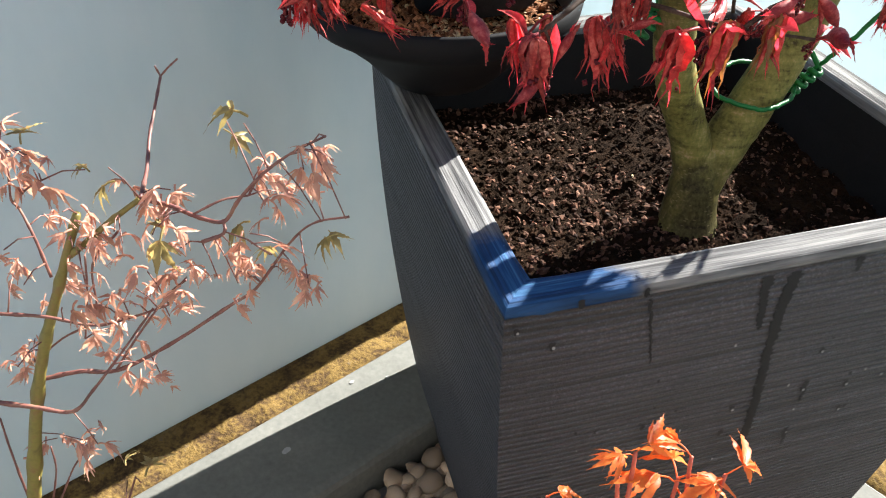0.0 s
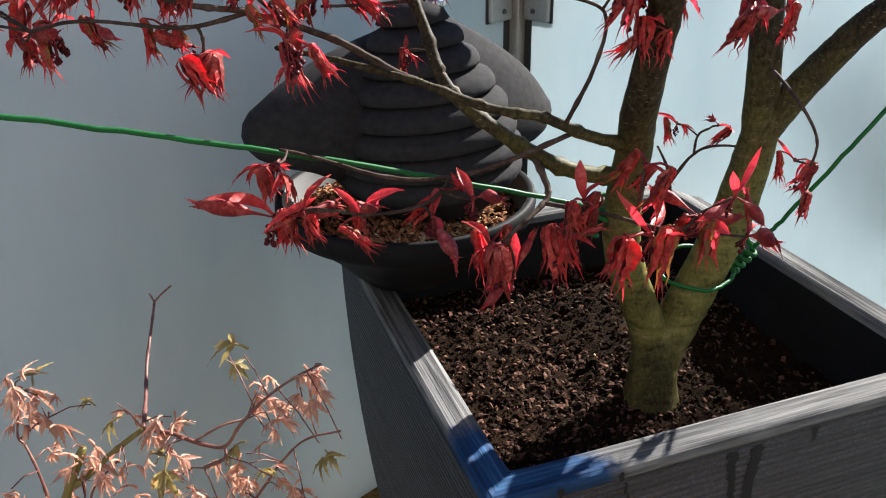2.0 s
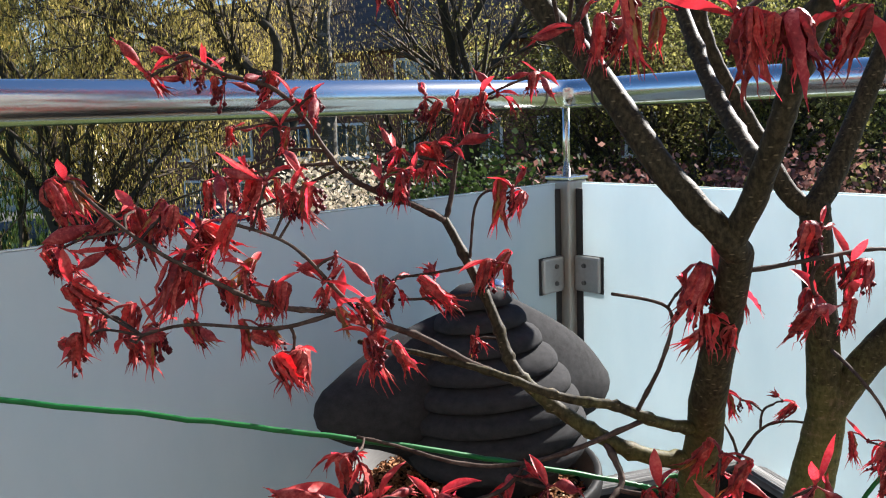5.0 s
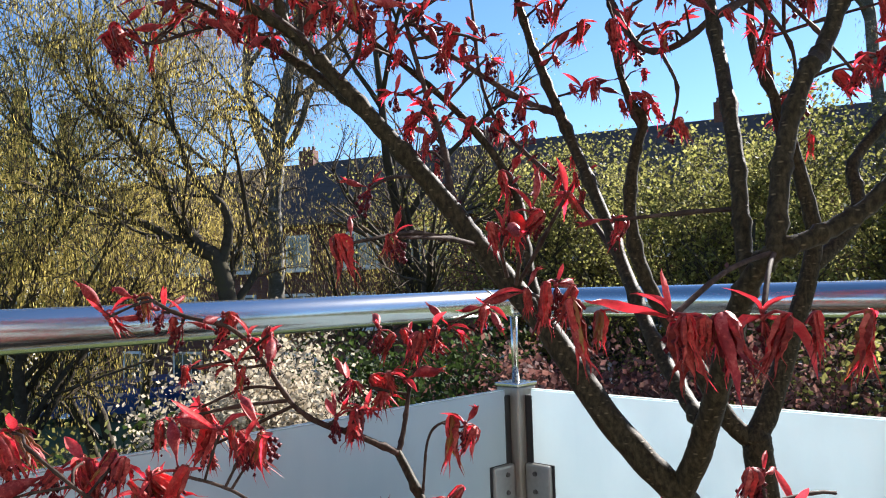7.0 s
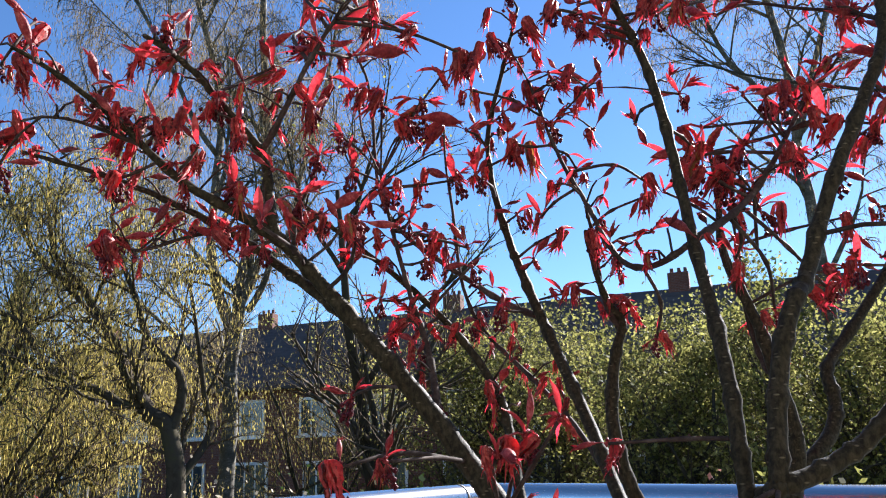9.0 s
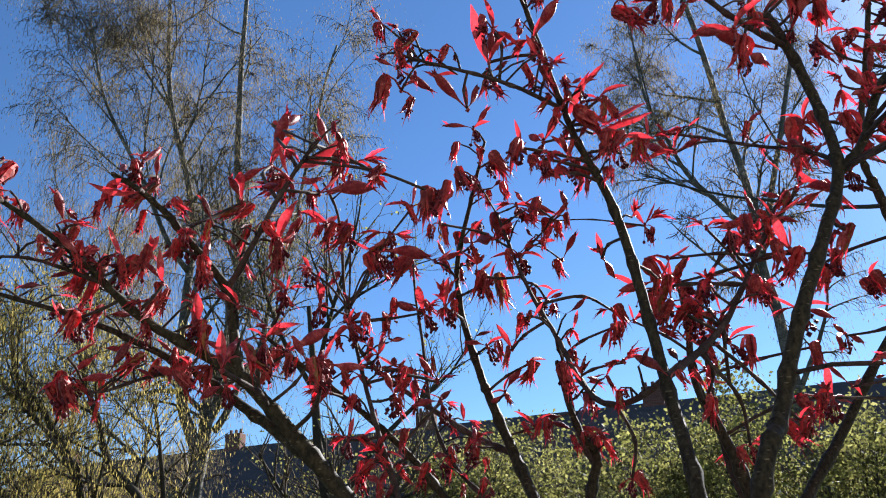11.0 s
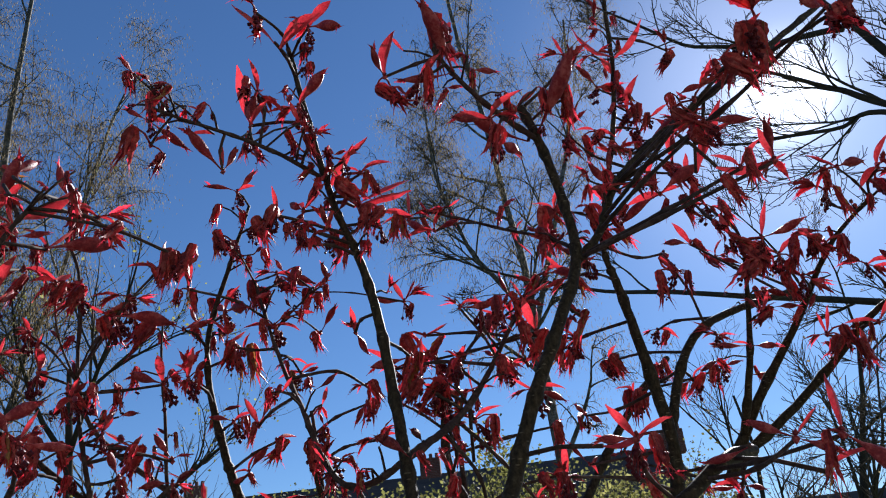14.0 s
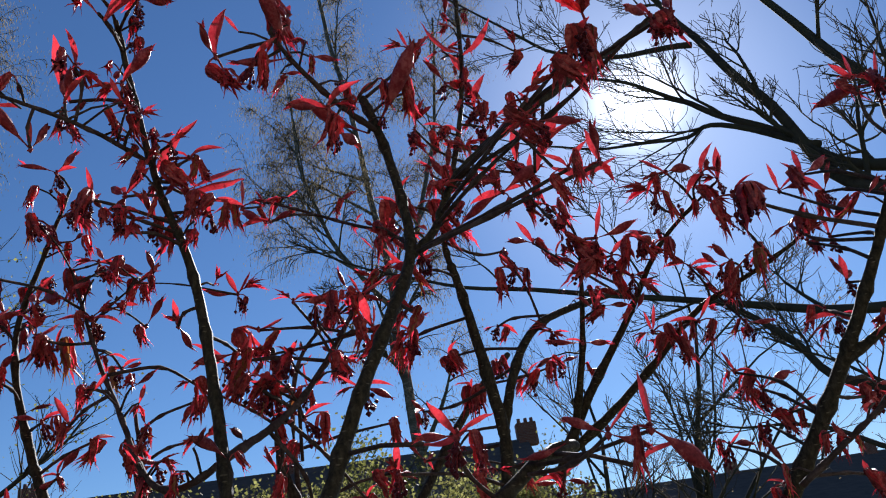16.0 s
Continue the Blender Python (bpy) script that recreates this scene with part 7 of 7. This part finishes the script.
def tree(name, label, category, at, kind, stems, height, r, seed, bark, leaf=None, count=0, size=0.05, spread=0.1, hang=False, lean=(0, 0), long=1.0, group="garden trees"):
    t = thing(name, label, category, group=group)
    rng = random.Random(seed)
    out = []
    for s in range(stems):
        a = 2 * math.pi * s / stems + rng.uniform(0, 1)
        d = np.array([lean[0] + (0.16 * math.cos(a) if stems > 1 else 0), lean[1] + (0.16 * math.sin(a) if stems > 1 else 0), 1.0])
        grow(rng, out, np.array(at) + np.array([0.25 * math.cos(a), 0.25 * math.sin(a), -0.1]) * (stems > 1), d / np.linalg.norm(d), height, r, 0, TREES[kind])
    trunk, twigs = Tubes(), Tubes()
    for lv, rows in out:
        if lv == 0:
            trunk.add(rows, 9)
        elif lv == 1:
            trunk.add(rows, 6)
        else:
            twigs.add(rows, 3 if lv > 2 else 4)
    part("trunk", trunk.mesh("trunk", bark), t)
    part("branchwork", twigs.mesh("branchwork", FARTWIG), t)["kind"] = "stuff"
    if leaf is not None:
        part("crown", leaf_sheet(rng, [rows for lv, rows in out if lv >= 2], count, size, spread, leaf, hang, "crown", long), t)["kind"] = "stuff"
    return t


EYE = Vector((-0.04, -0.05, 1.08))


def toward(az, el, dist):
    """A place seen from the balcony: bearing and height in degrees, distance along the ground."""
    a = radians(az)
    return EYE + Vector((math.sin(a) * dist, math.cos(a) * dist, math.tan(radians(el)) * dist))


def limbed(name, label, kind, paths, seed, bark, kids, reach, leaf=None, count=0, size=0.05, spread=0.1, hang=False, long=1.0, crook=0.05):
    """A tree whose main limbs are laid out one by one (thick end, thin end, bends); smaller boughs grow from them."""
    t = thing(name, label, "tree", group="garden trees")
    rng, spec, out = random.Random(seed), TREES[kind], []
    shake = np.random.default_rng(seed)
    for r0, r1, bends in paths:
        c = spline([tuple(toward(*b)) for b in bends], 6)
        k = len(c)
        j = shake.normal(0, crook, (k, 3))
        for _ in range(3):
            j[1:-1] = 0.25 * j[:-2] + 0.5 * j[1:-1] + 0.25 * j[2:]
        c += j
        rows = [(*c[i], r0 + (r1 - r0) * (i / (k - 1)) ** 0.8) for i in range(k)]
        out.append((0, rows))
        for _ in range(kids):
            i = rng.randrange(int(k * spec["from"]), k - 1)
            d = c[i + 1] - c[i]
            d /= np.linalg.norm(d)
            ax = np.array([rng.gauss(0, 1), rng.gauss(0, 1), rng.gauss(0.25, 0.6)])
            d = d * spec["keep"] + ax / np.linalg.norm(ax)
            grow(rng, out, c[i], d / np.linalg.norm(d), reach * rng.uniform(0.6, 1.2) * (1.2 - 0.6 * i / k), rows[i][3] * 0.5, 1, spec)
    trunk, twigs = Tubes(), Tubes()
    for lv, rows in out:
        (trunk if lv < 2 else twigs).add(rows, (9, 6, 4, 3)[lv])
    part("trunk", trunk.mesh("trunk", bark), t)
    part("branchwork", twigs.mesh("branchwork", FARTWIG), t)["kind"] = "stuff"
    if leaf is not None:
        part("crown", leaf_sheet(rng, [rows for lv, rows in out if lv >= 2], count, size, spread, leaf, hang, "crown", long), t)["kind"] = "stuff"
    return t


# tall birches
limbed("birch_tree", "tall twin-stemmed birch with pale trunk and hanging catkin twigs", "birch",
       [(0.22, 0.045, [(-6.9, -13.5, 19), (-6.7, 0.2, 19), (-6.3, 5.5, 19), (-6.0, 10.9, 19), (-4.6, 20, 19), (-5.1, 28.9, 19), (-5.3, 36.4, 19), (-5.0, 43, 19)]),
        (0.15, 0.035, [(-6.7, 8.4, 19), (-7.9, 12.2, 19), (-8.2, 18, 19.2), (-8.3, 24.8, 19.5), (-10.4, 32, 19.6), (-11.0, 38, 19.8), (-10.6, 43, 20)]),
        (0.09, 0.03, [(-5.6, 9.4, 19), (-4.4, 12.7, 18.8), (-2.7, 16.2, 18.6), (-0.8, 24, 18.6), (0.8, 31, 18.8), (2.2, 36, 19)]),
        (0.07, 0.025, [(-8.1, 20, 19.3), (-11.5, 25.5, 19), (-15, 31, 19), (-17.0, 36, 19)])],
       3, BIRCH, 20, 4.2, BIRCHLEAF, 130000, 0.024, 0.24, True, 1.2, 0.08)
limbed("birch_tree", "tall weeping birch with a thin drooping crown", "birch",
       [(0.19, 0.05, [(33.8, -13, 20), (33.8, 2, 20), (33.6, 11.5, 20), (33.2, 17.4, 20), (33.2, 22.9, 20), (32.3, 29.8, 20), (30.8, 38.6, 20), (30.0, 43, 20)]),
        (0.09, 0.03, [(33.3, 19, 20), (36, 26, 20), (38.5, 33, 20.4), (39.8, 40, 20.5)]),
        (0.08, 0.03, [(33.2, 20.5, 20), (29.5, 25, 19.6), (27.2, 31, 19.4), (26.8, 36, 19.4)])],
       15, BIRCH, 16, 3.8, BIRCHLEAF, 80000, 0.023, 0.22, True, 1.2, 0.08)
tree("birch_tree", "slender birch with drooping brown twigs", "tree", bearing(-15.5, 25), "birch", 1, 17.0, 0.14, 8, BIRCH, BIRCHLEAF, 40000, 0.036, 0.36, True, long=2.0)
# spreading trees with catkins
limbed("hazel_tree", "spreading tree with crooked dark limbs and yellow catkins", "spread",
       [(0.19, 0.13, [(-9.4, -18.5, 14), (-9.7, -8, 14), (-10.1, 0.4, 14), (-11.6, 3.0, 14)]),
        (0.10, 0.02, [(-11.6, 3.0, 14), (-12.5, 3.5, 14), (-15.1, 4.5, 13.8), (-17.4, 5.6, 13.6), (-19.4, 8.3, 13.4), (-21.1, 9.4, 13.2), (-23.5, 13, 13.2)]),
        (0.11, 0.02, [(-12.0, 3.3, 14), (-14.0, 7.4, 14.2), (-14.9, 8.9, 14.3), (-16.3, 10.8, 14.4), (-17.9, 12.7, 14.5), (-18.5, 15.2, 14.6), (-19.0, 19, 14.8)]),
        (0.05, 0.015, [(-16.3, 10.8, 14.4), (-17.7, 11.7, 14.2), (-19.0, 12.6, 14), (-21.0, 15.5, 14)]),
        (0.10, 0.02, [(-10.2, 1.5, 14), (-9.9, 5.0, 14), (-11.8, 7.6, 14), (-13.2, 10.6, 14), (-14.7, 15.0, 14), (-15.0, 18.5, 14)]),
        (0.08, 0.02, [(-9.9, -2, 14), (-7.6, 2.0, 14.4), (-8.4, 4.6, 14.4), (-9.0, 8.8, 14.2), (-9.4, 12, 14)]),
        (0.05, 0.015, [(-17.4, 5.6, 13.6), (-20.4, 6.6, 13.3), (-23.0, 6.9, 13)])],
       22, FARBARK, 8, 1.9, CATKIN, 34000, 0.023, 0.20, True)
tree("hazel_tree", "spreading tree covered in yellow catkins", "tree", bearing(-23.0, 17), "spread", 3, 8.0, 0.15, 27, FARBARK, CATKIN, 36000, 0.029, 0.26, True)
tree("hazel_tree", "pale yellow-green tree beside the house", "tree", bearing(-30.0, 18), "spread", 3, 9.0, 0.15, 41, FARBARK, CATKIN, 32000, 0.031, 0.3, True)
tree("hazel_tree", "thin tree hung with yellow catkins", "tree", bearing(1.5, 22), "spread", 2, 7.2, 0.11, 46, FARBARK, CATKIN, 9000, 0.026, 0.26, True)
tree("hazel_tree", "low spreading tree covered in yellow catkins", "tree", bearing(-17.0, 21), "spread", 3, 7.0, 0.14, 43, FARBARK, CATKIN, 32000, 0.031, 0.30, True)
# fresh green trees before the house
for az, dist, hgt, seed in ((16.5, 22, 7.2, 51), (22, 20, 6.9, 52), (28, 19, 6.8, 53), (34, 20, 6.7, 57), (39, 21, 6.2, 58), (12.0, 24, 6.9, 54)):
    tree("leafy_tree", "broad tree in fresh yellow-green spring leaf", "tree", bearing(az, dist), "spread", 4, hgt, 0.13, seed, FARBARK, FRESH, 21000, 0.045, 0.20)
tree("street_tree", "dark-trunked tree with thin fresh leaves", "tree", bearing(4.8, 20), "bare", 1, 11.0, 0.24, 61, FARBARK, FRESH, 1800, 0.036, 0.16)
# large bare tree towards the sun
limbed("bare_tree", "large leafless tree with long dark limbs", "bare",
       [(0.32, 0.20, [(93, -27, 9), (92, -8, 9), (90, 5, 9.2), (85, 13, 9.6)]),
        (0.12, 0.03, [(85, 13, 9.6), (75, 18, 10), (66.7, 21.6, 10.4), (63.3, 29.0, 10.6), (60.5, 33.5, 10.8), (57.6, 37.6, 11), (53, 43, 11.2)]),
        (0.11, 0.02, [(79, 16, 9.8), (72, 20.5, 10.2), (67.2, 22.9, 10.5), (64.2, 25.4, 10.7), (59.3, 29.3, 11), (56.3, 31.2, 11.2), (51, 34, 11.4)]),
        (0.12, 0.03, [(80, 16, 9.7), (74, 22, 9.8), (69.5, 28.3, 10), (65.6, 34.6, 10.2), (61, 41, 10.4)]),
        (0.10, 0.012, [(84, 10, 9.4), (73, 12, 10), (63.9, 14.2, 10.6), (56.9, 16.3, 11.2), (43.9, 20.3, 12), (34.9, 22.7, 12.6), (25.6, 25.6, 13)]),
        (0.09, 0.03, [(80, 2, 9.4), (70, 6, 10), (62.4, 10.1, 10.6), (59.7, 13.7, 11), (56.9, 16.3, 11.2)]),
        (0.05, 0.01, [(66, 24, 10.6), (60.0, 27.8, 10.8), (56.7, 27.9, 11), (49.2, 29.2, 11.4), (44, 31, 11.6)]),
        (0.05, 0.01, [(60.5, 33.5, 10.8), (54.1, 34.4, 11), (49.0, 36.3, 11.2), (44.0, 39.5, 11.6), (39.5, 41.7, 12)]),
        (0.06, 0.01, [(72, 11.6, 10), (66, 5, 10.2), (60, 7.5, 10.6), (53, 9, 11)])],
       72, FARBARK, 8, 1.9)
tree("bare_tree", "leafless tree with fine twigs", "tree", bearing(47, 22), "bare", 2, 11.0, 0.16, 78, FARBARK, BIRCHLEAF, 1500, 0.03, 0.1)


def conifer(at, height, seed):
    t = thing("conifer", "narrow dark green garden conifer", "tree", group="garden trees")
    rng = random.Random(seed)
    trunk = Tubes()
    trunk.add([(*at, 0.16), (at[0], at[1], at[2] + height, 0.02)], 7)
    part("trunk", trunk.mesh("trunk", FARBARK), t)
    rows = []
    for k in range(420):
        a = rng.random() ** 0.8
        r = (1 - a) * height * 0.17 + 0.1
        th = rng.uniform(0, 6.28)
        b = np.array([at[0], at[1], at[2] + height * a])
        e = b + np.array([math.cos(th) * r, math.sin(th) * r, -0.25 * r])
        rows.append([tuple(b + (e - b) * q) for q in (0.4, 0.6, 0.8, 1.0)])
    part("crown", leaf_sheet(rng, rows, 9000, 0.09, 0.1, DARKLEAF, True), t)


conifer(bearing(-22.5, 34), 12.5, 5)
conifer(bearing(-19.8, 36), 12.0, 6)
conifer(bearing(-26.5, 30), 11.0, 9)


def bush(name, label, at, size, seed, leaf, count, ls):
    t = thing(name, label, "bush", group="garden bushes")
    rng = random.Random(seed)
    out = []
    for s in range(7):
        a = 2 * math.pi * s / 7
        d = np.array([math.cos(a) * 0.7, math.sin(a) * 0.7, 1.0])
        grow(rng, out, np.array(at) + np.array([0, 0, -0.05]), d / np.linalg.norm(d), size, 0.05, 0, TREES["bush"])
    tb = Tubes()
    for lv, rows in out:
        tb.add(rows, 4)
    part("branchwork", tb.mesh("branchwork", FARBARK), t)
    part("crown", leaf_sheet(rng, [rows for lv, rows in out if lv >= 1], count, ls, size * 0.07, leaf), t)


bush("blossom_bush", "bush in creamy white blossom", bearing(-8.5, 11.0), 3.3, 81, BLOSSOM, 42000, 0.037)
bush("evergreen_bush", "dark evergreen bush in the garden", bearing(2.0, 13), 3.4, 82, DARKLEAF, 18000, 0.05)
bush("evergreen_bush", "dark evergreen bush in the garden", bearing(-18.0, 11), 2.3, 83, DARKLEAF, 8000, 0.06)
bush("green_bush", "bright green bush in the garden", bearing(-20.0, 12), 2.8, 84, FRESH, 7000, 0.045)
for k, az in enumerate((10.5, 14.5, 18.5, 23.0, 28.0)):
    bush("copper_bush", "purple-brown leaved hedge bush", bearing(az, 12), 3.2, 90 + k, COPPER, 13000, 0.05)
bush("green_bush", "bright green bush in the garden", bearing(34, 12), 3.2, 97, FRESH, 7000, 0.06)
bush("green_bush", "bright green bush in the garden", bearing(-27, 10), 2.2, 98, FRESH, 7000, 0.05)


def house(name, label, a, b, height, depth, storeys, bays, wall, seed, roof_h=1.6):
    """A terrace: walls, pitched roof, chimneys, and a window in each bay and storey."""
    a, b = Vector((*a, GROUND)), Vector((*b, GROUND))
    d = (b - a)
    ln = d.length
    d.normalize()
    n = Vector((d.y, -d.x, 0))
    if n.dot(-a) < 0:
        n = -n
    m = Matrix.Identity(4)
    m.col[0], m.col[1], m.col[2], m.col[3] = (*d, 0), (*-n, 0), (0, 0, 1, 0), (*a, 1)
    t = thing(name, label, "house", m)
    part("wall", box("wall", ln, depth, height, wall, 0.0, (ln / 2, depth / 2, height / 2)), t)
    v = [(-0.3, -0.4, height), (ln + 0.3, -0.4, height), (ln + 0.3, depth + 0.4, height), (-0.3, depth + 0.4, height), (-0.3, depth / 2, height + roof_h), (ln + 0.3, depth / 2, height + roof_h)]
    rf = part("roof", mesh_of("roof", v, [(0, 1, 5, 4), (2, 3, 4, 5), (0, 4, 3), (1, 2, 5), (3, 2, 1, 0)], ROOF, False), t, "dark slate roof")
    part("gutter", box("gutter", ln + 0.5, 0.14, 0.14, ROOF, 0.02, (ln / 2, -0.45, height - 0.02)), t, "dark gutter")
    rng = random.Random(seed)
    k = 0
    while k < ln:
        c = part("chimney", box("chimney", 0.8, 0.5, 0.9, BRICK, 0.02, (k + 2.2, depth / 2, height + roof_h + 0.15)), rf)
        for q in (-0.3, 0.05, 0.35):
            tb = Tubes()
            tb.add([(k + 2.2 + q * 0.8, depth / 2, height + roof_h + 0.55, 0.08), (k + 2.2 + q * 0.8, depth / 2, height + roof_h + 0.8, 0.07)], 10)
            part("chimney_pot", tb.mesh("chimney_pot", BRICK), c)
        k += 9.5
    sh = height / storeys
    for s in range(storeys):
        for q in range(bays):
            x, z = (q + 0.5) * ln / bays, s * sh + sh * 0.52
            w, h = (1.5, 1.35) if (q + s) % 3 else (1.05, 1.35)
            wn_ = part("window", box("window", w + 0.16, 0.12, h + 0.16, WHITE, 0.01), t, "white-framed window", Matrix.Translation((x, -0.02, z)))
            nx = 3 if w > 1.2 else 2
            for i in range(nx):
                pw = w / nx
                part("pane", box("pane", pw - 0.08, 0.02, h - 0.06, PANE, 0.0), wn_, "dark glass", Matrix.Translation((-w / 2 + (i + 0.5) * pw, -0.062, 0)))
            part("sill", box("sill", w + 0.3, 0.22, 0.08, WHITE, 0.01), wn_, "", Matrix.Translation((0, -0.06, -h / 2 - 0.1)))
    return t


house("brick_terrace", "three-storey red brick terrace with white windows", (-15.0, 41.5), (19.5, 21.5), 7.4, 8.0, 3, 13, BRICK, 1, 3.3)
house("far_terrace", "distant brick terrace with a dark roof", (34.0, 36.0), (60.0, 20.0), 6.4, 9.0, 2, 9, BRICK, 2, 4.1)
house("pale_house", "distant pale rendered house", (-44.0, 44.0), (-20.0, 48.0), 6.5, 9.0, 2, 8, RENDERW, 3)


def car(at, turn):
    t = thing("parked_car", "bright blue car parked in the street", "car", Matrix.Translation(at) @ Euler((0, 0, turn)).to_matrix().to_4x4())
    prof = [(-2.1, 0.35), (-2.12, 0.75), (-1.95, 0.95), (-1.45, 1.0), (-0.95, 1.42), (0.55, 1.45), (1.15, 1.02), (1.95, 0.88), (2.12, 0.7), (2.1, 0.35)]
    v, f, n = [], [], len(prof)
    for y, k in ((-0.85, 0), (0.85, 0)):
        v += [(x, y * (0.82 if z > 1.2 else 1.0), z) for x, z in prof]
    f += [tuple(range(n)), tuple(range(n, 2 * n))[::-1]]
    f += [(i, (i + 1) % n, n + (i + 1) % n, n + i) for i in range(n)]
    part("body", mesh_of("body", v, [q[::-1] for q in f], CARBLUE, False), t)
    for y in (-0.80, 0.80):
        q = [(-1.25, y, 1.02), (0.98, y, 1.04), (0.5, y * 0.92, 1.36), (-0.92, y * 0.92, 1.34)]
        q = [(x, yy + math.copysign(0.03, yy), z) for x, yy, z in q]
        part("side_window", mesh_of("side_window", q, [(0, 1, 2, 3)], PANE, False), t)
    for x in (-1.3, 1.3):
        for y in (-0.8, 0.8):
            tb = Tubes()
            tb.add([(x, y - 0.1, 0.32, 0.32), (x, y + 0.1, 0.32, 0.32)], 20)
            w = part("wheel", tb.mesh("wheel", TYRE), t)
            tb = Tubes()
            tb.add([(x, y - 0.105, 0.32, 0.19), (x, y + 0.105, 0.32, 0.19)], 16)
            part("rim", tb.mesh("rim", STEEL), w)


car(bearing(-17.6, 33), 0.2)
car(bearing(-14.8, 34), 0.2)
# street in front of the terrace
road_m = Matrix.Translation((-6, 32.0, GROUND + 0.17)) @ Euler((0, 0, radians(-30))).to_matrix().to_4x4()
road = new("road", box("road", 90, 5.5, 0.3, ASPHALT, 0.0))
road.matrix_basis = road_m
tagged(road, "grey asphalt street before the terrace", "road", kind="structure")
